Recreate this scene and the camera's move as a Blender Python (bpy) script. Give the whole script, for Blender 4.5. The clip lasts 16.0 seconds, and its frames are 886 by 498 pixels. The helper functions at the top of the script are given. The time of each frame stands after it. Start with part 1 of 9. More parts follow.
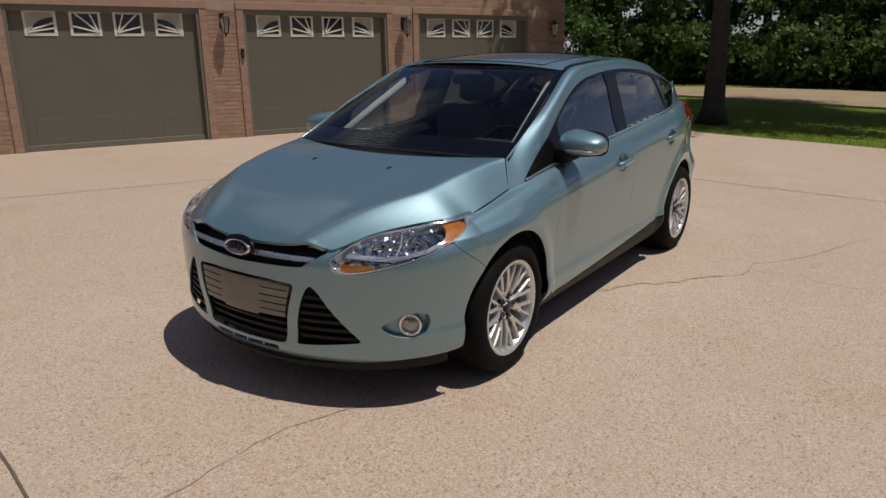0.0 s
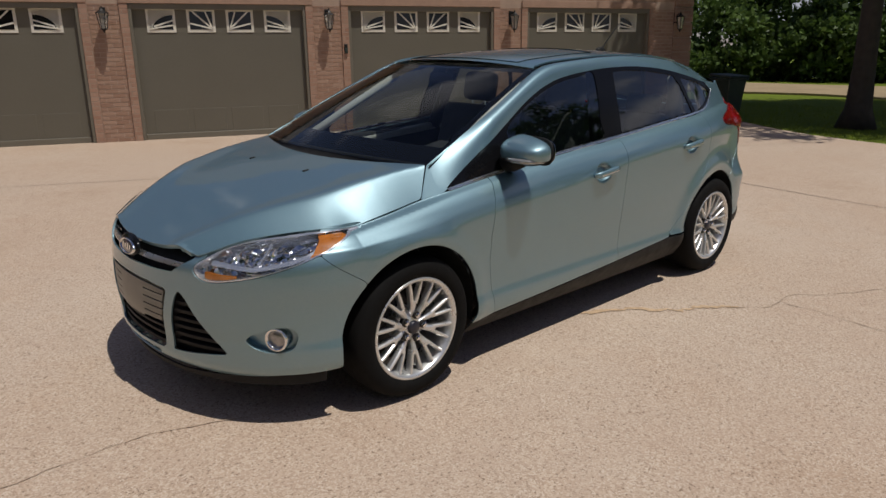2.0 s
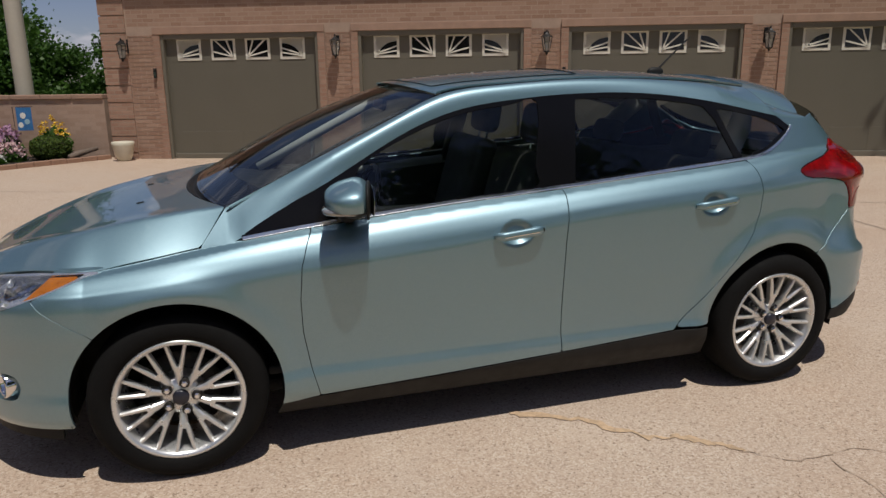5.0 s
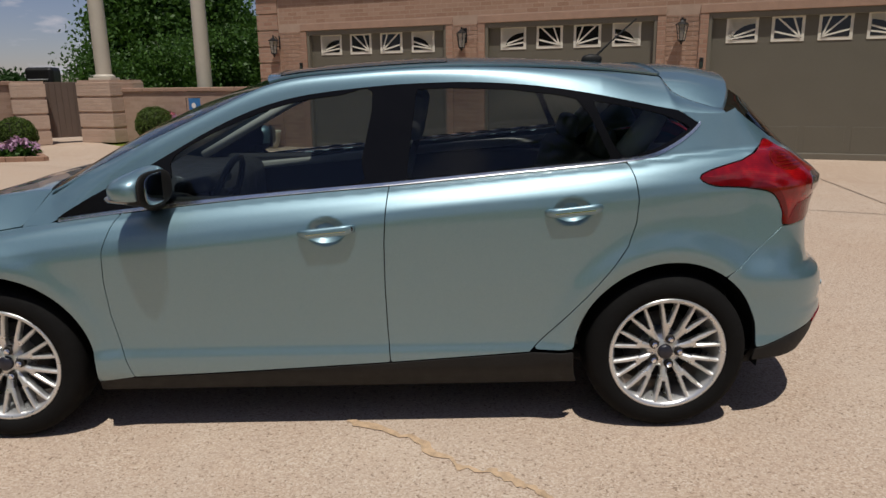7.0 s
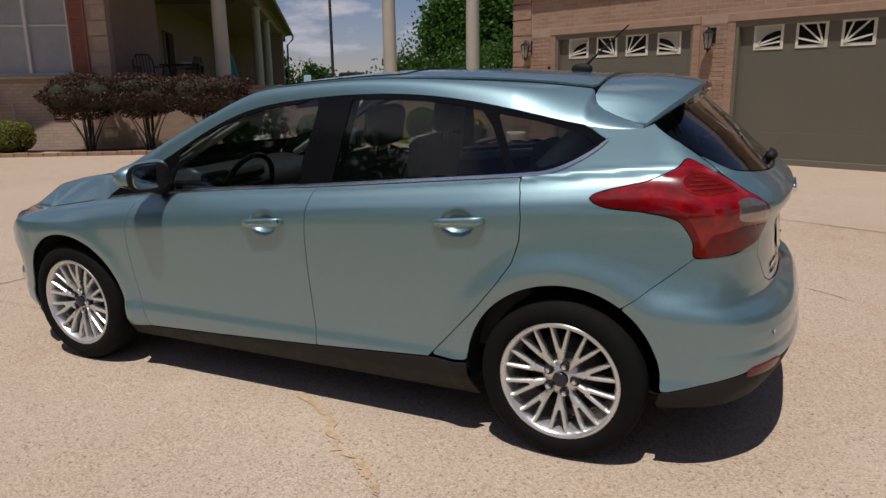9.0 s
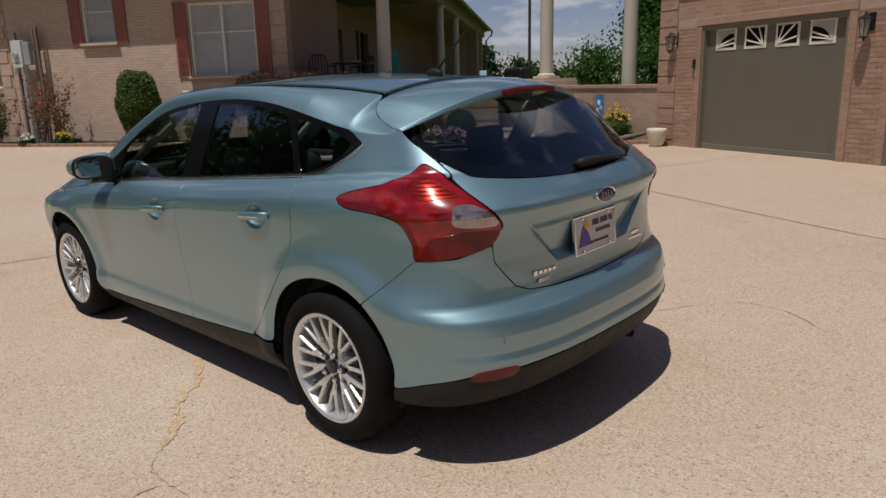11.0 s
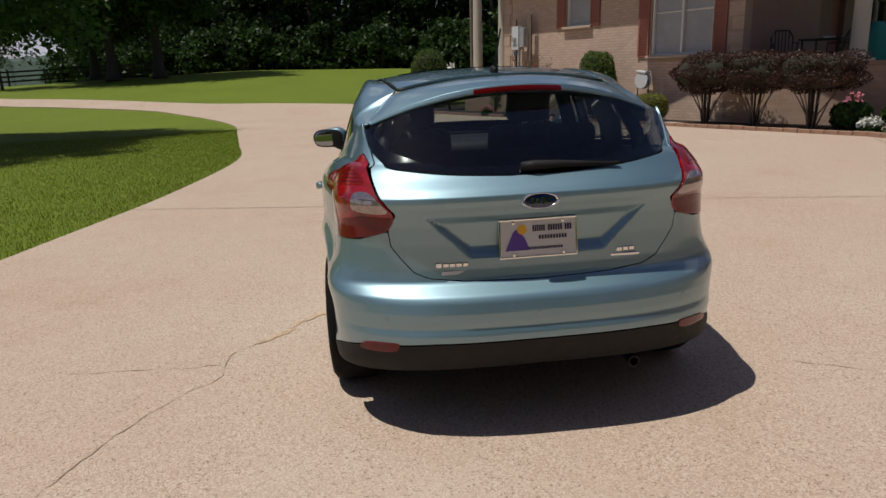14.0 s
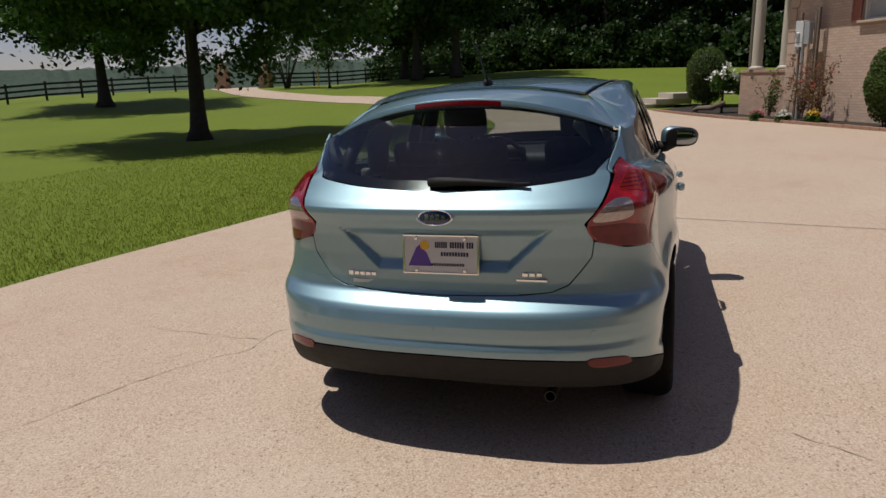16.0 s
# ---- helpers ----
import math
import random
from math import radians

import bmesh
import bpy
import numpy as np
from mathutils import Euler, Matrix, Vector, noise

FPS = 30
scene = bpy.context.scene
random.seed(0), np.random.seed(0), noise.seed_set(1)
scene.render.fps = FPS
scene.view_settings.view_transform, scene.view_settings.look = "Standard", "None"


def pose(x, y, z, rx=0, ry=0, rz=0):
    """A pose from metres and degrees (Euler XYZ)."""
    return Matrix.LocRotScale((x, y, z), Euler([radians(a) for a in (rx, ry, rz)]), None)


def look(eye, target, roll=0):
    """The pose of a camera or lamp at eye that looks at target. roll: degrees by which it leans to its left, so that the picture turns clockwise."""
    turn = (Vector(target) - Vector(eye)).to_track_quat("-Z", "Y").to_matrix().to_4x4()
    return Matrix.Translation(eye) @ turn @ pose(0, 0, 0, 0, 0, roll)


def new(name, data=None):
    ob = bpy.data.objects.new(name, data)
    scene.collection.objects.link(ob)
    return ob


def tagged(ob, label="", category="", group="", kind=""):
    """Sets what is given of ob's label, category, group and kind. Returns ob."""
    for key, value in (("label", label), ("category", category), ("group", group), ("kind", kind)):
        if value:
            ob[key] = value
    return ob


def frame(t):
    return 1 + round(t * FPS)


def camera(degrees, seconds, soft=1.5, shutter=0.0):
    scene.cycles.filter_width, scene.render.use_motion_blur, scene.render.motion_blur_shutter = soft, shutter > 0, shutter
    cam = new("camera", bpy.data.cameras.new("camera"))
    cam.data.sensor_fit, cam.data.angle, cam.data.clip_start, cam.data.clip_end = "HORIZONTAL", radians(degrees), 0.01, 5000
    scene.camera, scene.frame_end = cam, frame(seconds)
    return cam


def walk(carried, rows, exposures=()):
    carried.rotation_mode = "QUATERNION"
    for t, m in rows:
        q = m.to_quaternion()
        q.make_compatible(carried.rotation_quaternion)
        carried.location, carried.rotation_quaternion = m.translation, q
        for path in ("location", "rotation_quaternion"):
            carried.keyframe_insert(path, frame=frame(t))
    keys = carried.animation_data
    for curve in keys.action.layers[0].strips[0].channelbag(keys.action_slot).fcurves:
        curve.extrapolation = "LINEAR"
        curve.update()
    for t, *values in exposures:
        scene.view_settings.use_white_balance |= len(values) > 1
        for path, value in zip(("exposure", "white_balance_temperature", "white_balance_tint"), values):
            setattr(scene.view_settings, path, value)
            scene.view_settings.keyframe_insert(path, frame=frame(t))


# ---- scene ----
# ---- small tools for building ----
def part(name, bm, material, parent=None, label="", smooth=False):
    """Links a bmesh as one mesh object under a thing or a part."""
    me = bpy.data.meshes.new(name)
    bm.to_mesh(me)
    bm.free()
    if smooth:
        for p in me.polygons:
            p.use_smooth = True
    me.materials.append(material)
    ob = new(name, me)
    if parent is not None:
        ob.parent = parent
    if label:
        ob["label"] = label
    return ob


def mesh_part(name, verts, faces, material, parent=None, label="", smooth=True, normals=None):
    me = bpy.data.meshes.new(name)
    me.from_pydata([tuple(v) for v in verts], [], faces)
    me.update()
    if smooth:
        for p in me.polygons:
            p.use_smooth = True
    if normals is not None:
        me.normals_split_custom_set_from_vertices([tuple(n) for n in normals])
    me.materials.append(material)
    ob = new(name, me)
    if parent is not None:
        ob.parent = parent
    if label:
        ob["label"] = label
    return ob


def empty(name, m, label="", category="", group="", kind=""):
    ob = new(name)
    ob.matrix_world = m
    ob.empty_display_size = 0.1
    return tagged(ob, label, category, group, kind)


def box(bm, size, at=(0, 0, 0), turn=None, bevel=0.0, segs=2):
    """Adds a bevelled box to bm."""
    m = Matrix.Translation(at) @ (turn.to_4x4() if turn is not None else Matrix.Identity(4)) @ Matrix.Diagonal((*size, 1))
    made = bmesh.ops.create_cube(bm, size=1.0, matrix=m)
    if bevel > 0:
        edges = {e for v in made["verts"] for e in v.link_edges}
        bmesh.ops.bevel(bm, geom=list(edges), offset=bevel, segments=segs, affect="EDGES", profile=0.5)
    return bm


def boxed(size, at=(0, 0, 0), turn=None, bevel=0.0, segs=2):
    return box(bmesh.new(), size, at, turn, bevel, segs)


def lathe(bm, profile, segs=32, axis="Z", at=(0, 0, 0)):
    """Turns a list of (radius, height) about an axis."""
    rings = []
    for r, h in profile:
        ring = []
        for k in range(segs):
            a = 2 * math.pi * k / segs
            c, s = r * math.cos(a), r * math.sin(a)
            p = {"Z": (c, s, h), "Y": (c, h, s), "X": (h, c, s)}[axis]
            ring.append(bm.verts.new((p[0] + at[0], p[1] + at[1], p[2] + at[2])))
        rings.append(ring)
    flip = axis == "Y"
    for a, b in zip(rings, rings[1:]):
        for k in range(segs):
            q = [a[k], a[(k + 1) % segs], b[(k + 1) % segs], b[k]]
            bm.faces.new(q[::-1] if flip else q)
    return bm


def lathed(profile, segs=32, axis="Z", at=(0, 0, 0)):
    return lathe(bmesh.new(), profile, segs, axis, at)


def tube(bm, pts, radius, segs=8, caps=True, up=Vector((0, 0, 1))):
    """A round tube along points; radius is a number or one for each point."""
    pts = [Vector(p) for p in pts]
    rad = radius if isinstance(radius, (list, tuple)) else [radius] * len(pts)
    rings = []
    for k, p in enumerate(pts):
        d = (pts[min(k + 1, len(pts) - 1)] - pts[max(k - 1, 0)]).normalized()
        ref = up if abs(d.dot(up)) < 0.95 else Vector((1, 0, 0))
        x = d.cross(ref).normalized()
        y = x.cross(d)
        rings.append([bm.verts.new(p + rad[k] * (math.cos(2 * math.pi * j / segs) * x + math.sin(2 * math.pi * j / segs) * y)) for j in range(segs)])
    for a, b in zip(rings, rings[1:]):
        for j in range(segs):
            bm.faces.new((a[j], b[j], b[(j + 1) % segs], a[(j + 1) % segs]))
    if caps:
        bm.faces.new(rings[0])
        bm.faces.new(rings[-1][::-1])
    return bm


def spline(xs, ys):
    """A natural cubic spline through points, constant slope beyond its ends."""
    x, y = np.array(xs, float), np.array(ys, float)
    n, h = len(x), np.diff(x)
    A, r = np.zeros((n, n)), np.zeros(n)
    A[0, 0] = A[-1, -1] = 1
    for i in range(1, n - 1):
        A[i, i - 1], A[i, i], A[i, i + 1] = h[i - 1], 2 * (h[i - 1] + h[i]), h[i]
        r[i] = 6 * ((y[i + 1] - y[i]) / h[i] - (y[i] - y[i - 1]) / h[i - 1])
    m = np.linalg.solve(A, r)

    def at(q):
        q = np.clip(np.asarray(q, float), x[0], x[-1])
        i = np.clip(np.searchsorted(x, q) - 1, 0, n - 2)
        a, b, w = x[i + 1] - q, q - x[i], h[i]
        return (m[i] * a**3 + m[i + 1] * b**3) / (6 * w) + (y[i] / w - m[i] * w / 6) * a + (y[i + 1] / w - m[i + 1] * w / 6) * b
    return at


def linear(xs, ys):
    return lambda q: np.interp(q, xs, ys)


def smooth_loop(points, closed=True, step=6):
    """Rounds a coarse outline with a Catmull-Rom curve."""
    p = [np.array(q, float) for q in points]
    n, out = len(p), []
    for i in range(n if closed else n - 1):
        a, b, c, d = (p[(i + k) % n] if closed else p[min(max(i + k, 0), n - 1)] for k in (-1, 0, 1, 2))
        for j in range(step):
            t = j / step
            out.append(0.5 * (2 * b + (c - a) * t + (2 * a - 5 * b + 4 * c - d) * t * t + (3 * b - a - 3 * c + d) * t**3))
    if not closed:
        out.append(p[-1])
    return np.array(out)


def inside_of(points):
    """Signed distance to a closed outline, below zero inside."""
    P = np.array(points, float)
    Q = np.roll(P, -1, 0)

    def d(u, v):
        u, v = np.asarray(u, float), np.asarray(v, float)
        best, odd = np.full(u.shape, 1e9), np.zeros(u.shape, bool)
        for (ax, ay), (bx, by) in zip(P, Q):
            ex, ey = bx - ax, by - ay
            k = np.clip(((u - ax) * ex + (v - ay) * ey) / max(ex * ex + ey * ey, 1e-12), 0, 1)
            best = np.minimum(best, (u - ax - k * ex) ** 2 + (v - ay - k * ey) ** 2)
            if ay != by:
                odd ^= ((ay > v) != (by > v)) & (u < (v - ay) * ex / (by - ay) + ax)
        s = np.sqrt(best)
        return np.where(odd, -s, s)
    return d


def near_line(points, width):
    """Signed distance to a band of that half width along an open line."""
    P = np.array(points, float)

    def d(u, v):
        u, v = np.asarray(u, float), np.asarray(v, float)
        best = np.full(u.shape, 1e9)
        for (ax, ay), (bx, by) in zip(P[:-1], P[1:]):
            ex, ey = bx - ax, by - ay
            k = np.clip(((u - ax) * ex + (v - ay) * ey) / max(ex * ex + ey * ey, 1e-12), 0, 1)
            best = np.minimum(best, (u - ax - k * ex) ** 2 + (v - ay - k * ey) ** 2)
        return np.sqrt(best) - width
    return d


def both(*ds):
    return lambda u, v: np.maximum.reduce([d(u, v) for d in ds])


def either(*ds):
    return lambda u, v: np.minimum.reduce([d(u, v) for d in ds])


def minus(a, *cuts):
    return lambda u, v: np.maximum.reduce([a(u, v)] + [-c(u, v) for c in cuts])


def grow(a, by):
    return lambda u, v: a(u, v) - by


def sheet(fn, region, span, h, gap=0.0022, rim=0.009, lift=0.0):
    """Meshes the part of the surface fn(u, v) that lies in a region, with an inward rim at its edges. Gives verts, faces, normals."""
    u0, u1, v0, v1 = span
    nu, nv = max(2, int(round((u1 - u0) / h))), max(2, int(round((v1 - v0) / h)))
    gu, gv = np.linspace(u0, u1, nu + 1), np.linspace(v0, v1, nv + 1)
    U, V = np.meshgrid(gu, gv, indexing="ij")
    D = region(U, V) + gap
    ins = D < 0
    uv, key, faces, border = [], {}, [], []

    def node(i, j):
        k = (i, j)
        if k not in key:
            key[k] = len(uv)
            uv.append((gu[i], gv[j]))
        return key[k]

    def cross(i, j, a, b):
        k = (min((i, j), (a, b)), max((i, j), (a, b)))
        if k not in key:
            t = D[i, j] / (D[i, j] - D[a, b])
            key[k] = len(uv)
            uv.append((gu[i] + t * (gu[a] - gu[i]), gv[j] + t * (gv[b] - gv[j])))
        return key[k]
    some = ins[:-1, :-1] | ins[1:, :-1] | ins[1:, 1:] | ins[:-1, 1:]
    for i, j in zip(*np.nonzero(some)):
        ring = ((i, j), (i + 1, j), (i + 1, j + 1), (i, j + 1))
        poly, cut = [], []
        for k in range(4):
            a, b = ring[k], ring[(k + 1) % 4]
            if ins[a]:
                poly.append(node(*a))
            if ins[a] != ins[b]:
                c = cross(*a, *b)
                poly.append(c)
                cut.append((c, ins[a]))
        faces.append(poly)
        if len(cut) == 2:
            (c0, out0), (c1, _) = cut
            border.append((c0, c1) if out0 else (c1, c0))
    if not uv:
        return np.zeros((0, 3)), [], np.zeros((0, 3))
    uv = np.array(uv)
    e = 1e-4
    p = fn(uv[:, 0], uv[:, 1])
    n = np.cross(fn(uv[:, 0] + e, uv[:, 1]) - fn(uv[:, 0] - e, uv[:, 1]), fn(uv[:, 0], uv[:, 1] + e) - fn(uv[:, 0], uv[:, 1] - e))
    n /= np.maximum(np.linalg.norm(n, axis=1, keepdims=True), 1e-12)
    p = p + n * lift
    verts, norms = [p], [n]
    count = len(p)
    if rim > 0 and border:
        ids = sorted({q for b in border for q in b})
        at = {q: k for k, q in enumerate(ids)}
        side = np.zeros((len(ids), 3))
        for a, b in border:
            w = np.cross(p[b] - p[a], n[a] + n[b])
            side[at[a]] += w
            side[at[b]] += w
        side /= np.maximum(np.linalg.norm(side, axis=1, keepdims=True), 1e-12)
        turn = side * 0.6 + n[ids] * 0.8
        verts += [p[ids], p[ids] - n[ids] * 0.002 + side * 0.0006, p[ids] - n[ids] * rim]
        norms += [turn, side, side]
        m = len(ids)
        for a, b in border:
            i, j = count + at[a], count + at[b]
            faces += [[j, i, i + m, j + m], [j + m, i + m, i + 2 * m, j + 2 * m]]
    return np.concatenate(verts), [list(f) for f in faces], np.concatenate(norms)


def mirrored(s):
    v, f, n = s
    k = np.array([1, -1, 1])
    return v * k, [q[::-1] for q in f], n * k


def joined(*ss):
    v, f, n, at = [], [], [], 0
    for a, b, c in ss:
        v.append(a)
        n.append(c)
        f += [[q + at for q in face] for face in b]
        at += len(a)
    return np.concatenate(v), f, np.concatenate(n)


def skin(name, s, material, parent, label=""):
    return mesh_part(name, s[0], s[1], material, parent, label, True, s[2])

# ---- camera ----
cam = camera(64.5, 16.0)
PATH = [
    (0, (-4.109, -2.421, 1.426), (-2.522, -1.321, 0.903), -0.89),
    (0.5, (-3.992, -2.700, 1.407), (-2.528, -1.445, 0.878), -0.82),
    (1, (-3.735, -2.825, 1.371), (-2.337, -1.503, 0.826), -0.65),
    (1.5, (-3.470, -2.920, 1.403), (-2.109, -1.554, 0.872), -0.60),
    (2, (-3.180, -3.073, 1.421), (-1.874, -1.655, 0.891), -0.80),
    (2.5, (-2.873, -3.142, 1.397), (-1.685, -1.628, 0.855), -0.67),
    (3, (-2.492, -3.155, 1.410), (-1.425, -1.529, 0.944), -0.65),
    (3.2, (-2.357, -3.205, 1.399), (-1.309, -1.565, 0.937), -0.68),
    (5.3, (-0.856, -3.454, 1.387), (-0.348, -1.576, 0.925), -0.75),
    (5.5, (-0.695, -3.438, 1.360), (-0.211, -1.554, 0.894), -0.78),
    (6, (-0.298, -3.444, 1.385), (0.082, -1.533, 0.935), -0.73),
    (6.5, (0.042, -3.550, 1.388), (0.247, -1.613, 0.935), -0.64),
    (7, (0.424, -3.506, 1.353), (0.432, -1.561, 0.887), -0.79),
    (7.5, (0.833, -3.489, 1.355), (0.648, -1.549, 0.902), -0.73),
    (8, (1.205, -3.506, 1.383), (0.792, -1.603, 0.925), -0.60),
    (8.5, (1.581, -3.371, 1.382), (0.908, -1.546, 0.916), -0.92),
    (9, (1.994, -3.301, 1.373), (1.159, -1.540, 0.922), -0.80),
    (9.5, (2.378, -3.212, 1.371), (1.376, -1.545, 0.906), -0.69),
    (9.7, (2.531, -3.121, 1.355), (1.494, -1.476, 0.888), -0.81),
    (11.8, (4.007, -2.165, 1.449), (2.424, -1.036, 0.980), -1.18),
    (12, (4.117, -2.074, 1.459), (2.470, -1.044, 0.982), -1.12),
    (12.5, (4.310, -1.750, 1.422), (2.561, -0.912, 0.934), -1.31),
    (13, (4.494, -1.386, 1.422), (2.660, -0.745, 0.947), -1.30),
    (13.5, (4.661, -1.064, 1.448), (2.764, -0.650, 0.969), -1.13),
    (14, (4.685, -0.679, 1.438), (2.756, -0.477, 0.950), -1.40),
    (14.5, (4.729, -0.298, 1.440), (2.787, -0.268, 0.964), -1.39),
    (15, (4.755, 0.050, 1.471), (2.824, -0.149, 0.986), -1.37),
    (15.5, (4.624, 0.412, 1.477), (2.737, -0.041, 0.992), -1.56),
    (16, (4.589, 0.815, 1.470), (2.739, 0.219, 0.998), -1.48),
]
walk(cam, [(t, look(eye, target, roll)) for t, eye, target, roll in PATH], [(0.0, -0.48), (2.0, -0.48), (3.2, -0.55), (6.0, -0.36), (12.0, -0.34), (16.0, -0.30)])

# ---- sky, sun ----
SUN_DIR = Vector((0.05, -0.36, 1.0)).normalized()
world = bpy.data.worlds.new("world")
scene.world = world
world.use_nodes = True
wn, wl = world.node_tree.nodes, world.node_tree.links
sky = wn.new("ShaderNodeTexSky")
sky.sky_type = "NISHITA"
sky.sun_disc = False
sky.sun_elevation = math.asin(SUN_DIR.z)
sky.sun_rotation = math.atan2(SUN_DIR.x, SUN_DIR.y)
sky.air_density, sky.dust_density, sky.ozone_density = 0.9, 0.3, 1.8
# fair-weather clouds, low over the horizon and scattered above
tc = wn.new("ShaderNodeTexCoord")
sep = wn.new("ShaderNodeSeparateXYZ")
wl.new(tc.outputs["Generated"], sep.inputs[0])
flat = wn.new("ShaderNodeMath")
flat.operation = "ADD"
flat.inputs[1].default_value = 0.22
wl.new(sep.outputs["Z"], flat.inputs[0])
proj = wn.new("ShaderNodeVectorMath")
proj.operation = "DIVIDE"
wl.new(tc.outputs["Generated"], proj.inputs[0])
comb = wn.new("ShaderNodeCombineXYZ")
for k in range(3):
    wl.new(flat.outputs[0], comb.inputs[k])
wl.new(comb.outputs[0], proj.inputs[1])
cl = wn.new("ShaderNodeTexNoise")
cl.inputs["Scale"].default_value = 1.7
cl.inputs["Detail"].default_value = 7.0
cl.inputs["Roughness"].default_value = 0.55
wl.new(proj.outputs[0], cl.inputs["Vector"])
ramp = wn.new("ShaderNodeValToRGB")
ramp.color_ramp.elements[0].position, ramp.color_ramp.elements[1].position = 0.53, 0.62
wl.new(cl.outputs["Fac"], ramp.inputs[0])
mixc = wn.new("ShaderNodeMix")
mixc.data_type = "RGBA"
mixc.inputs["B"].default_value = (8.7, 8.7, 9.8, 1)
wl.new(ramp.outputs["Color"], mixc.inputs["Factor"])
tint = wn.new("ShaderNodeMix")
tint.data_type, tint.blend_type = "RGBA", "MULTIPLY"
tint.inputs["Factor"].default_value = 1.0
tint.inputs["B"].default_value = (1.10, 0.98, 1.12, 1)
wl.new(sky.outputs["Color"], tint.inputs["A"])
wl.new(tint.outputs["Result"], mixc.inputs["A"])
bg = wn["Background"]
bg.inputs["Strength"].default_value = 0.064
wl.new(mixc.outputs["Result"], bg.inputs["Color"])

sun = new("sun", bpy.data.lights.new("sun", "SUN"))
sun.data.energy = 4.4
sun.data.angle = radians(0.53)
sun.data.color = (1.0, 0.965, 0.90)
sun.matrix_world = look(SUN_DIR * 60, (0, 0, 0))

# ---- materials ----
class Nodes:
    """A short way to write node materials."""

    def __init__(self, name):
        self.m = bpy.data.materials.new(name)
        self.m.use_nodes = True
        self.t = self.m.node_tree
        self.b = self.t.nodes["Principled BSDF"]
        self.out = self.t.nodes["Material Output"]
        self.tc = self.t.nodes.new("ShaderNodeTexCoord")

    def n(self, kind, **sets):
        node = self.t.nodes.new(kind)
        for k, v in sets.items():
            setattr(node, k, v)
        return node

    def link(self, a, b):
        self.t.links.new(a, b)

    def noise(self, scale, detail=4.0, rough=0.6, coord="Object", stretch=None):
        x = self.n("ShaderNodeTexNoise")
        x.inputs["Scale"].default_value, x.inputs["Detail"].default_value, x.inputs["Roughness"].default_value = scale, detail, rough
        src = self.tc.outputs[coord]
        if stretch:
            mp = self.n("ShaderNodeMapping")
            mp.inputs["Scale"].default_value = stretch
            self.link(src, mp.inputs["Vector"])
            src = mp.outputs[0]
        self.link(src, x.inputs["Vector"])
        return x.outputs["Fac"]

    def ramp(self, fac, stops):
        r = self.n("ShaderNodeValToRGB")
        e = r.color_ramp.elements
        while len(e) < len(stops):
            e.new(0.5)
        for k, (p, c) in enumerate(stops):
            e[k].position = p
            e[k].color = (c, c, c, 1) if isinstance(c, (int, float)) else (*c, 1)
        self.link(fac, r.inputs[0])
        return r.outputs["Color"]

    def mix(self, fac, a, b, mode="MIX"):
        x = self.n("ShaderNodeMix", data_type="RGBA", blend_type=mode)
        for sock, val in ((x.inputs["Factor"], fac), (x.inputs["A"], a), (x.inputs["B"], b)):
            if isinstance(val, (int, float)):
                sock.default_value = val
            elif isinstance(val, tuple):
                sock.default_value = (*val, 1)
            else:
                self.link(val, sock)
        return x.outputs["Result"]

    def bump(self, fac, strength, dist):
        x = self.n("ShaderNodeBump")
        x.inputs["Strength"].default_value, x.inputs["Distance"].default_value = strength, dist
        self.link(fac, x.inputs["Height"])
        self.link(x.outputs[0], self.b.inputs["Normal"])
        return x

    def set(self, **v):
        for k, val in v.items():
            s = self.b.inputs[k.replace("_", " ")]
            if hasattr(val, "is_linked"):
                self.link(val, s)
            else:
                s.default_value = (*val, 1) if isinstance(val, tuple) and len(val) == 3 else val
        return self


def plain(name, color, rough=0.5, metal=0.0, vary=0.15, scale=6.0, bump=0.0, bscale=60.0, **more):
    """A surface with two scales of variation."""
    x = Nodes(name)
    a = x.ramp(x.noise(scale, 5), [(0.3, tuple(c * (1 - vary) for c in color)), (0.7, tuple(min(1, c * (1 + vary)) for c in color))])
    col = x.mix(0.35, a, x.ramp(x.noise(scale * 13, 3), [(0.35, tuple(c * (1 - vary) for c in color)), (0.65, tuple(min(1, c * (1 + vary)) for c in color))]))
    x.set(Base_Color=col, Metallic=metal)
    x.set(Roughness=x.ramp(x.noise(scale * 2, 3), [(0.3, max(0.02, rough * 0.85)), (0.7, min(1, rough * 1.15))]))
    if bump:
        x.bump(x.noise(bscale, 4), bump, 0.01)
    x.set(**more)
    return x.m


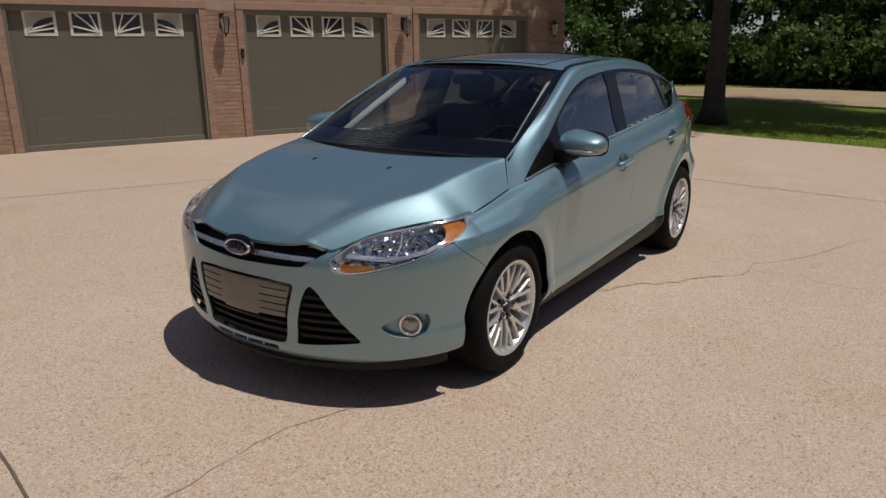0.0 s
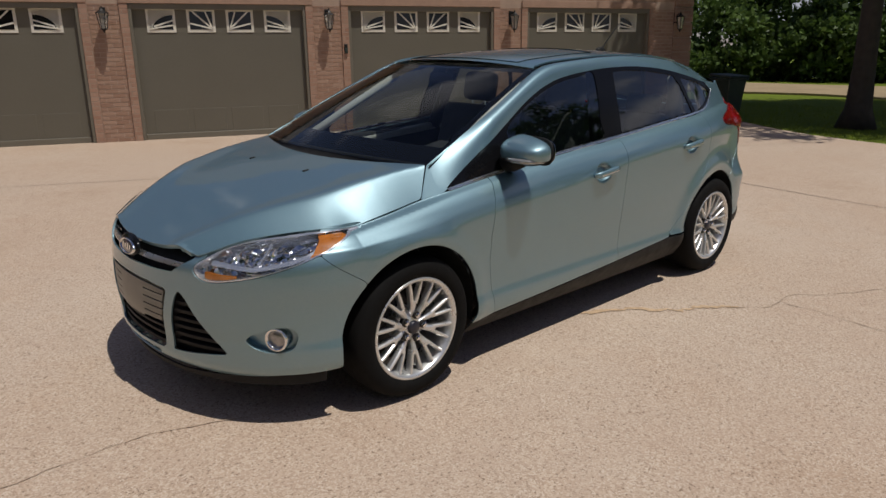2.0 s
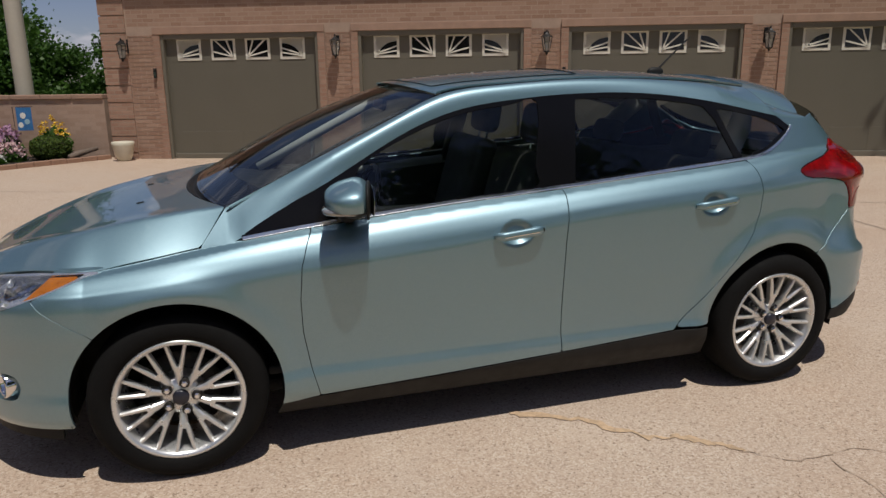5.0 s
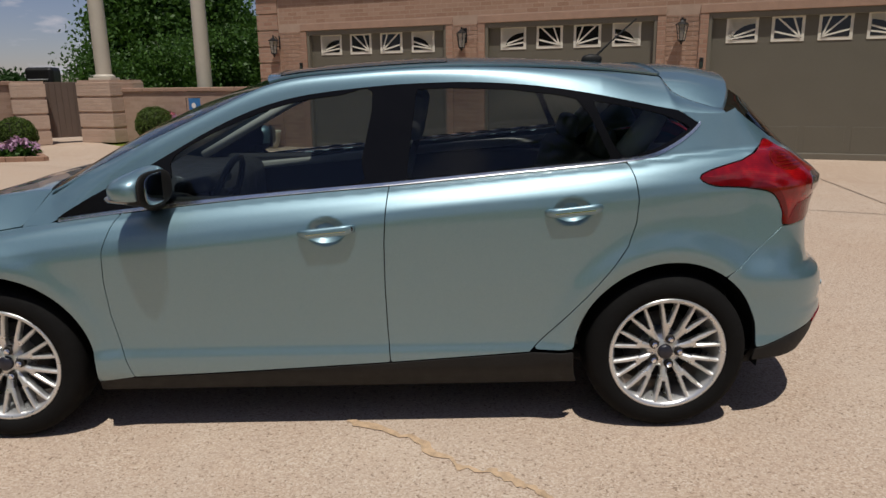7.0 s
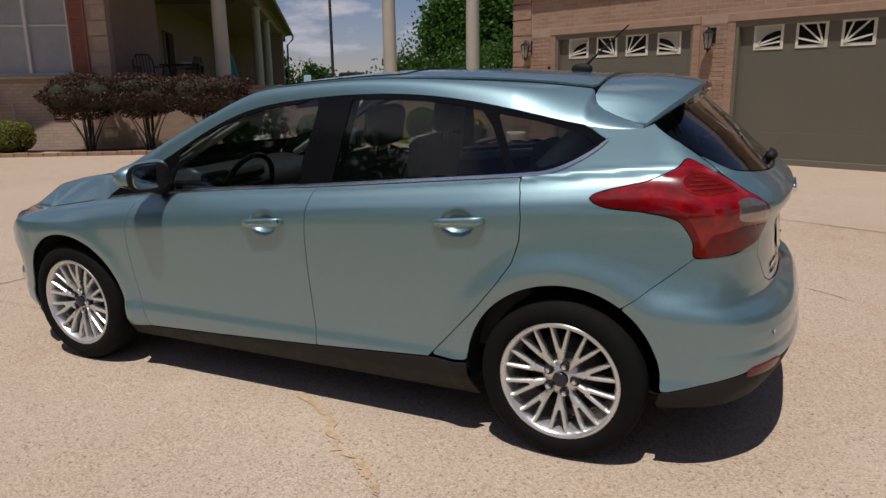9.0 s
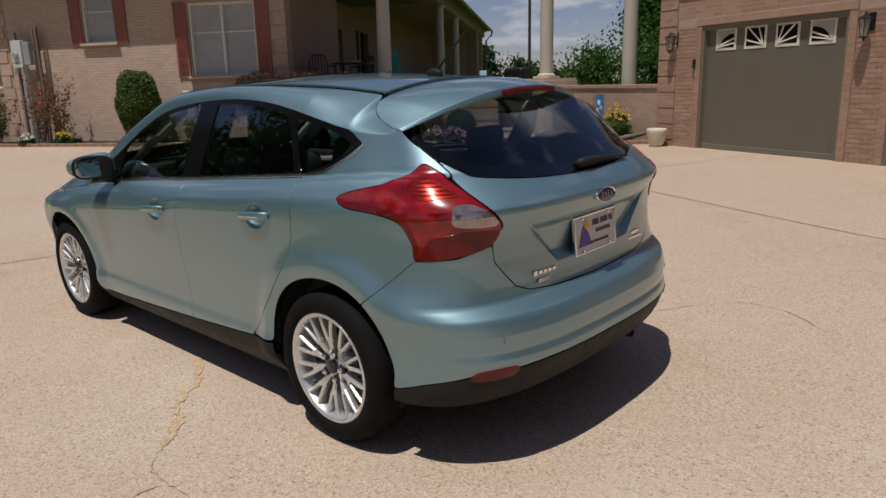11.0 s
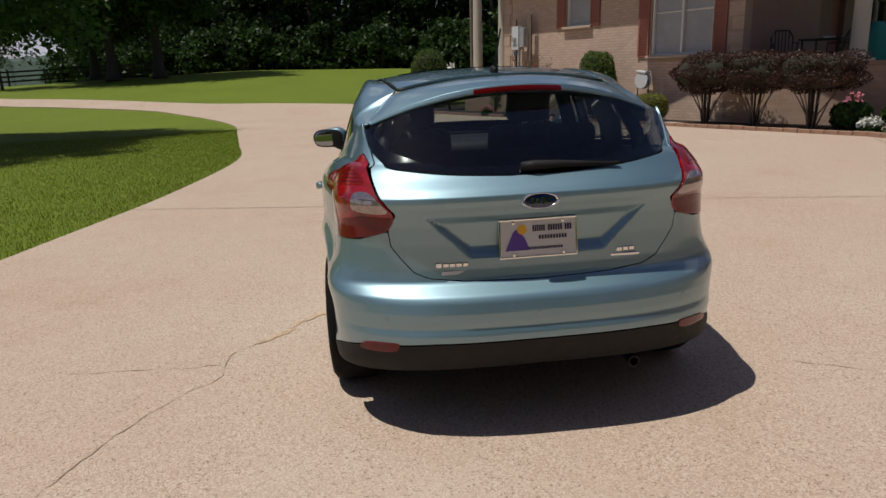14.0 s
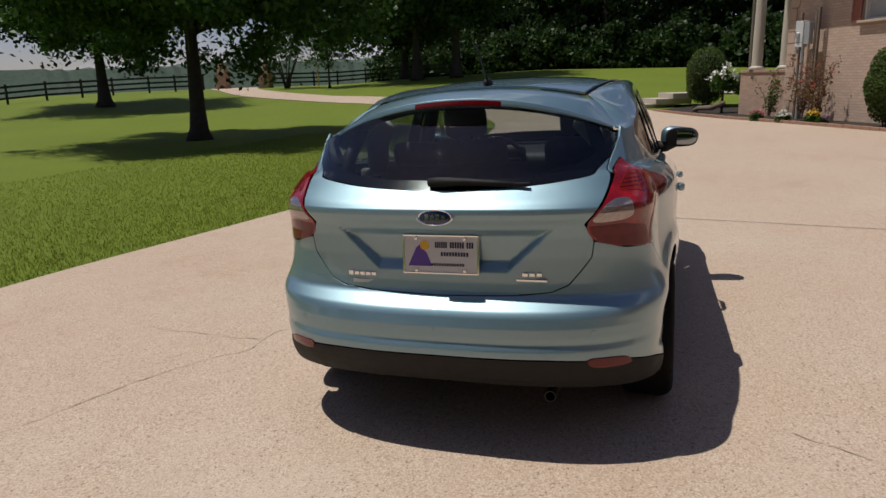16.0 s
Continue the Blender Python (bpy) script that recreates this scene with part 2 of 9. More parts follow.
def glass(name, tint, gloss=0.02, ior=1.5, edge=2.5, sheen=1.5):
    """A thin pane: tinted see-through with a clear sheen."""
    x = Nodes(name)
    tr = x.n("ShaderNodeBsdfTransparent")
    tr.inputs["Color"].default_value = (*tint, 1)
    gl = x.n("ShaderNodeBsdfGlossy")
    gl.inputs["Roughness"].default_value = gloss
    lw = x.n("ShaderNodeLayerWeight")
    lw.inputs["Blend"].default_value = 0.5
    pw = x.n("ShaderNodeMath", operation="POWER")
    pw.inputs[1].default_value = edge
    x.link(lw.outputs["Facing"], pw.inputs[0])
    fr = x.n("ShaderNodeMath", operation="MULTIPLY_ADD")
    base = ((ior - 1) / (ior + 1)) ** 2 * sheen
    fr.inputs[1].default_value, fr.inputs[2].default_value = 1 - base, base
    x.link(pw.outputs[0], fr.inputs[0])
    mx = x.n("ShaderNodeMixShader")
    x.link(fr.outputs[0], mx.inputs[0])
    x.link(tr.outputs[0], mx.inputs[1])
    x.link(gl.outputs[0], mx.inputs[2])
    x.link(mx.outputs[0], x.out.inputs["Surface"])
    return x.m


def driveway_material():
    x = Nodes("exposed_aggregate_concrete")
    big = x.ramp(x.noise(0.45, 7, 0.68), [(0.30, (0.390, 0.272, 0.190)), (0.44, (0.455, 0.338, 0.255)), (0.56, (0.470, 0.365, 0.285)), (0.72, (0.51, 0.41, 0.325))])
    rust = x.ramp(x.noise(0.9, 6, 0.7), [(0.52, 0.0), (0.75, 0.55)])
    col = x.mix(rust, big, (0.40, 0.245, 0.15))
    vo = x.n("ShaderNodeTexVoronoi")
    vo.inputs["Scale"].default_value = 150.0
    x.link(x.tc.outputs["Object"], vo.inputs["Vector"])
    peb = x.n("ShaderNodeSeparateColor")
    x.link(vo.outputs["Color"], peb.inputs[0])
    tint = x.ramp(peb.outputs[0], [(0.0, (0.22, 0.14, 0.09)), (0.35, (0.47, 0.34, 0.24)), (0.7, (0.62, 0.50, 0.38)), (1.0, (0.80, 0.72, 0.60))])
    col = x.mix(x.ramp(x.noise(6.0, 3), [(0.3, 0.20), (0.7, 0.42)]), col, tint)
    col = x.mix(x.ramp(x.noise(0.55, 5, 0.7), [(0.55, 0.0), (0.75, 0.35)]), col, (0.60, 0.50, 0.40))
    col = x.mix(x.ramp(x.noise(70.0, 2), [(0.61, 0.0), (0.67, 0.8)]), col, (0.20, 0.135, 0.09))
    x.set(Base_Color=col, Roughness=0.85, Specular_IOR_Level=0.25)
    x.bump(vo.outputs["Distance"], 0.30, 0.004)
    return x.m


def grass_material(name, a, b):
    x = Nodes(name)
    col = x.ramp(x.noise(0.25, 5, 0.7), [(0.3, a), (0.7, b)])
    col = x.mix(0.5, col, x.ramp(x.noise(14, 5, 0.8), [(0.3, tuple(c * 0.55 for c in a)), (0.7, tuple(c * 1.25 for c in b))]))
    dry = x.ramp(x.noise(0.6, 4), [(0.6, 0.0), (0.8, 0.35)])
    col = x.mix(dry, col, (0.20, 0.19, 0.06))
    x.set(Base_Color=col, Roughness=0.8, Specular_IOR_Level=0.2)
    x.bump(x.noise(60, 4), 0.6, 0.03)
    return x.m


def leaf_material(name, dark, light, rough=0.5):
    x = Nodes(name)
    geo = x.n("ShaderNodeNewGeometry")
    col = x.ramp(geo.outputs["Random Per Island"], [(0.0, dark), (0.6, tuple((p + q) / 2 for p, q in zip(dark, light))), (1.0, light)])
    x.set(Base_Color=col, Roughness=rough, Specular_IOR_Level=0.3)
    tr = x.n("ShaderNodeBsdfTranslucent")
    x.link(col, tr.inputs["Color"])
    mx = x.n("ShaderNodeMixShader")
    mx.inputs[0].default_value = 0.38
    x.link(x.b.outputs[0], mx.inputs[1])
    x.link(tr.outputs[0], mx.inputs[2])
    x.link(mx.outputs[0], x.out.inputs["Surface"])
    return x.m


def brick_material(name, c1, c2, mortar, size=1.0):
    x = Nodes(name)
    geo = x.n("ShaderNodeObjectInfo")
    br = x.n("ShaderNodeTexBrick")
    br.inputs["Color1"].default_value, br.inputs["Color2"].default_value, br.inputs["Mortar"].default_value = (*c1, 1), (*c2, 1), (*mortar, 1)
    br.inputs["Scale"].default_value = 1.0 / size
    br.inputs["Mortar Size"].default_value, br.inputs["Mortar Smooth"].default_value = 0.008, 0.3
    br.inputs["Brick Width"].default_value, br.inputs["Row Height"].default_value = 0.21, 0.075
    x.link(x.tc.outputs["UV"], br.inputs["Vector"])
    col = x.mix(x.ramp(x.noise(1.2, 5), [(0.35, 0.0), (0.75, 0.45)]), br.outputs["Color"], tuple(c * 0.72 for c in c1))
    col = x.mix(x.ramp(x.noise(30, 3), [(0.4, 0.0), (0.8, 0.3)]), col, tuple(min(1, c * 1.25) for c in c2))
    x.set(Base_Color=col, Roughness=0.9, Specular_IOR_Level=0.2)
    x.bump(br.outputs["Fac"], 0.5, 0.008).invert = True
    return x.m


M_DRIVE = driveway_material()
M_HAIR = plain("crack_dirt", (0.39, 0.29, 0.21), 0.95, vary=0.4, scale=20)
M_JOINT = plain("joint_dirt", (0.125, 0.092, 0.068), 0.95, vary=0.3, scale=20)
M_CRACK = plain("patched_crack", (0.50, 0.35, 0.22), 0.95, vary=0.35, scale=25)
M_GRASS = grass_material("mown_grass", (0.104, 0.150, 0.012), (0.162, 0.208, 0.020))
M_BLADE = leaf_material("grass_blade", (0.145, 0.195, 0.013), (0.235, 0.275, 0.028))
M_BRICK = brick_material("tan_brick", (0.47, 0.335, 0.255), (0.54, 0.395, 0.31), (0.48, 0.36, 0.285))
M_BRICK_RED = brick_material("rose_brick", (0.315, 0.180, 0.125), (0.40, 0.255, 0.185), (0.34, 0.255, 0.195))
M_STONE = plain("cut_limestone", (0.46, 0.36, 0.27), 0.85, vary=0.12, scale=3, bump=0.2)
M_CASING = plain("rose_brick_trim", (0.36, 0.23, 0.165), 0.9, vary=0.15, scale=7, bump=0.3)
M_DOOR = plain("taupe_door_paint", (0.130, 0.117, 0.088), 0.5, vary=0.05, scale=2)
M_TRIM = plain("taupe_trim_paint", (0.155, 0.138, 0.105), 0.5, vary=0.06, scale=3)
M_WHITE = plain("white_insert", (0.72, 0.68, 0.58), 0.45, vary=0.05, scale=5)
M_PANE = plain("dark_pane", (0.012, 0.011, 0.012), 0.08, vary=0.1)
M_IRON = plain("black_iron", (0.012, 0.012, 0.012), 0.45, metal=0.3, vary=0.2)
M_LAMPGLASS = plain("seeded_glass", (0.42, 0.40, 0.36), 0.2, vary=0.1, Transmission_Weight=0.5)
M_ROOF = plain("grey_shingle", (0.10, 0.09, 0.085), 0.9, vary=0.25, scale=5, bump=0.4)
M_COLUMN = plain("cream_column_paint", (0.50, 0.45, 0.37), 0.5, vary=0.06, scale=2)
M_SHUTTER = plain("dusty_red_paint", (0.30, 0.11, 0.085), 0.55, vary=0.12, scale=8)
M_SASH = plain("white_sash_paint", (0.70, 0.68, 0.64), 0.4, vary=0.05)
M_SCREEN = plain("insect_screen", (0.40, 0.40, 0.42), 0.35, vary=0.15, scale=3)
M_MULCH = plain("dark_mulch", (0.028, 0.019, 0.013), 0.95, vary=0.5, scale=18, bump=0.9, bscale=40)
M_EDGING = plain("clay_edging", (0.30, 0.175, 0.115), 0.9, vary=0.2, scale=9, bump=0.3)
M_SOFFIT = plain("brown_porch_brick", (0.27, 0.172, 0.142), 0.8, vary=0.08)
M_BARK = plain("bark", (0.042, 0.033, 0.026), 0.95, vary=0.4, scale=9, bump=0.9, bscale=25)
M_LEAF = leaf_material("broad_leaf", (0.030, 0.075, 0.010), (0.085, 0.17, 0.03))
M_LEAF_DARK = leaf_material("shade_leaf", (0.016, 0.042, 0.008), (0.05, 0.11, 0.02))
M_HEDGE_RED = leaf_material("barberry_leaf", (0.040, 0.020, 0.014), (0.105, 0.052, 0.034))
M_BUSH = leaf_material("box_leaf", (0.038, 0.070, 0.010), (0.120, 0.180, 0.032), 0.65)
M_BUSH_GOLD = leaf_material("golden_privet_leaf", (0.12, 0.13, 0.02), (0.27, 0.27, 0.05))
M_BUSH_TAN = leaf_material("dry_twig_leaf", (0.17, 0.09, 0.04), (0.28, 0.17, 0.07))
M_GALV = plain("galvanised_grey", (0.42, 0.43, 0.44), 0.4, metal=0.4, vary=0.1)
M_METERBOX = plain("pale_grey_enamel", (0.55, 0.56, 0.56), 0.4, vary=0.05)
M_BIN = plain("dark_green_plastic", (0.018, 0.032, 0.024), 0.45, vary=0.1)
M_POT = plain("cream_glazed_pot", (0.60, 0.55, 0.43), 0.35, vary=0.1)
M_RAILWOOD = plain("black_fence_paint", (0.016, 0.015, 0.014), 0.7, vary=0.2)
M_DIRT = plain("dry_track_dirt", (0.32, 0.24, 0.14), 0.95, vary=0.2, scale=1.0)
M_TEAL = plain("teal_cloth", (0.02, 0.20, 0.17), 0.8, vary=0.1)
M_CONCRETE = plain("pale_step_concrete", (0.46, 0.40, 0.33), 0.85, vary=0.1, scale=3)
def petals(name, c):
    return plain(name, c, 0.6, vary=0.15, scale=30)


M_PETAL_PINK, M_PETAL_WHITE, M_PETAL_YELLOW, M_PETAL_MAUVE = (petals(n, c) for n, c in (("pink_petal", (0.62, 0.20, 0.25)), ("white_petal", (0.75, 0.74, 0.68)), ("yellow_petal", (0.72, 0.45, 0.03)), ("mauve_petal", (0.42, 0.24, 0.36))))

M_PETAL_PALE, M_PETAL_RED = petals("pale_pink_petal", (0.62, 0.42, 0.42)), petals("red_petal", (0.45, 0.03, 0.04))
M_GATE = plain("dark_brown_gate_paint", (0.115, 0.080, 0.062), 0.6, vary=0.12, scale=5)
M_STEM = plain("grey_weathered_wood", (0.17, 0.13, 0.10), 0.9, vary=0.25, scale=14, bump=0.5)
M_PALEBLUE = plain("pale_blue_paint", (0.30, 0.47, 0.55), 0.5, vary=0.08)
M_FLAG = plain("blue_flag_cloth", (0.035, 0.16, 0.38), 0.8, vary=0.35, scale=12)
M_MORTAR = plain("rose_mortar", (0.40, 0.285, 0.215), 0.95, vary=0.15, scale=6, bump=0.3)

# ---- ground ----
RISE = ([-40, -12, -2, 10, 14, 20, 26, 33, 40, 47, 51, 60, 90], [0.3, 1.5, 1.95, 2.1, 1.9, 1.6, 1.15, 1.1, 1.0, 0.8, 0.45, 0.2, -0.5])


def ground_z(x, y):
    """The land: a driveway that falls gently away from the garage, then a lawn that rises towards the woods and the road."""
    ys = y if y > -15 else -15 + 0.3 * (y + 15)
    ys = min(ys, 17)
    z = -0.023 + 0.0028 * max(min(x, 40), -60) + 0.0251 * min(ys, 3) + 0.0065 * max(ys - 3, 0)
    r = math.hypot(x - 5, y - 1)
    if r > 28:
        az = math.degrees(math.atan2(1 - y, 5 - x))
        if -40 < az < 90:
            w = min((r - 28) / 42, 1)
            w = w * w * (3 - 2 * w)
            edge = min(1, (az + 40) / 20, (90 - az) / 20)
            z += w * edge * (np.interp(az, *RISE) - z)
            if r > 85 and az > 15:
                z -= min((r - 85) * 0.02, 3.0) * min(1, (az - 15) / 10)
    back = min(max((y - 24) / 40, 0), 1)
    z -= 4.0 * back * back * (1 if x > -40 else 0.3)
    return z


def land_mesh(name, outline, h, lift, material, label, category, seed_h=0.0):
    """A sheet of land inside an outline, draped over the ground."""
    region = inside_of(outline)
    P = np.array(outline)

    def fn(u, v):
        return np.stack([u, v, np.array([ground_z(a, b) + lift for a, b in zip(np.ravel(u), np.ravel(v))]).reshape(np.shape(u))], -1)
    s = sheet(fn, region, (P[:, 0].min() - h, P[:, 0].max() + h, P[:, 1].min() - h, P[:, 1].max() + h), h, 0.0, 0.06)
    ob = mesh_part(name, s[0], s[1], material, None, "", True, s[2])
    return tagged(ob, label, category, "", "structure")


rings = [0, 3, 6, 10, 15, 21, 27, 31, 35, 39, 43, 47, 51, 55, 59, 63, 67, 71, 76, 82, 90, 102, 115, 130, 150, 180, 210, 260, 320, 600, 1500, 4000]
gv, gf = [], []
for i, r in enumerate(rings):
    for k in range(144):
        a = 2 * math.pi * k / 144
        x, y = r * math.cos(a) - 5, r * math.sin(a)
        gv.append((x, y, ground_z(x, y) - 0.03 - 0.0006 * r))
for i in range(len(rings) - 1):
    for k in range(144):
        gf.append((i * 144 + k, (i + 1) * 144 + k, (i + 1) * 144 + (k + 1) % 144, i * 144 + (k + 1) % 144))
ground = mesh_part("ground", gv, gf, M_GRASS, None, "", True)
tagged(ground, "mown green lawn and fields with dry patches", "lawn", "", "structure")

DRIVE_EDGE = smooth_loop([(8.9, -2.0), (7.6, -3.6), (4.5, -4.55), (0.6, -4.45), (-2.2, -4.0), (-5.5, -3.45), (-9.5, -3.2), (-12.9, -3.75), (-16.5, -4.4), (-20.7, -5.2),
                          (-24.8, -6.6), (-28.7, -8.8), (-32.2, -11.6), (-35.8, -17.2), (-37.8, -22), (-41.0, -28.8), (-46.5, -34.6), (-52.5, -39.5), (-54.5, -36.4), (-49.0, -32.5), (-45, -28.0), (-42, -22.6),
                          (-39.6, -17.4), (-36.9, -12.9), (-34.2, -8.8), (-32.4, -4.5), (-30.3, -1.1), (-26.4, 0.2), (-19.7, 2.65), (-15, 5.2), (-9.0, 8.2), (-9.2, 10.5), (-10.2, 13.2), (-8.2, 15.2), (-7.2, 12.5), (-4.5, 10.4), (-3.0, 11.4), (4.5, 8.6), (12.0, 5.8), (11.6, 4.4), (9.6, 1.5)])
drive = land_mesh("driveway", DRIVE_EDGE, 0.35, 0.0, M_DRIVE, "pinkish tan exposed aggregate concrete driveway", "driveway")


def strip(name, pts, width, lift, material, wob=0.0, seed=1, stray=0.0):
    """A thin uneven band laid on the ground along points."""
    rng = random.Random(seed)
    line = smooth_loop([(*p,) for p in pts], False, 8)
    if stray:
        drift = np.zeros(2)
        for k in range(1, len(line) - 1):
            drift = 0.72 * drift + np.array([rng.uniform(-1, 1), rng.uniform(-1, 1)]) * stray
            line[k] = line[k] + drift
    v, f = [], []
    for k, p in enumerate(line):
        q = line[min(k + 1, len(line) - 1)] - line[max(k - 1, 0)]
        q = q / max(np.linalg.norm(q), 1e-9)
        nrm = np.array([-q[1], q[0]])
        w = width * (1 + wob * rng.uniform(-1, 1))
        o = nrm * wob * width * rng.uniform(-1, 1)
        for s in (-1, 1):
            a = p + o + nrm * w * s
            v.append((a[0], a[1], ground_z(a[0], a[1]) + lift))
        if k:
            f.append((2 * k - 2, 2 * k - 1, 2 * k + 1, 2 * k))
    ob = mesh_part(name, v, f, material, drive, "", True)
    return ob


for pts in ([(-0.62, 10.6), (-2.11, 4.5), (-2.44, 3.12), (-2.98, 0.95), (-3.16, 0.1), (-3.35, -0.6), (-3.88, -2.35), (-4.25, -3.6)],
            [(-7.4, 8.6), (-4.93, 7.54), (-2.87, 6.63), (-2.0, 6.2), (-0.6, 5.5), (0.85, 4.75), (2.0, 4.2), (3.03, 3.75), (8.9, 1.0)],
            [(5.6, 7.7), (4.9, 3.06), (4.7, 1.56), (4.51, 0.0), (4.4, -0.78), (4.29, -2.29), (4.12, -4.4)]):
    strip("expansion_joint", pts, 0.0055, 0.006, M_JOINT, 0.2)
strip("patched_crack", [(0.02, -0.78), (0.28, -0.93), (0.5, -1.14), (0.64, -1.24), (0.77, -1.34)], 0.014, 0.004, M_CRACK, 0.75, 2, 0.012)
strip("patched_crack", [(0.60, -1.16), (0.72, -1.27), (0.79, -1.36)], 0.011, 0.0035, M_CRACK, 0.8, 4, 0.010)
for k, pts in enumerate(([(0.77, -1.36), (0.93, -1.48), (1.2, -1.48), (1.39, -1.61), (1.7, -1.79), (2.06, -1.94), (2.35, -2.03), (2.57, -2.14)],
                         [(-3.17, -0.30), (-2.88, -0.40), (-2.63, -0.38), (-2.24, -0.43), (-1.8, -0.62)], [(1.66, 1.36), (1.85, 1.62), (2.04, 1.81), (2.29, 1.77), (2.6, 1.52)], [(1.08, -1.50), (1.07, -1.79), (1.04, -2.13), (1.0, -2.40)])):
    strip("hairline_crack", pts, 0.0022, 0.004, M_HAIR, 0.9, 5 + k, 0.010)

# ---- garage ----
GC, GD, GN = Vector((4.291, 8.014, 0)), Vector((0.9258, -0.3778, 0)), Vector((0.3778, 0.9258, 0))
GARAGE = Matrix(((GD.x, GN.x, 0, GC.x), (GD.y, GN.y, 0, GC.y), (0, 0, 1, 0.115), (0, 0, 0, 1))) @ Matrix.Diagonal((0.97, 0.97, 0.97, 1))
garage = empty("garage", GARAGE, "long tan brick garage with four taupe sectional doors", "garage", "", "")
HG = 4.0


def uv_box(bm, scale=1.0):
    """Lays brick courses on every upright face."""
    uvl = bm.loops.layers.uv.verify()
    for f in bm.faces:
        n = f.normal
        for lp in f.loops:
            c = lp.vert.co
            if abs(n.z) > 0.7:
                lp[uvl].uv = (c.x, c.y)
            elif abs(n.x) > abs(n.y):
                lp[uvl].uv = (c.y, c.z)
            else:
                lp[uvl].uv = (c.x, c.z)
    return bm


def wall_part(name, x0, x1, y0, y1, z0, z1, material, parent, label="", bevel=0.0):
    bm = boxed((x1 - x0, y1 - y0, z1 - z0), ((x0 + x1) / 2, (y0 + y1) / 2, (z0 + z1) / 2), None, bevel)
    bm.normal_update()
    uv_box(bm)
    return part(name, bm, material, parent, label)


DOORS = [-5.61, -1.885, 1.88, 5.61]
OPEN = 1.49
edges = [-8.22] + [e for c in DOORS for e in (c - OPEN, c + OPEN)] + [8.22]
for k in range(0, len(edges), 2):
    wall_part("brick_pier", edges[k], edges[k + 1], 0.0, 0.30, -0.25, 2.27, M_MORTAR, garage)
wall_part("brick_wall", -8.22, 8.22, 0.0, 0.30, 2.27, HG, M_MORTAR, garage)
wall_part("side_wall", -8.22, -7.92, 0.30, 7.5, -0.25, HG, M_BRICK_RED, garage)
wall_part("side_wall", 7.92, 8.22, 0.30, 7.5, -0.25, HG, M_BRICK_RED, garage)
wall_part("back_wall", -8.22, 8.22, 7.5, 7.8, -0.25, HG, M_BRICK_RED, garage)
bm = bmesh.new()
for z, o in ((HG, 0.0),):
    a = [bm.verts.new(p) for p in ((-8.6, -0.4, z), (8.6, -0.4, z), (8.6, 8.2, z), (-8.6, 8.2, z))]
    b = [bm.verts.new(p) for p in ((-4.6, 3.9, z + 2.6), (4.6, 3.9, z + 2.6))]
    c = [bm.verts.new((v.co.x, v.co.y, z + 0.18)) for v in a]
    bm.faces.new(a[::-1])
    for k in range(4):
        bm.faces.new((a[k], a[(k + 1) % 4], c[(k + 1) % 4], c[k]))
    bm.faces.new((c[0], c[1], b[1], b[0]))
    bm.faces.new((c[2], c[3], b[0], b[1]))
    bm.faces.new((c[1], c[2], b[1]))
    bm.faces.new((c[3], c[0], b[0]))
part("roof", bm, M_ROOF, garage)


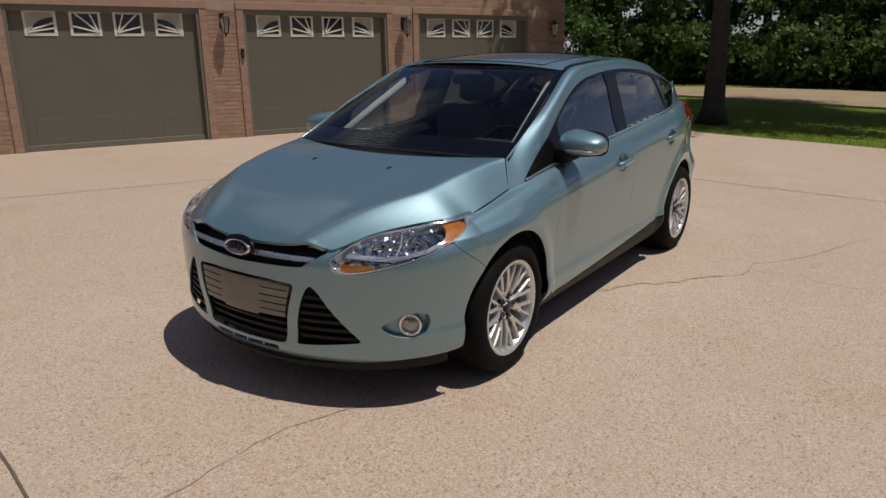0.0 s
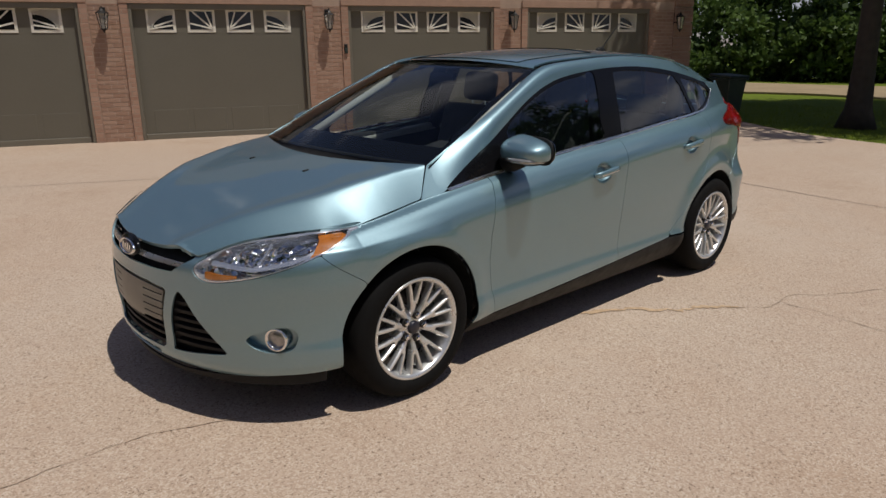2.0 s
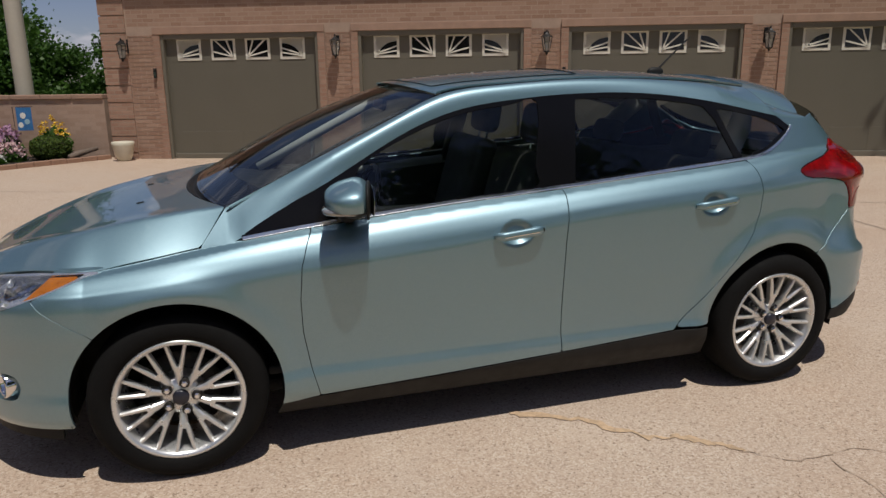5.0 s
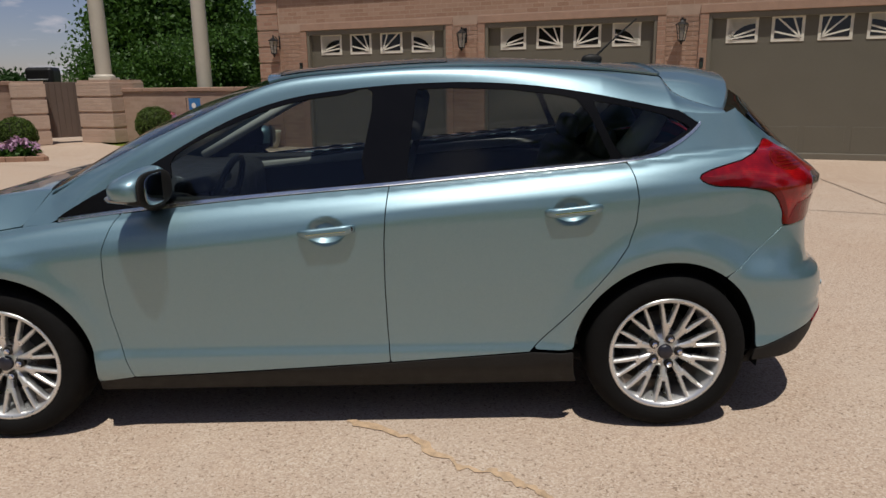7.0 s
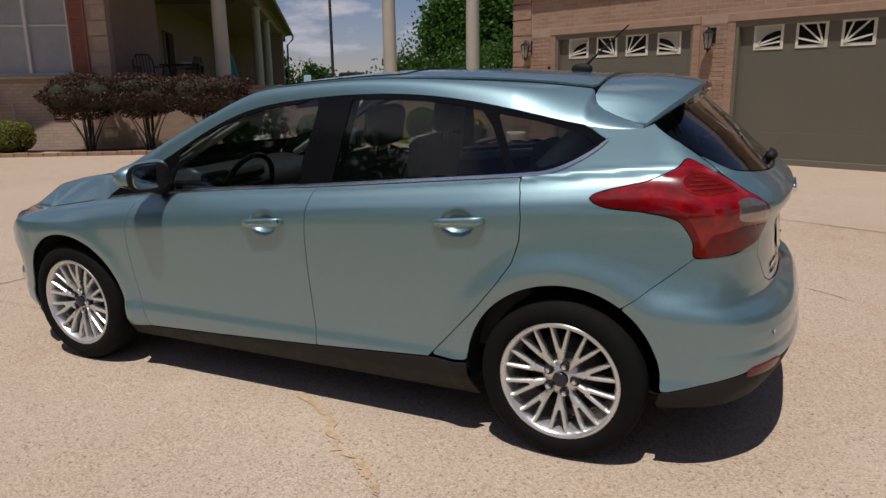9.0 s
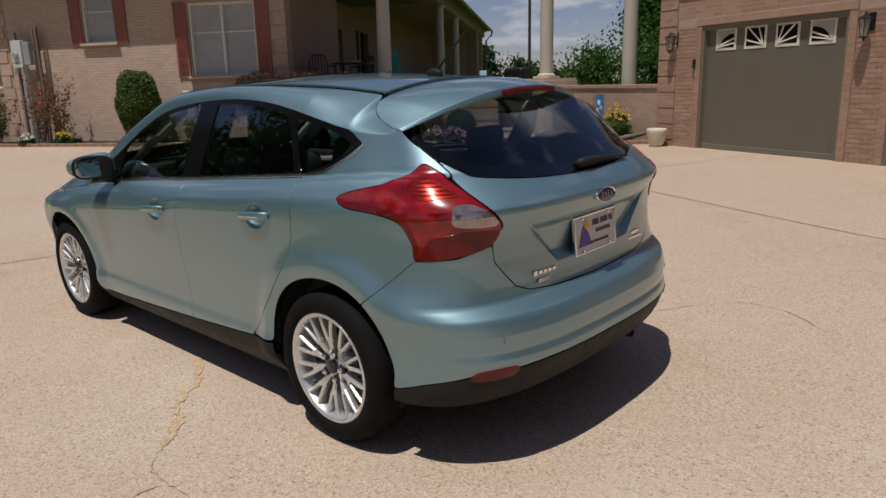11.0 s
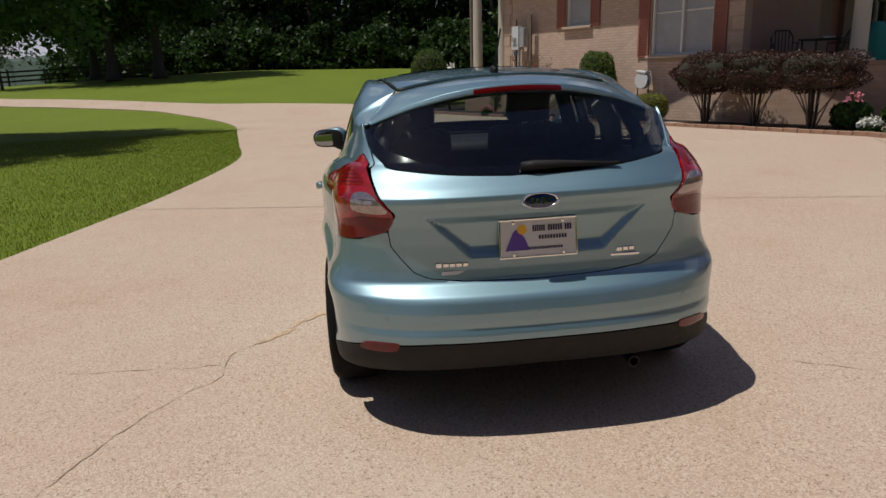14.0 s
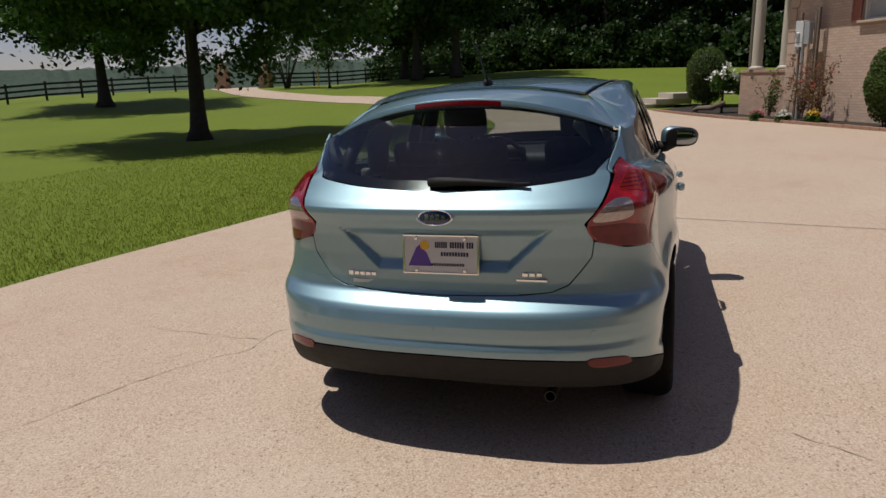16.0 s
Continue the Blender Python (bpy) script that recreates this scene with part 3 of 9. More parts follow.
def garage_door(cx):
    """One sectional door with four sunburst lights in its top section, set back in a trimmed opening."""
    z0 = -0.02
    d = part("garage_door", boxed((2 * OPEN + 0.02, 0.05, 2.27 - z0), (cx, 0.11, (2.27 + z0) / 2)), M_DOOR, garage, "taupe sectional garage door")
    for s in (-1, 1):
        part("jamb", boxed((0.055, 0.10, 2.30), (cx + s * (OPEN - 0.027), 0.04, 1.13), None, 0.006), M_TRIM, d)
        x = cx + s * (OPEN + 0.065)
        wall_part("casing", x - 0.065, x + 0.065, -0.03, -0.0005, -0.05, 2.27, M_BRICK_RED, d)
    part("head_jamb", boxed((2 * OPEN - 0.11, 0.10, 0.09), (cx, 0.04, 2.225), None, 0.006), M_TRIM, d)
    part("head_casing", boxed((2 * OPEN + 0.26, 0.04, 0.13), (cx, -0.02, 2.335), None, 0.006), M_CASING, d)
    for k in range(4):
        zc = z0 + 0.02 + 0.56 * k + 0.28
        for j in range(4):
            px = cx + (j - 1.5) * 0.657
            if k == 0:
                part("panel", boxed((0.56, 0.006, 0.43), (px, 0.0835, zc), None, 0.003), M_DOOR, d)
    part("bottom_seal", boxed((2 * OPEN - 0.11, 0.03, 0.10), (cx, 0.078, z0 + 0.05), None, 0.01), M_TRIM, d)
    for j in range(4):
        px = cx + (j - 1.5) * 0.657
        w = part("window", boxed((0.47, 0.012, 0.40), (px, 0.080, 2.0), None, 0.004), M_WHITE, d)
        part("pane", boxed((0.38, 0.006, 0.30), (px, 0.0725, 2.0)), M_PANE, w)
        sx = -1 if j < 2 else 1
        # rays of the sunburst, each inside its own light
        rays = (((0.19, 0.0), (-0.12, -0.10)), ((0.19, -0.08), (-0.19, -0.14))) if j in (0, 3) else (((0.18, -0.14), (-0.19, -0.045)), ((0.18, -0.14), (-0.14, 0.15)), ((0.18, -0.14), (0.075, 0.15)))
        for (ax, az), (bx, bz) in rays:
            ax, bx = -sx * ax, -sx * bx
            L = math.hypot(bx - ax, bz - az)
            part("muntin", boxed((L, 0.010, 0.026), (px + (ax + bx) / 2, 0.0655, 2.0 + (az + bz) / 2), Matrix.Rotation(-math.atan2(bz - az, bx - ax), 3, "Y")), M_WHITE, w)
        if j in (0, 3):
            # the arched outer corner of the sunburst
            pts = [(sx * 0.19, 0.15), (-sx * 0.19, 0.15), (-sx * 0.19, 0.085)]
            for q in range(9):
                a = radians(90 * q / 8)
                pts.append((-sx * 0.19 + sx * 0.33 * math.sin(a), 0.085 - 0.235 * (1 - math.cos(a))))
            pts.append((sx * 0.19, -0.15))
            bm = bmesh.new()
            v = [bm.verts.new((px + p, 0.0665, 2.0 + q)) for p, q in pts]
            fc = bm.faces.new(v)
            bmesh.ops.solidify(bm, geom=[fc], thickness=0.006)
            bmesh.ops.recalc_face_normals(bm, faces=bm.faces)
            part("arch_corner", bm, M_WHITE, w)
    return d


for c in DOORS:
    garage_door(c)


def wall_lantern(x, z):
    base = empty("wall_lantern", GARAGE @ Matrix.Translation((x, 0, z)), "black iron wall lantern with glass panes on a brick pier", "lantern", "lanterns between the garage doors")
    part("back_plate", boxed((0.09, 0.02, 0.26), (0, -0.012, 0.04), None, 0.006), M_IRON, base)
    bm = tube(bmesh.new(), [(0, -0.02, 0.08), (0, -0.10, 0.14), (0, -0.17, 0.15), (0, -0.18, 0.11)], 0.010)
    part("arm", bm, M_IRON, base)
    part("roof", lathed([(0.0, 0.20), (0.012, 0.195), (0.018, 0.16), (0.055, 0.125), (0.105, 0.095), (0.11, 0.085), (0.0, 0.083)], 6, "Z", (0, -0.18, -0.02)), M_IRON, base)
    part("glass", lathed([(0.088, 0.085), (0.05, -0.16), (0.0, -0.16)], 6, "Z", (0, -0.18, -0.02)), M_LAMPGLASS, base)
    bm = bmesh.new()
    for k in range(6):
        a = 2 * math.pi * k / 6
        tube(bm, [(0.09 * math.cos(a), -0.18 + 0.09 * math.sin(a), 0.065), (0.052 * math.cos(a), -0.18 + 0.052 * math.sin(a), -0.18)], 0.006, 5)
    part("cage", bm, M_IRON, base)
    part("finial", lathed([(0.0, -0.25), (0.016, -0.225), (0.022, -0.20), (0.055, -0.185), (0.055, -0.175), (0.0, -0.172)], 8, "Z", (0, -0.18, 0.0)), M_IRON, base)
    return base


for x in (-7.77, -3.76, -0.0, 3.75, 7.79):
    wall_lantern(x, 2.03)
for x, z in ((-7.24, 1.58), (0.32, 1.50)):
    k = empty("keypad", GARAGE @ Matrix.Translation((x, -0.04, z)), "small black garage door keypad on the casing", "keypad")
    part("case", boxed((0.06, 0.04, 0.17), (0, 0, 0), None, 0.008), M_IRON, k)
    part("cover", boxed((0.05, 0.012, 0.09), (0, -0.024, -0.03), None, 0.004), M_BIN, k)
# raised brick bands on both outer corners and the pale strips beside the doors
for x0 in (-8.24, 7.75):
    for k in range(13):
        wall_part("corner_block", x0, x0 + 0.49, -0.03, 0.0, -0.2 + k * 0.315, -0.2 + k * 0.315 + 0.29, M_BRICK_RED, garage)

# ---- house ----
HC, HA = Vector((-15.217, 6.46, 0)), radians(27)
HOUSE = Matrix.Translation((HC.x, HC.y, 0.10)) @ Matrix.Rotation(HA, 4, "Z")
house = empty("house", HOUSE, "tan brick house with white windows, red shutters and a deep porch", "house")
HH = 4.2


def wall_with_holes(name, x0, x1, z0, z1, holes, y0, y1, material, parent):
    """A wall along x with openings cut through it: holes are (x0, x1, z0, z1)."""
    xs = sorted({x0, x1, *(h[0] for h in holes), *(h[1] for h in holes)})
    zs = sorted({z0, z1, *(h[2] for h in holes), *(h[3] for h in holes)})
    bm = bmesh.new()
    for a, b in zip(xs, xs[1:]):
        for c, d in zip(zs, zs[1:]):
            if not any(h[0] <= a and b <= h[1] and h[2] <= c and d <= h[3] for h in holes):
                box(bm, (b - a, y1 - y0, d - c), ((a + b) / 2, (y0 + y1) / 2, (c + d) / 2))
    bmesh.ops.remove_doubles(bm, verts=bm.verts, dist=1e-5)
    inner = [f for f in bm.faces if any(g is not f and {v.index for v in g.verts} == {v.index for v in f.verts} for e in f.edges for g in e.link_faces)]
    bm.normal_update()
    uv_box(bm)
    return part(name, bm, material, parent)


W1, W2 = (1.2, 3.13, 1.63, 3.45), (-2.08, -1.04, 2.57, 3.85)
wall_with_holes("front_wall", -5.05, 3.96, -0.3, HH, [W1, W2], 0.0, 0.30, M_MORTAR, house)
wall_part("side_wall", -5.05, -4.75, 0.30, 9.0, -0.3, HH, M_BRICK, house)
wall_part("porch_side_wall", 3.66, 3.96, 0.30, 3.2, -0.3, HH, M_SOFFIT, house)


def sash_window(w, mid):
    x0, x1, z0, z1 = w
    cx, cz = (x0 + x1) / 2, (z0 + z1) / 2
    win = part("window", boxed((x1 - x0, 0.02, z1 - z0), (cx, 0.16, cz)), M_SCREEN, house, "white sash window with grey screens")
    for s in (-1, 1):
        part("frame", boxed((0.06, 0.10, z1 - z0), (cx + s * (x1 - x0 - 0.06) / 2, 0.10, cz), None, 0.006), M_SASH, win)
    part("frame", boxed((x1 - x0 - 0.12, 0.10, 0.06), (cx, 0.10, z1 - 0.03), None, 0.006), M_SASH, win)
    part("sill", boxed((x1 - x0 + 0.16, 0.20, 0.07), (cx, -0.01, z0 - 0.035), None, 0.01), M_STONE, win)
    part("bottom_rail", boxed((x1 - x0 - 0.12, 0.08, 0.06), (cx, 0.11, z0 + 0.03), None, 0.006), M_SASH, win)
    if mid:
        part("mullion", boxed((0.07, 0.10, z1 - z0 - 0.1), (cx, 0.10, cz), None, 0.006), M_SASH, win)
    part("meeting_rail", boxed((x1 - x0 - 0.12, 0.05, 0.04), (cx, 0.135, cz + 0.18), None, 0.005), M_SASH, win)
    return win


sash_window(W1, True)
sash_window(W2, False)


def shutter(x0, x1, z0, z1):
    s = part("shutter", boxed((x1 - x0, 0.03, z1 - z0), ((x0 + x1) / 2, -0.02, (z0 + z1) / 2), None, 0.004), M_SHUTTER, house, "dusty red louvred shutter")
    bm = bmesh.new()
    n = int((z1 - z0 - 0.1) / 0.055)
    for k in range(n):
        box(bm, (x1 - x0 - 0.09, 0.008, 0.045), ((x0 + x1) / 2, -0.04, z0 + 0.08 + k * 0.055), Matrix.Rotation(radians(35), 3, "X"))
    part("louvre", bm, M_SHUTTER, s)
    for sx in (x0 + 0.025, x1 - 0.025):
        part("stile", boxed((0.05, 0.02, z1 - z0), (sx, -0.043, (z0 + z1) / 2), None, 0.003), M_SHUTTER, s)


for a, b, w in ((0.80, 1.17, W1), (3.16, 3.53, W1), (-2.45, -2.10, W2), (-1.02, -0.66, W2)):
    shutter(a, b, w[2] - 0.02, w[3] + 0.03)
for x0 in (-5.07, 3.57):
    for k in range(13):
        ins = 0.10 if k % 2 else 0.0
        wall_part("quoin", x0 + (ins if x0 > 0 else 0), x0 + 0.41 - (ins if x0 < 0 else 0), -0.025, 0.0, -0.2 + k * 0.335, -0.2 + k * 0.335 + 0.31, M_BRICK, house, "", 0.0)
v = part("foundation_vent", boxed((0.36, 0.03, 0.20), (2.76, -0.005, 0.75), None, 0.005), M_IRON, house)
for k in range(4):
    part("slat", boxed((0.32, 0.012, 0.03), (2.76, -0.025, 0.69 + 0.042 * k), Matrix.Rotation(radians(30), 3, "X")), M_EDGING, v)
bm = bmesh.new()
a = [bm.verts.new(p) for p in ((-5.6, -0.6, HH), (4.5, -0.6, HH), (4.5, 9.6, HH), (-5.6, 9.6, HH))]
c = [bm.verts.new((q.co.x, q.co.y, HH + 0.2)) for q in a]
b = [bm.verts.new(p) for p in ((-1.5, 4.5, HH + 3.0), (1.0, 4.5, HH + 3.0))]
bm.faces.new(a[::-1])
for k in range(4):
    bm.faces.new((a[k], a[(k + 1) % 4], c[(k + 1) % 4], c[k]))
bm.faces.new((c[0], c[1], b[1], b[0]))
bm.faces.new((c[2], c[3], b[0], b[1]))
bm.faces.new((c[1], c[2], b[1]))
bm.faces.new((c[3], c[0], b[0]))
part("roof", bm, M_ROOF, house)

# ---- plants ----
def leaf_cloud(rng, pts, size, outward=None, flat=0.0):
    """Small pointed leaves at points; each one is a folded quad. Gives verts and faces."""
    n = len(pts)
    d = rng.normal(size=(n, 3))
    if outward is not None:
        d = d * (1 - flat) + outward * flat * 1.6
    d /= np.linalg.norm(d, axis=1, keepdims=True)
    a = np.cross(d, rng.normal(size=(n, 3)))
    a /= np.maximum(np.linalg.norm(a, axis=1, keepdims=True), 1e-9)
    b = np.cross(d, a)
    L = size * rng.uniform(0.6, 1.35, (n, 1))
    W = L * rng.uniform(0.45, 0.75, (n, 1))
    fold = d * L * 0.18
    v = np.stack([pts - a * L, pts + b * W + fold, pts + a * L, pts - b * W + fold], 1).reshape(-1, 3)
    f = np.arange(4 * n).reshape(-1, 4)
    return v, f


def quads(name, v, f, material, parent=None, label=""):
    me = bpy.data.meshes.new(name)
    me.vertices.add(len(v))
    me.vertices.foreach_set("co", np.ascontiguousarray(v, np.float32).ravel())
    me.loops.add(f.size)
    me.loops.foreach_set("vertex_index", np.ascontiguousarray(f, np.int32).ravel())
    me.polygons.add(len(f))
    me.polygons.foreach_set("loop_start", np.arange(len(f), dtype=np.int32) * f.shape[1])
    me.update(calc_edges=True)
    me.materials.append(material)
    ob = new(name, me)
    if parent is not None:
        ob.parent = parent
    if label:
        ob["label"] = label
    return ob


def clump_points(rng, centre, radii, clumps, per, spread, hollow=0.55):
    """Points gathered in clumps over a lumpy ellipsoid, with gaps between the clumps."""
    u = rng.normal(size=(clumps, 3))
    u /= np.linalg.norm(u, axis=1, keepdims=True)
    lump = 1 + 0.14 * np.sin(3.1 * u[:, :1] * 2 + rng.uniform(0, 6)) + 0.12 * np.sin(4.3 * u[:, 1:2] * 2 + rng.uniform(0, 6)) + 0.08 * np.sin(5 * u[:, 2:] + rng.uniform(0, 6))
    k = rng.uniform(hollow, 1.0, (clumps, 1)) * lump
    c = np.array(centre) + u * k * np.array(radii)
    s = spread * rng.uniform(0.6, 1.4, (clumps, 1))
    p = c[:, None, :] + rng.normal(size=(clumps, per, 3)) * s[:, None, :] * np.array([1, 1, 0.6])
    return p.reshape(-1, 3), c


def tree(name, at, height, trunk_r, crown_z, radii, clumps, per, leaf, seed, label, material=None, fork=0.45, lean=0.0, group="", shift=(0.0, 0.0)):
    """A tapered trunk with limbs and a crown of leaf clumps."""
    rng = np.random.default_rng(seed)
    z0 = ground_z(*at) - 0.05
    base = empty(name, Matrix.Translation((at[0], at[1], z0)), label, "tree", group)
    top = height * 0.8
    pts, rad = [], []
    for k in range(9):
        q = k / 8
        pts.append((lean * q * q + 0.12 * trunk_r * math.sin(5 * q + seed), 0.12 * trunk_r * math.cos(4 * q + seed), top * q ** 1.5))
        h = top * q ** 1.5
        rad.append(trunk_r * (1 - 0.8 * q ** 1.6) * (1 + 0.75 * math.exp(-h / (1.1 * trunk_r))))
    part("trunk", tube(bmesh.new(), pts, rad, 14), M_BARK, base, "", True)
    p, c = clump_points(rng, (shift[0], shift[1], crown_z), radii, clumps, per, max(leaf * 4.0, 0.4))
    keep = p[:, 2] > 0.4
    p = p[keep]
    bm = bmesh.new()
    for k in range(12):
        t = c[int(rng.integers(len(c)))]
        h = rng.uniform(fork, 0.75) * crown_z
        q = min(1, (h / top) ** (1 / 1.5))
        s = Vector((lean * q * q, 0, h))
        e = Vector(t)
        m = s.lerp(e, 0.5) + Vector((0, 0, 0.12 * (e - s).length))
        r = trunk_r * (1 - 0.8 * q ** 1.6) * 0.5
        tube(bm, [s, s.lerp(m, 0.5) + Vector((0, 0, 0.04)), m, m.lerp(e, 0.6), e], [r, r * 0.8, r * 0.6, r * 0.4, r * 0.15], 7)
    part("limbs", bm, M_BARK, base, "", True)
    v, f = leaf_cloud(rng, p, leaf)
    quads("crown", v, f, material or M_LEAF, base)
    return base


def bush(name, at, radii, label, material, leaf=0.035, n=2600, seed=1, lift=0.0, category="bush", power=2.0, rough=0.05, group=""):
    """A clipped bush: leaves set close over a rounded shape, on short stems."""
    rng = np.random.default_rng(seed)
    z0 = at[2] if len(at) == 3 else ground_z(at[0], at[1])
    base = empty(name, Matrix.Translation((at[0], at[1], z0)), label, category, group)
    u = rng.normal(size=(n, 3))
    u /= np.linalg.norm(u, axis=1, keepdims=True)
    sup = (np.abs(u) ** power).sum(1, keepdims=True) ** (-1 / power)
    lump = 1 + rough * (np.sin(5 * u[:, :1] + seed) + np.sin(6 * u[:, 1:2] + 2 * seed) + np.sin(7 * u[:, 2:] + seed))
    k = rng.uniform(0.86, 1.03, (n, 1))
    R = np.array(radii)
    p = u * sup * lump * k * R + np.array([0, 0, lift + R[2]])
    p[:, 2] = np.maximum(p[:, 2], 0.02)
    v, f = leaf_cloud(rng, p, leaf, u, 0.45)
    quads("foliage", v, f, material, base)
    # closed dark shell under the leaves; its colour paints the bush's inner shade
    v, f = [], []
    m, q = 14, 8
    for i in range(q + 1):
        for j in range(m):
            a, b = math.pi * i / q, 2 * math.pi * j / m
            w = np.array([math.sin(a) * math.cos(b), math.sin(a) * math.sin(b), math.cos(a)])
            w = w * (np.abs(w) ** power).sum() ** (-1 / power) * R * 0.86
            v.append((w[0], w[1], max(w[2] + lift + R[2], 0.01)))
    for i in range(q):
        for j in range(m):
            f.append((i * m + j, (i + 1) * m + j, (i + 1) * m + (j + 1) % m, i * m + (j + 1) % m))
    mesh_part("inner_mass", v, f, M_BUSH_SHADE, base)
    if lift > 0.05:
        bm = bmesh.new()
        for k in range(5):
            a = 2 * math.pi * k / 5 + seed
            tube(bm, [(0.06 * math.cos(a), 0.06 * math.sin(a), -0.05), (0.10 * math.cos(a), 0.10 * math.sin(a), lift), (0.3 * R[0] * math.cos(a), 0.3 * R[0] * math.sin(a), lift + 0.5 * R[2])], 0.02, 6)
        part("stem", bm, M_BARK, base, "", True)
    return base


def flowers(name, at, r, h, petal, label, n=40, seed=1, bloom=0.035, leaf=0.05, leafmat=None):
    """A low clump of leaves with many small blooms above it."""
    rng = np.random.default_rng(seed)
    z0 = at[2] if len(at) == 3 else ground_z(at[0], at[1])
    base = empty(name, Matrix.Translation((at[0], at[1], z0)), label, "flowers")
    m = int(420 * max(r, 0.2) / 0.3)
    a, q = rng.uniform(0, 2 * math.pi, m), r * np.sqrt(rng.uniform(0, 1, m))
    p = np.stack([q * np.cos(a), q * np.sin(a), h * rng.uniform(0.05, 0.85, m) * (1 - 0.5 * (q / r) ** 2)], 1)
    v, f = leaf_cloud(rng, p, leaf, np.tile((0, 0, 1.0), (m, 1)), 0.35)
    quads("leaves", v, f, leafmat or M_LEAF, base)
    a, q = rng.uniform(0, 2 * math.pi, n), r * np.sqrt(rng.uniform(0, 1, n))
    c = np.stack([q * np.cos(a), q * np.sin(a), h * (1 - 0.45 * (q / r) ** 2) * rng.uniform(0.85, 1.1, n)], 1)
    p = (c[:, None, :] + rng.normal(size=(n, 14, 3)) * bloom * 0.55).reshape(-1, 3)
    v, f = leaf_cloud(rng, p, bloom * 0.62, np.tile((0, 0, 1.0), (len(p), 1)), 0.3)
    quads("bloom_mass", v, f, petal, base)["kind"] = "stuff"
    return base


M_BUSH_SHADE = plain("bush_inner_shade", (0.022, 0.022, 0.010), 0.95, vary=0.4, scale=25)
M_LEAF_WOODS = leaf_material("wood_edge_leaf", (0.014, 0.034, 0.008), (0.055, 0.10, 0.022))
# lighter copy of the wood-edge leaf: sunlight on the eastern edge is in its colour
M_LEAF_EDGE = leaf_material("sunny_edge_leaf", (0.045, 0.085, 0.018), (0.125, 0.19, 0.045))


def woods(name, line, depth, height, count, leaf, per, seed, label, material=None, low=0.1, shrubs=1.5):
    """A wood's edge: low shrubs in front, crowns and trunks behind, joined as nobody could count them."""
    rng = np.random.default_rng(seed)
    line = np.array(line, float)
    seg = np.linalg.norm(np.diff(line, axis=0), axis=1)
    cum = np.concatenate([[0], np.cumsum(seg)])

    def place(s, o):
        j = min(np.searchsorted(cum, s, side="right") - 1, len(seg) - 1)
        d = (line[j + 1] - line[j]) / seg[j]
        return np.interp(s, cum, line[:, 0]) - d[1] * o, np.interp(s, cum, line[:, 1]) + d[0] * o
    P = []
    bm = bmesh.new()
    for k in range(count):
        x, y = place(cum[-1] * (k + rng.uniform(0, 1)) / count, 3.5 + depth * rng.uniform(0, 1))
        z = ground_z(x, y)
        H = height * rng.uniform(0.7, 1.15)
        R = H * rng.uniform(0.2, 0.3)
        p, c = clump_points(rng, (x, y, z + H * (0.5 + low * 0.5)), (R, R, H * (0.5 - low * 0.5)), 34, per, leaf * 3.0, 0.55)
        P.append(p)
        tube(bm, [(x, y, z - 0.2), (x + 0.1, y, z + H * 0.3), (x - 0.1, y + 0.1, z + H * 0.7)], [H * 0.02, H * 0.014, H * 0.006], 6)
    n = int(count * shrubs)
    for k in range(n):
        x, y = place(cum[-1] * (k + rng.uniform(0, 1)) / n, rng.uniform(0.5, 3.5))
        z, h = ground_z(x, y), rng.uniform(1.2, 3.6) * height / 11
        p, c = clump_points(rng, (x, y, z + h * 0.45), (h * 0.7, h * 0.7, h * 0.6), 16, per, leaf * 2.4, 0.6)
        P.append(p[p[:, 2] > z - 0.2])
    base = empty(name, Matrix.Identity(4), label, "woods", "", "stuff")
    v, f = leaf_cloud(rng, np.concatenate(P), leaf)
    quads("foliage", v, f, material or M_LEAF_WOODS, base)["kind"] = "stuff"
    part("trunks", bm, M_BARK, base)["kind"] = "stuff"
    return base


# trees that stand in the lawns
tree("shade_tree", (-17.2, -15.3), 12.0, 0.29, 7.4, (6.6, 6.6, 4.6), 420, 230, 0.115, 3, "large shade tree with dark trunk on the lawn", M_LEAF, 0.4)
tree("shade_tree", (11.5, 1.44), 11.0, 0.21, 7.7, (4.9, 4.9, 4.2), 330, 210, 0.10, 8, "large shade tree with flared dark trunk beside the driveway", M_LEAF, 0.4, 0.0, "", (3.6, -1.6))
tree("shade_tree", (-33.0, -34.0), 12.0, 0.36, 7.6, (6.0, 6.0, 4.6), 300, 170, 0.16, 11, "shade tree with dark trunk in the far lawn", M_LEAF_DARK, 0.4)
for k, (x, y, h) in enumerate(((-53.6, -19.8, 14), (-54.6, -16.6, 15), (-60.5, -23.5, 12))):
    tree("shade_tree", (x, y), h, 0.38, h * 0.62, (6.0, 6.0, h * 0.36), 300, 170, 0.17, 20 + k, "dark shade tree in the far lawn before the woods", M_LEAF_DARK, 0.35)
tree("young_tree", (-50.7, -26.7), 6.5, 0.09, 4.2, (2.0, 2.0, 2.2), 60, 80, 0.11, 31, "young tree beside the far drive", M_LEAF, 0.4)
for k, (x, y, h) in enumerate(((-34, -62, 13), (44, -66, 12))):
    tree("shade_tree", (x, y), h, 0.35, h * 0.6, (5.5, 5.5, h * 0.38), 110, 50, 0.28, 40 + k, "broad lawn tree across from the house", M_LEAF, 0.35)

for k, (x, y, h) in enumerate(((7.0, -21.0, 15), (31.5, -27.5, 17))):
    tree("shade_tree", (x, y), h, 0.36, h * 0.64, (4.6, 4.6, h * 0.36), 200, 170, 0.15, 45 + k, "tall lawn tree mirrored in the car's windows", M_LEAF_DARK, 0.35)

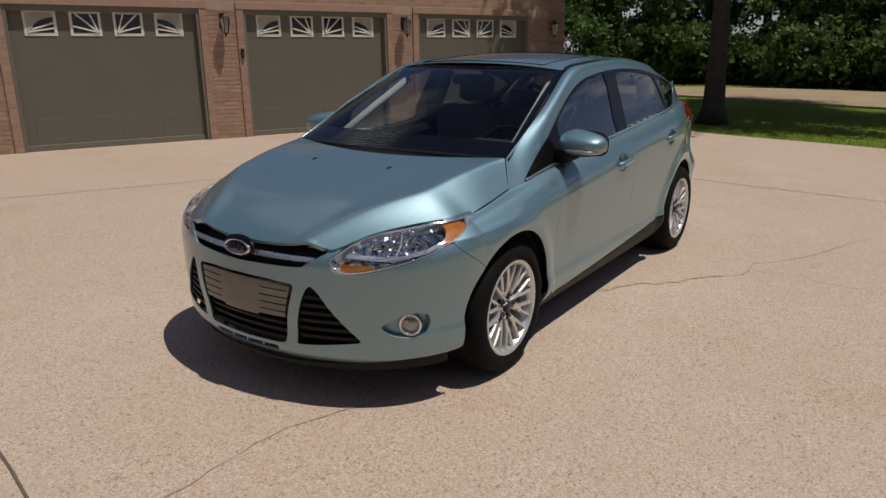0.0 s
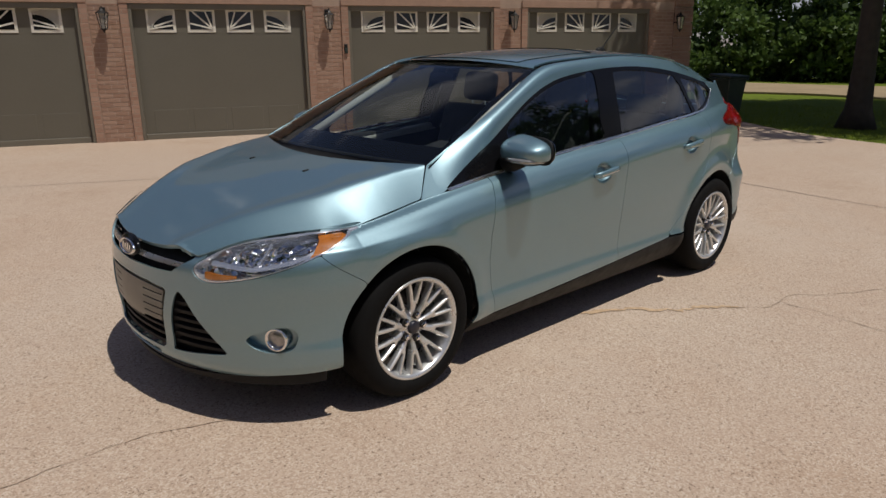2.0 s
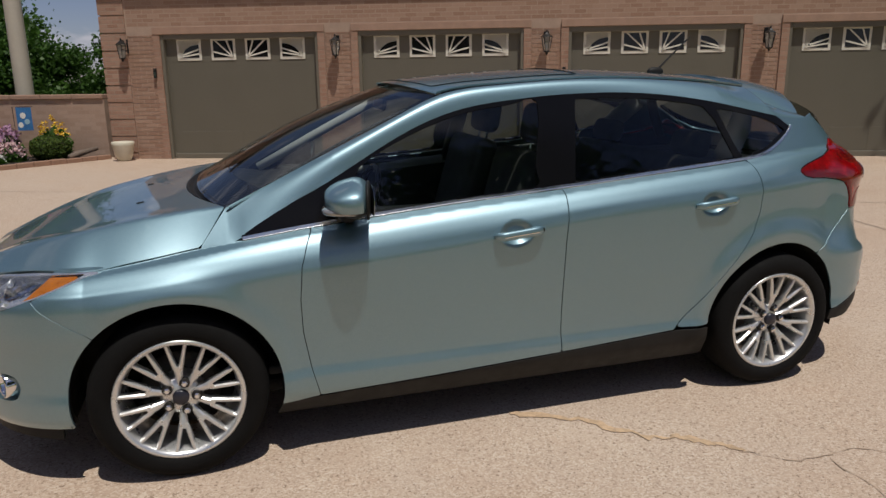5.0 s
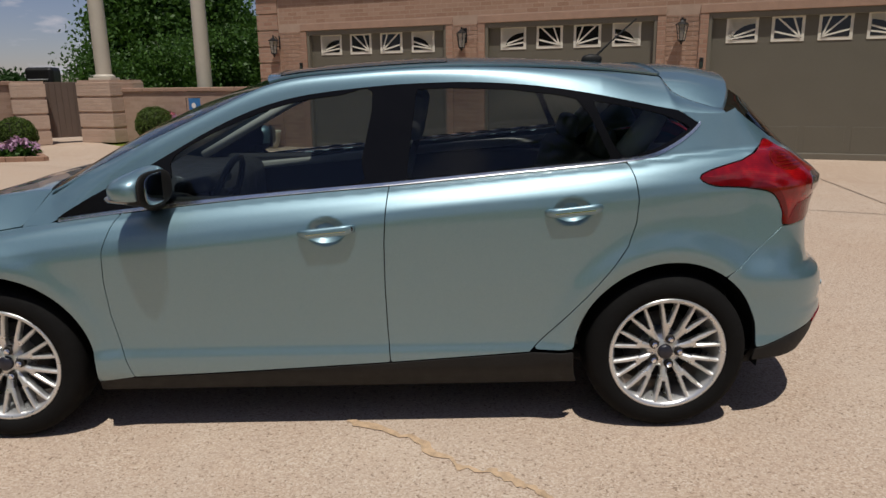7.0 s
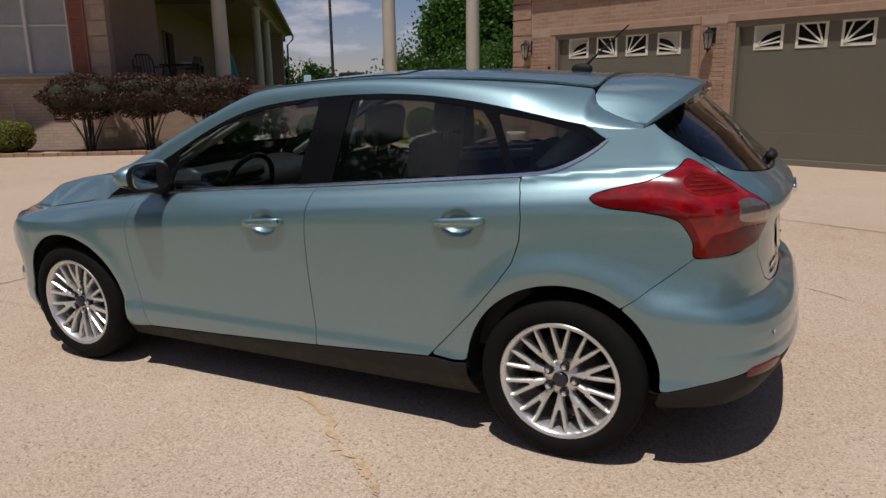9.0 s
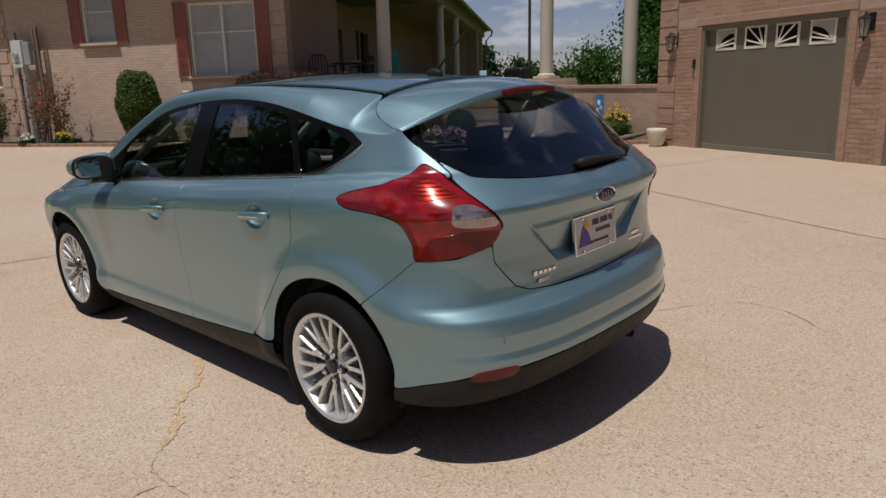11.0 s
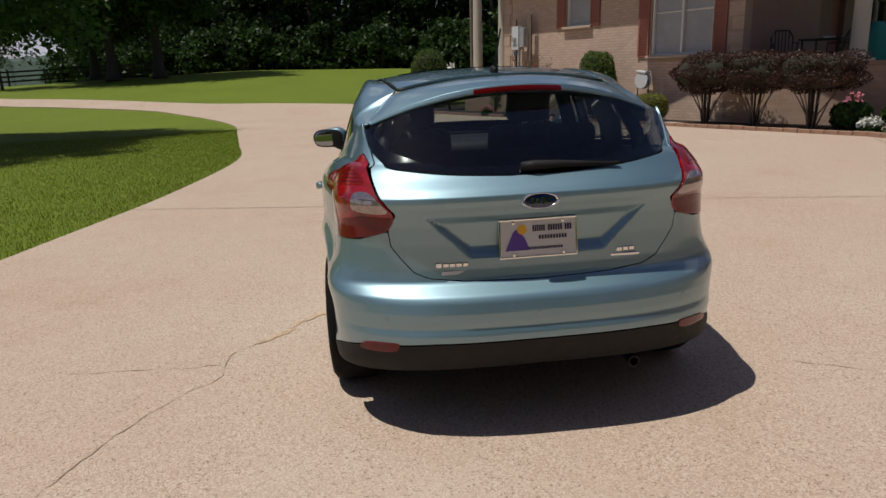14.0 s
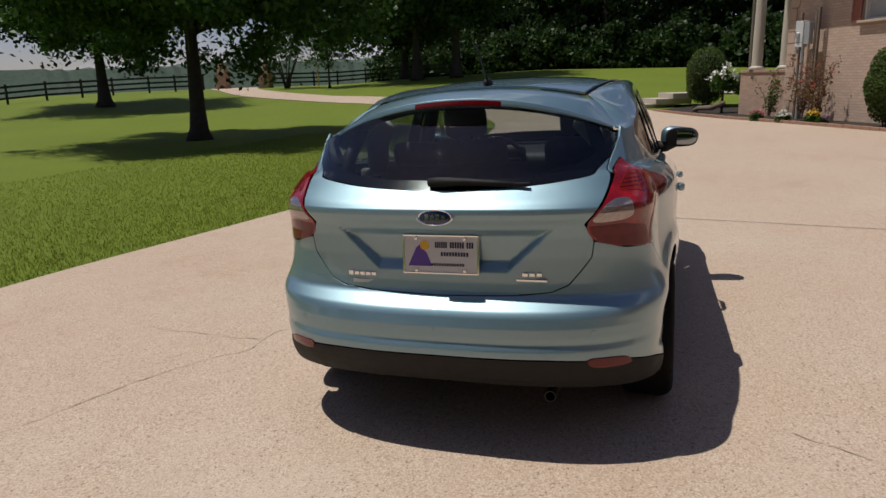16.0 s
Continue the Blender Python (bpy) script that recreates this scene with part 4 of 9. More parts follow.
# a many-stemmed ornamental tree by the far gate
rng = np.random.default_rng(5)
cx, cy = -50.8, -30.8
base = empty("crape_myrtle", Matrix.Translation((cx, cy, ground_z(cx, cy) - 0.05)), "many-stemmed ornamental tree beside the far gate", "tree")
for k in range(7):
    a = 2 * math.pi * k / 7
    c, s = math.cos(a), math.sin(a)
    part("stem", tube(bmesh.new(), [(0.15 * c, 0.15 * s, 0), (0.5 * c, 0.5 * s, 1.2), (1.1 * c, 1.1 * s, 2.6), (1.5 * c, 1.5 * s, 3.9)], [0.08, 0.06, 0.045, 0.02], 7), M_BARK, base, "", True)
p, _ = clump_points(rng, (0, 0, 3.9), (2.1, 2.1, 1.6), 70, 50, 0.35)
v, f = leaf_cloud(rng, p, 0.09)
quads("crown", v, f, M_LEAF, base)

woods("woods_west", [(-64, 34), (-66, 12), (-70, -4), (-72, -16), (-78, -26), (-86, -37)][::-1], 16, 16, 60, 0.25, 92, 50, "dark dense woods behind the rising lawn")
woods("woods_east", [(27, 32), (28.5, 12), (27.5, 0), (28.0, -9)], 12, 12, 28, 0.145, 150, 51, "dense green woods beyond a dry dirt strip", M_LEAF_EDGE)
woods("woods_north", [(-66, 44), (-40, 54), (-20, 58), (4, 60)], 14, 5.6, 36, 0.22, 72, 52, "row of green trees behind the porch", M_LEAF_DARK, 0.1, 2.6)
tree("shade_tree", (-18.8, 52.0), 13.0, 0.34, 7.6, (6.0, 6.0, 5.4), 420, 230, 0.17, 61, "broad green tree behind the brick wall", M_LEAF, 0.3)
woods("woods_garden", [(-11.2, 31.5), (-6.0, 34.0), (0.5, 36.0)], 3.5, 4.6, 11, 0.11, 150, 57, "dense broad-leaved trees behind the garden wall", M_LEAF, 0.0, 1.6)
tree("conifer", (-12.6, 24.5), 2.8, 0.12, 1.35, (1.0, 1.0, 1.35), 80, 80, 0.07, 62, "bushy evergreen behind the brick wall", M_LEAF, 0.3)
tree("conifer", (-9.8, 24.5), 3.1, 0.10, 1.5, (1.1, 1.1, 1.5), 70, 80, 0.07, 63, "bushy evergreen behind the brick wall", M_LEAF, 0.3)

# distant wooded hills
hv, hf = [], []
rng = np.random.default_rng(77)
N = 260
for ring, (r, h0, h1) in enumerate(((330, -4, -4), (345, 7, 12), (420, 6, 14), (520, 12, 19), (700, -4, -4))):
    for k in range(N):
        a = radians(150 + 130 * k / (N - 1))
        h = h0 if h0 < 0 else h0 + (h1 - h0) * (0.5 + 0.3 * math.sin(7 * a + ring) + 0.2 * math.sin(17 * a + 2 * ring)) + rng.uniform(-0.9, 0.9)
        hv.append((r * math.cos(a), r * math.sin(a), h))
for ring in range(4):
    for k in range(N - 1):
        hf.append((ring * N + k, (ring + 1) * N + k, (ring + 1) * N + k + 1, ring * N + k + 1))
M_HILL = plain("far_wooded_hill", (0.055, 0.085, 0.06), 0.95, vary=0.35, scale=0.05, bump=0.5, bscale=0.3)
tagged(mesh_part("backdrop", hv, hf, M_HILL, None, "", False), "hazy blue-green wooded hills far away", "hills", "", "structure")

# dry dirt strip before the eastern woods
land_mesh("dirt_strip", smooth_loop([(20.0, 9.0), (20.3, 5.4), (19.0, 2.0), (18.0, -1.5), (17.5, -8), (19, -14), (25, -14), (26, -1), (26, 7), (26.5, 14), (24, 20), (21, 14)]), 0.6, 0.02, M_DIRT, "dry tan dirt strip before the woods", "dirt")

# ---- grass blades beside the concrete ----
rng = np.random.default_rng(12)
inside_drive = inside_of(DRIVE_EDGE)


def blades(name, count, x0, x1, y0, y1, size, seed):
    r = np.random.default_rng(seed)
    x, y = r.uniform(x0, x1, count), r.uniform(y0, y1, count)
    d = inside_drive(x, y)
    k = (d > -0.03) & ((d < 0.5) | (r.uniform(0, 1, count) < np.exp(-d / 4.0) + 0.12))
    x, y = x[k], y[k]
    n = len(x)
    z = np.array([ground_z(a, b) for a, b in zip(x, y)]) - 0.03
    a = r.uniform(0, 2 * math.pi, n)
    h, w = size * r.uniform(0.6, 1.4, n), size * 0.14 * r.uniform(0.7, 1.4, n)
    lean = r.uniform(0.1, 0.8, n) * h
    p = np.stack([x, y, z], 1)
    side = np.stack([-np.sin(a), np.cos(a), 0 * a], 1) * w[:, None]
    tip = p + np.stack([np.cos(a) * lean, np.sin(a) * lean, h], 1)
    v = np.stack([p - side, p + side, tip], 1).reshape(-1, 3)
    ob = quads(name, v, np.arange(3 * n).reshape(-1, 3), M_BLADE)
    tagged(ob, "blades of mown green grass along the concrete edge", "grass", "", "stuff")


blades("grass", 260000, -19, 9, -12, -2.8, 0.034, 1)
blades("grass", 45000, 8.5, 16, -6, 6.5, 0.034, 2)

# ---- garden beds ----
def house_at(s, off, z=0.0):
    """A place by the house's front: along it, out from it."""
    p = HOUSE @ Vector((s, -off, z - 0.10))
    return (p.x, p.y, p.z)


def garage_at(s, n, z=0.0):
    p = GC + GD * s + GN * n
    return (p.x, p.y, z)


def edging(name, pts, label, size=(0.30, 0.10, 0.13)):
    """Clay edging blocks laid end to end along a bed."""
    bedline = empty(name, Matrix.Identity(4), label, "edging", "", "structure")
    rng = random.Random(4)
    mesh = None
    line = [Vector((*p, 0)) for p in pts]
    for a, b in zip(line, line[1:]):
        n = max(1, round((b - a).length / size[0]))
        ang = math.atan2(b.y - a.y, b.x - a.x)
        for k in range(n):
            p = a.lerp(b, (k + 0.5) / n)
            if mesh is None:
                bm = boxed((size[0] * 0.97, size[1], size[2]), (0, 0, 0), None, 0.012, 1)
                mesh = bpy.data.meshes.new("edging_block")
                bm.to_mesh(mesh)
                bm.free()
                mesh.materials.append(M_EDGING)
            ob = new("edging_block", mesh)
            ob.parent = bedline
            ob.matrix_local = Matrix.Translation((p.x, p.y, ground_z(p.x, p.y) + size[2] / 2 - 0.045 + rng.uniform(-0.006, 0.006))) @ Matrix.Rotation(ang + rng.uniform(-0.02, 0.02), 4, "Z") @ Matrix.Diagonal(((b - a).length / n / size[0], 1, 1, 1))


HOUSE_BED = [(-26.4, 0.2), (-19.7, 2.7), (-15.8, 4.7), (-12.0, 6.6), (-9.0, 8.15), (-7.8, 8.8), (-6.5, 8.94), (-9.3, 12.6)]
edging("house_bed_edging", HOUSE_BED, "clay edging blocks along the house flower bed")
land_mesh("house_bed", HOUSE_BED + [(-9.95, 9.95), house_at(3.96, 0)[:2], house_at(-5.05, 0)[:2], house_at(-7.5, 0)[:2], (-24.5, 4.5), (-28, 2.2)], 0.3, 0.035, M_MULCH, "dark mulch in the house flower bed", "flower bed")
RIGHT_BED = [(-3.2, 11.1), (-4.75, 9.85), (-5.8, 11.9), (-6.6, 13.2)]
edging("garden_bed_edging", RIGHT_BED, "clay edging blocks along the bed beside the garage")
land_mesh("garden_bed", RIGHT_BED + [garage_at(-11.0, 0.1)[:2], garage_at(-8.3, 0.2)[:2]], 0.2, 0.035, M_MULCH, "dark mulch in the bed beside the garage", "flower bed")

# ---- low brick walls, gate and pillars ----
def low_wall(name, a, b, z0, z1, label, thick=0.26, cap=True):
    a, b = Vector((*a, 0)), Vector((*b, 0))
    L, ang = (b - a).length, math.atan2(b.y - a.y, b.x - a.x)
    w = empty(name, Matrix.Translation((*a.lerp(b, 0.5).xy, 0)) @ Matrix.Rotation(ang, 4, "Z"), label, "wall", "", "structure")
    wall_part("brickwork", -L / 2, L / 2, -thick / 2, thick / 2, z0, z1 - 0.09, M_MORTAR, w)
    for k in range(max(1, round(L / 0.6))):
        n = max(1, round(L / 0.6))
        x = -L / 2 + L * (k + 0.5) / n
        part("coping_brick", boxed((L / n - 0.012, thick + 0.07, 0.085), (x, 0, z1 - 0.045), None, 0.01, 1), M_CASING, w)
    return w


def brick_pillar(at, w, z0, z1, ang, label):
    p = empty("brick_pillar", Matrix.Translation((at[0], at[1], 0)) @ Matrix.Rotation(ang, 4, "Z"), label, "pillar")
    wall_part("shaft", -w / 2, w / 2, -w / 2, w / 2, z0, z1, M_BRICK, p)
    n = max(2, round((z1 - z0) / 0.36))
    for k in range(n):
        h = (z1 - z0) / n
        wall_part("rusticated_band", -w / 2 - 0.025, w / 2 + 0.025, -w / 2 - 0.025, w / 2 + 0.025, z0 + k * h, z0 + (k + 1) * h - 0.05, M_BRICK, p, "", 0.006)
    return p


GA = math.atan2(GD.y, GD.x)
low_wall("patio_wall", garage_at(-8.22, 0.35)[:2], garage_at(-11.94, 0.35)[:2], 0.1, 1.29, "low tan brick wall with coping between garage and gate")
brick_pillar(garage_at(-12.41, 0.35), 0.95, 0.1, 1.47, GA, "tan brick pillar with banded courses beside the gate")
brick_pillar((-8.56, 12.27), 0.62, 0.1, 1.46, radians(34.5), "tan brick pillar with banded courses beside the gate")
low_wall("porch_wall", (-8.80, 12.08), (-9.95, 9.95), 0.0, 1.47, "low tan brick porch wall with coping")
low_wall("porch_wall", (-9.95, 9.95), (-11.69, 8.26), 0.0, 1.47, "low tan brick porch wall with coping")
gate = empty("gate", Matrix.Translation((-7.85, 12.76, 0)) @ Matrix.Rotation(math.atan2(0.62, 0.90), 4, "Z"), "dark brown wooden garden gate between brick pillars", "gate")
for k in range(9):
    part("board", boxed((0.120, 0.025, 1.22), ((k - 4) * 0.122, 0, 0.83), None, 0.004, 1), M_GATE, gate)
for z in (0.42, 1.25):
    part("rail", boxed((1.1, 0.04, 0.09), (0, 0.032, z), None, 0.004, 1), M_GATE, gate)
part("latch", boxed((0.04, 0.05, 0.12), (0.45, -0.03, 1.05), None, 0.008), M_IRON, gate)


def column(at, z0, z1, r, label, group="cream columns of the porch"):
    c = empty("column", Matrix.Translation((at[0], at[1], z0)), label, "column", group)
    h = z1 - z0
    part("shaft", lathed([(r, 0.12), (r, 0.35 * h), (r * 0.9, h - 0.16), (r * 0.9, h - 0.12)], 28), M_COLUMN, c, "", True)
    part("base", lathed([(0, 0.055), (r * 1.35, 0.055), (r * 1.38, 0.08), (r * 1.2, 0.11), (r * 1.05, 0.125), (0, 0.125)], 28), M_COLUMN, c)
    part("plinth", boxed((r * 2.9, r * 2.9, 0.055), (0, 0, 0.0275), None, 0.006), M_COLUMN, c)
    part("capital", lathed([(0, h), (r * 1.3, h), (r * 1.3, h - 0.05), (r * 0.95, h - 0.12), (0, h - 0.12)], 28), M_COLUMN, c)
    return c


column((-7.16, 13.0), 1.47, 4.6, 0.17, "cream round column on the brick gate pillar")
column(garage_at(-10.6, 1.4), 0.3, 4.6, 0.17, "cream round column behind the patio wall")
column((-9.95, 9.95), 1.47, 4.3, 0.17, "cream round column on the porch wall")
PD = Vector((-0.57, 0.82, 0)).normalized()
for d in (10.1, 15.2):
    column(Vector((-9.95, 9.95, 0)) + PD * d, 1.3, 4.3, 0.17, "cream round column of the long porch")
pil = empty("porch_pilaster", Matrix.Translation((-9.95, 9.95, 0)) @ Matrix.Translation(PD * 23.2) @ Matrix.Rotation(math.atan2(PD.y, PD.x), 4, "Z"), "broad dark brick pier of the porch", "pier")
wall_part("shaft", -0.4, 0.4, -0.3, 0.3, 0.2, 4.3, M_SOFFIT, pil)

# the porch: floor, back wall with openings, ceiling beam, roof
PB = Matrix.Translation((-9.95, 9.95, 0)) @ Matrix.Rotation(math.atan2(PD.y, PD.x), 4, "Z")
porch = empty("porch", PB, "deep shaded brick porch along the house", "porch")
wall_part("porch_floor", 0.2, 30.0, 0.15, 3.4, 0.0, 1.25, M_BRICK, porch)
wall_with_holes("back_wall", 1.0, 30.0, 1.25, 4.66, [(1.2, 2.2, 1.25, 3.4), (3.6, 5.0, 1.9, 3.5), (7.0, 8.0, 1.25, 3.4), (10.0, 12.0, 1.9, 3.5)], 3.3, 3.6, M_SOFFIT, porch)
for x0, x1, z0, z1, m in ((1.2, 2.2, 1.25, 3.4, M_SHUTTER), (7.0, 8.0, 1.25, 3.4, M_SHUTTER)):
    part("door", boxed((x1 - x0 - 0.03, 0.06, z1 - z0 - 0.02), ((x0 + x1) / 2, 3.5, (z0 + z1) / 2), None, 0.008), m, porch, "dark red panelled porch door")
for x0, x1, z0, z1 in ((3.6, 5.0, 1.9, 3.5), (10.0, 12.0, 1.9, 3.5)):
    w = part("window", boxed((x1 - x0 - 0.02, 0.03, z1 - z0 - 0.02), ((x0 + x1) / 2, 3.5, (z0 + z1) / 2)), M_PANE, porch)
    part("frame", boxed((0.06, 0.08, z1 - z0 - 0.02), ((x0 + x1) / 2, 3.44, (z0 + z1) / 2), None, 0.006), M_COLUMN, w)
part("beam", boxed((30.2, 0.32, 0.35), (15.0, 0.0, 4.47), None, 0.01), M_SOFFIT, porch)
part("ceiling", boxed((31.0, 3.9, 0.06), (15.0, 1.7, 4.67)), M_SOFFIT, porch)
bm = bmesh.new()
q = [bm.verts.new(p) for p in ((-1.5, -0.55, 4.70), (30.6, -0.55, 4.70), (30.6, 5.6, 6.6), (-1.5, 5.6, 6.6), (30.6, 5.6, 4.70), (-1.5, 5.6, 4.70))]
for fc in ((0, 1, 2, 3), (1, 4, 2), (0, 3, 5), (3, 2, 4, 5), (0, 5, 4, 1)):
    bm.faces.new([q[k] for k in fc])
part("roof", bm, M_ROOF, porch)
part("gutter", tube(bmesh.new(), [(-1.5, -0.62, 4.70), (30.6, -0.62, 4.70)], 0.07, 8), M_TRIM, porch)
part("downpipe", tube(bmesh.new(), [(30.4, -0.62, 4.62), (30.4, -0.6, 4.45), (30.3, -0.25, 4.1), (30.3, -0.22, 0.4)], 0.06, 8), M_TRIM, porch)
wall_part("end_wall", 30.0, 30.3, 0.0, 3.6, 0.0, 4.66, M_BRICK, porch)

# porch furniture
def patio_chair(at, ang, label, m):
    c = empty("patio_chair", Matrix.Translation(at) @ Matrix.Rotation(ang, 4, "Z"), label, "chair", "dark chairs on the porch")
    part("seat", boxed((0.50, 0.48, 0.05), (0, 0, 0.43), None, 0.015), m, c)
    for x, y in ((-0.22, -0.21), (0.22, -0.21), (-0.22, 0.21), (0.22, 0.21)):
        part("leg", tube(bmesh.new(), [(x, y, 0.43), (x * 1.12, y * 1.12, 0)], 0.018, 8), m, c)
    back = part("backrest", tube(bmesh.new(), [(-0.23, 0.23, 0.43), (-0.24, 0.30, 0.8), (-0.15, 0.32, 0.96), (0.15, 0.32, 0.96), (0.24, 0.30, 0.8), (0.23, 0.23, 0.43)], 0.018, 8), m, c)
    for k in range(5):
        x = (k - 2) * 0.075
        part("slat", tube(bmesh.new(), [(x, 0.23, 0.44), (x, 0.315, 0.95)], 0.012, 6), m, back)
    for s in (-1, 1):
        part("armrest", tube(bmesh.new(), [(s * 0.25, 0.27, 0.68), (s * 0.27, -0.18, 0.66), (s * 0.24, -0.2, 0.43)], 0.016, 8), m, c)


patio_chair(PB @ Vector((0.35, 1.75, 1.25)), 1.2, "dark iron patio chair on the shaded porch", M_IRON)
patio_chair(PB @ Vector((2.3, 1.2, 1.25)), -1.3, "dark iron patio chair beside the porch table", M_IRON)
pt = empty("patio_table", PB @ Matrix.Translation((1.15, 1.1, 1.25)), "dark patio table on the shaded porch", "table")
part("tabletop", boxed((0.95, 0.95, 0.04), (0, 0, 0.73), None, 0.012), M_IRON, pt)
for x, y in ((-0.4, -0.4), (0.4, -0.4), (-0.4, 0.4), (0.4, 0.4)):
    part("leg", tube(bmesh.new(), [(x, y, 0.72), (x, y, 0)], 0.022, 8), M_IRON, pt)
dish = part("serving_dish", lathed([(0, 0), (0.10, 0), (0.14, 0.04), (0.13, 0.045), (0.09, 0.012), (0, 0.012)], 20), M_SASH, None, "", True)
dish.matrix_world = PB @ Matrix.Translation((1.0, 1.0, 2.0))
tagged(dish, "white serving dish on the patio table", "dish")
# a teal cover draped over a chair
bm = bmesh.new()
n, rows = 30, 9
vs = []
for j in range(rows):
    h = 1.0 - j / (rows - 1)
    for k in range(n):
        a = 2 * math.pi * k / n
        r = (0.12 + 0.24 * (1 - h) ** 0.6) * (1 + (1 - h) * 0.10 * math.sin(7 * a))
        vs.append(bm.verts.new((r * math.cos(a), r * 0.8 * math.sin(a), 0.12 + 0.95 * h + 0.03 * math.sin(3 * a) * (1 - h))))
for j in range(rows - 1):
    for k in range(n):
        bm.faces.new((vs[j * n + k], vs[(j + 1) * n + k], vs[(j + 1) * n + (k + 1) % n], vs[j * n + (k + 1) % n]))
bm.faces.new(vs[:n])
cover = part("draped_cover", bm, M_TEAL, None, "", True)
cover.matrix_world = Matrix.Translation((-10.75, 10.95, 1.25))
tagged(cover, "teal cloth cover draped over a porch chair", "cloth cover")

# barbecue and a pale blue chair on the patio behind the gate
bbq = empty("barbecue", Matrix.Translation((-9.74, 15.21, 0.30)), "black barbecue grill standing behind the gate", "barbecue")
part("body", boxed((0.75, 0.5, 0.35), (0, 0, 0.85), None, 0.03), M_IRON, bbq)
part("lid", boxed((0.72, 0.5, 0.45), (0, 0, 1.30), None, 0.10, 4), M_IRON, bbq)
for x, y in ((-0.32, -0.2), (0.32, -0.2), (-0.32, 0.2), (0.32, 0.2)):
    part("leg", boxed((0.04, 0.04, 0.70), (x, y, 0.35)), M_IRON, bbq)
part("handle", tube(bmesh.new(), [(-0.25, -0.28, 1.22), (0.25, -0.28, 1.22)], 0.015, 8), M_GALV, bbq)
x, y = -13.2, 17.8
bc = empty("garden_chair", Matrix.Translation((x, y, 0.35)) @ Matrix.Rotation(0.7, 4, "Z"), "pale blue garden chair seen above the wall", "chair")
part("seat", boxed((0.4, 0.4, 0.05), (0, 0, 0.75), None, 0.02), M_PALEBLUE, bc)
part("backrest", boxed((0.26, 0.05, 0.75), (0, 0.22, 1.12), Matrix.Rotation(-0.25, 3, "X"), 0.02), M_PALEBLUE, bc)
for lx, ly in ((-0.16, -0.16), (0.16, -0.16), (-0.16, 0.16), (0.16, 0.16)):
    part("leg", boxed((0.05, 0.05, 0.75), (lx, ly, 0.375)), M_PALEBLUE, bc)
pole = empty("utility_pole", Matrix.Translation((-25.0, 37.0, ground_z(-25, 37))), "slim dark pole behind the porch", "pole")
part("shaft", lathed([(0.11, -0.2), (0.08, 11), (0, 11)], 12), M_BARK, pole)
part("cap", lathed([(0.0, 11.06), (0.09, 11.03), (0.09, 10.98), (0, 10.97)], 12), M_GALV, pole)

# ---- planting by the house ----
bush("round_bush", house_at(0.0, 0.75, 0.1), (0.54, 0.54, 0.80), "tall rounded green bush beside the window", M_BUSH, 0.032, 9000, 2, 0.16, "bush", 2.2, 0.04)
bush("golden_bush", house_at(2.0, 0.85, 0.1), (0.46, 0.46, 0.34), "low clipped golden-green bush", M_BUSH_GOLD, 0.02, 6000, 3, 0.0, "bush", 2.6, 0.02)
# barberry hedge: bare twisted stems under a flat-topped crown, three plants
for k, s in enumerate((3.7, 5.0, 6.3)):
    x, y, z = house_at(s, 0.85, 0.1)
    h = bush("barberry_bush", (x, y, z), (0.80, 0.55, 0.39), "reddish barberry bush with bare twisted stems", M_HEDGE_RED, 0.026, 8000, 14 + k, 0.78, "hedge", 3.4, 0.10, "reddish hedge along the porch")
    h.rotation_euler.z = HA
    bm = bmesh.new()
    r = random.Random(k)
    for j in range(7):
        a = 2 * math.pi * j / 7 + r.uniform(-0.3, 0.3)
        c, sn = math.cos(a), math.sin(a)
        tube(bm, [(0.05 * c, 0.04 * sn, -0.05), (0.14 * c + r.uniform(-0.05, 0.05), 0.09 * sn, 0.3), (0.30 * c, 0.2 * sn, 0.58), (0.55 * c, 0.33 * sn, 0.95)], [0.022, 0.018, 0.013, 0.008], 6)
    part("twisted_stem", bm, M_STEM, h, "pale bare twisted stems", True)

reel = empty("hose_reel", Matrix.Translation(house_at(1.25, 0.28, 0.1)) @ Matrix.Rotation(HA, 4, "Z"), "grey hose reel on a thin stand by the house", "hose reel")
part("drum", lathed([(0, -0.09), (0.21, -0.09), (0.22, -0.07), (0.15, -0.06), (0.15, 0.06), (0.22, 0.07), (0.21, 0.09), (0, 0.09)], 24, "Y", (0, 0, 1.0)), M_METERBOX, reel)
part("cover", boxed((0.34, 0.22, 0.06), (0, 0, 1.22), Matrix.Rotation(0.12, 3, "Y"), 0.02), M_METERBOX, reel)
for s in (-0.18, 0.2):
    part("leg", tube(bmesh.new(), [(s * 0.9, 0, 1.0), (s, 0, 0.5), (s * 1.1, -0.03, 0.0)], 0.014, 8), M_IRON, reel)
tap = empty("garden_tap", Matrix.Translation(house_at(1.75, 0.12, 0.1)), "small pipe with a tap by the wall", "tap")
part("pipe", tube(bmesh.new(), [(0, 0, -0.05), (0, 0, 0.95)], 0.018, 8), M_GALV, tap)
part("spout", lathed([(0, 0.93), (0.035, 0.94), (0.035, 1.02), (0, 1.03)], 10), M_GALV, tap)
for s, o in ((1.25, 1.15), (3.0, 1.2)):
    x, y, z = house_at(s, o)
    st = part("stepping_stone", boxed((0.45, 0.3, 0.05), (0, 0, 0), None, 0.012), M_CONCRETE)
    st.matrix_world = Matrix.Translation((x, y, ground_z(x, y) + 0.05)) @ Matrix.Rotation(HA + s, 4, "Z")
    tagged(st, "flat pale stone lying on the mulch", "stone", "flat stones in the bed")

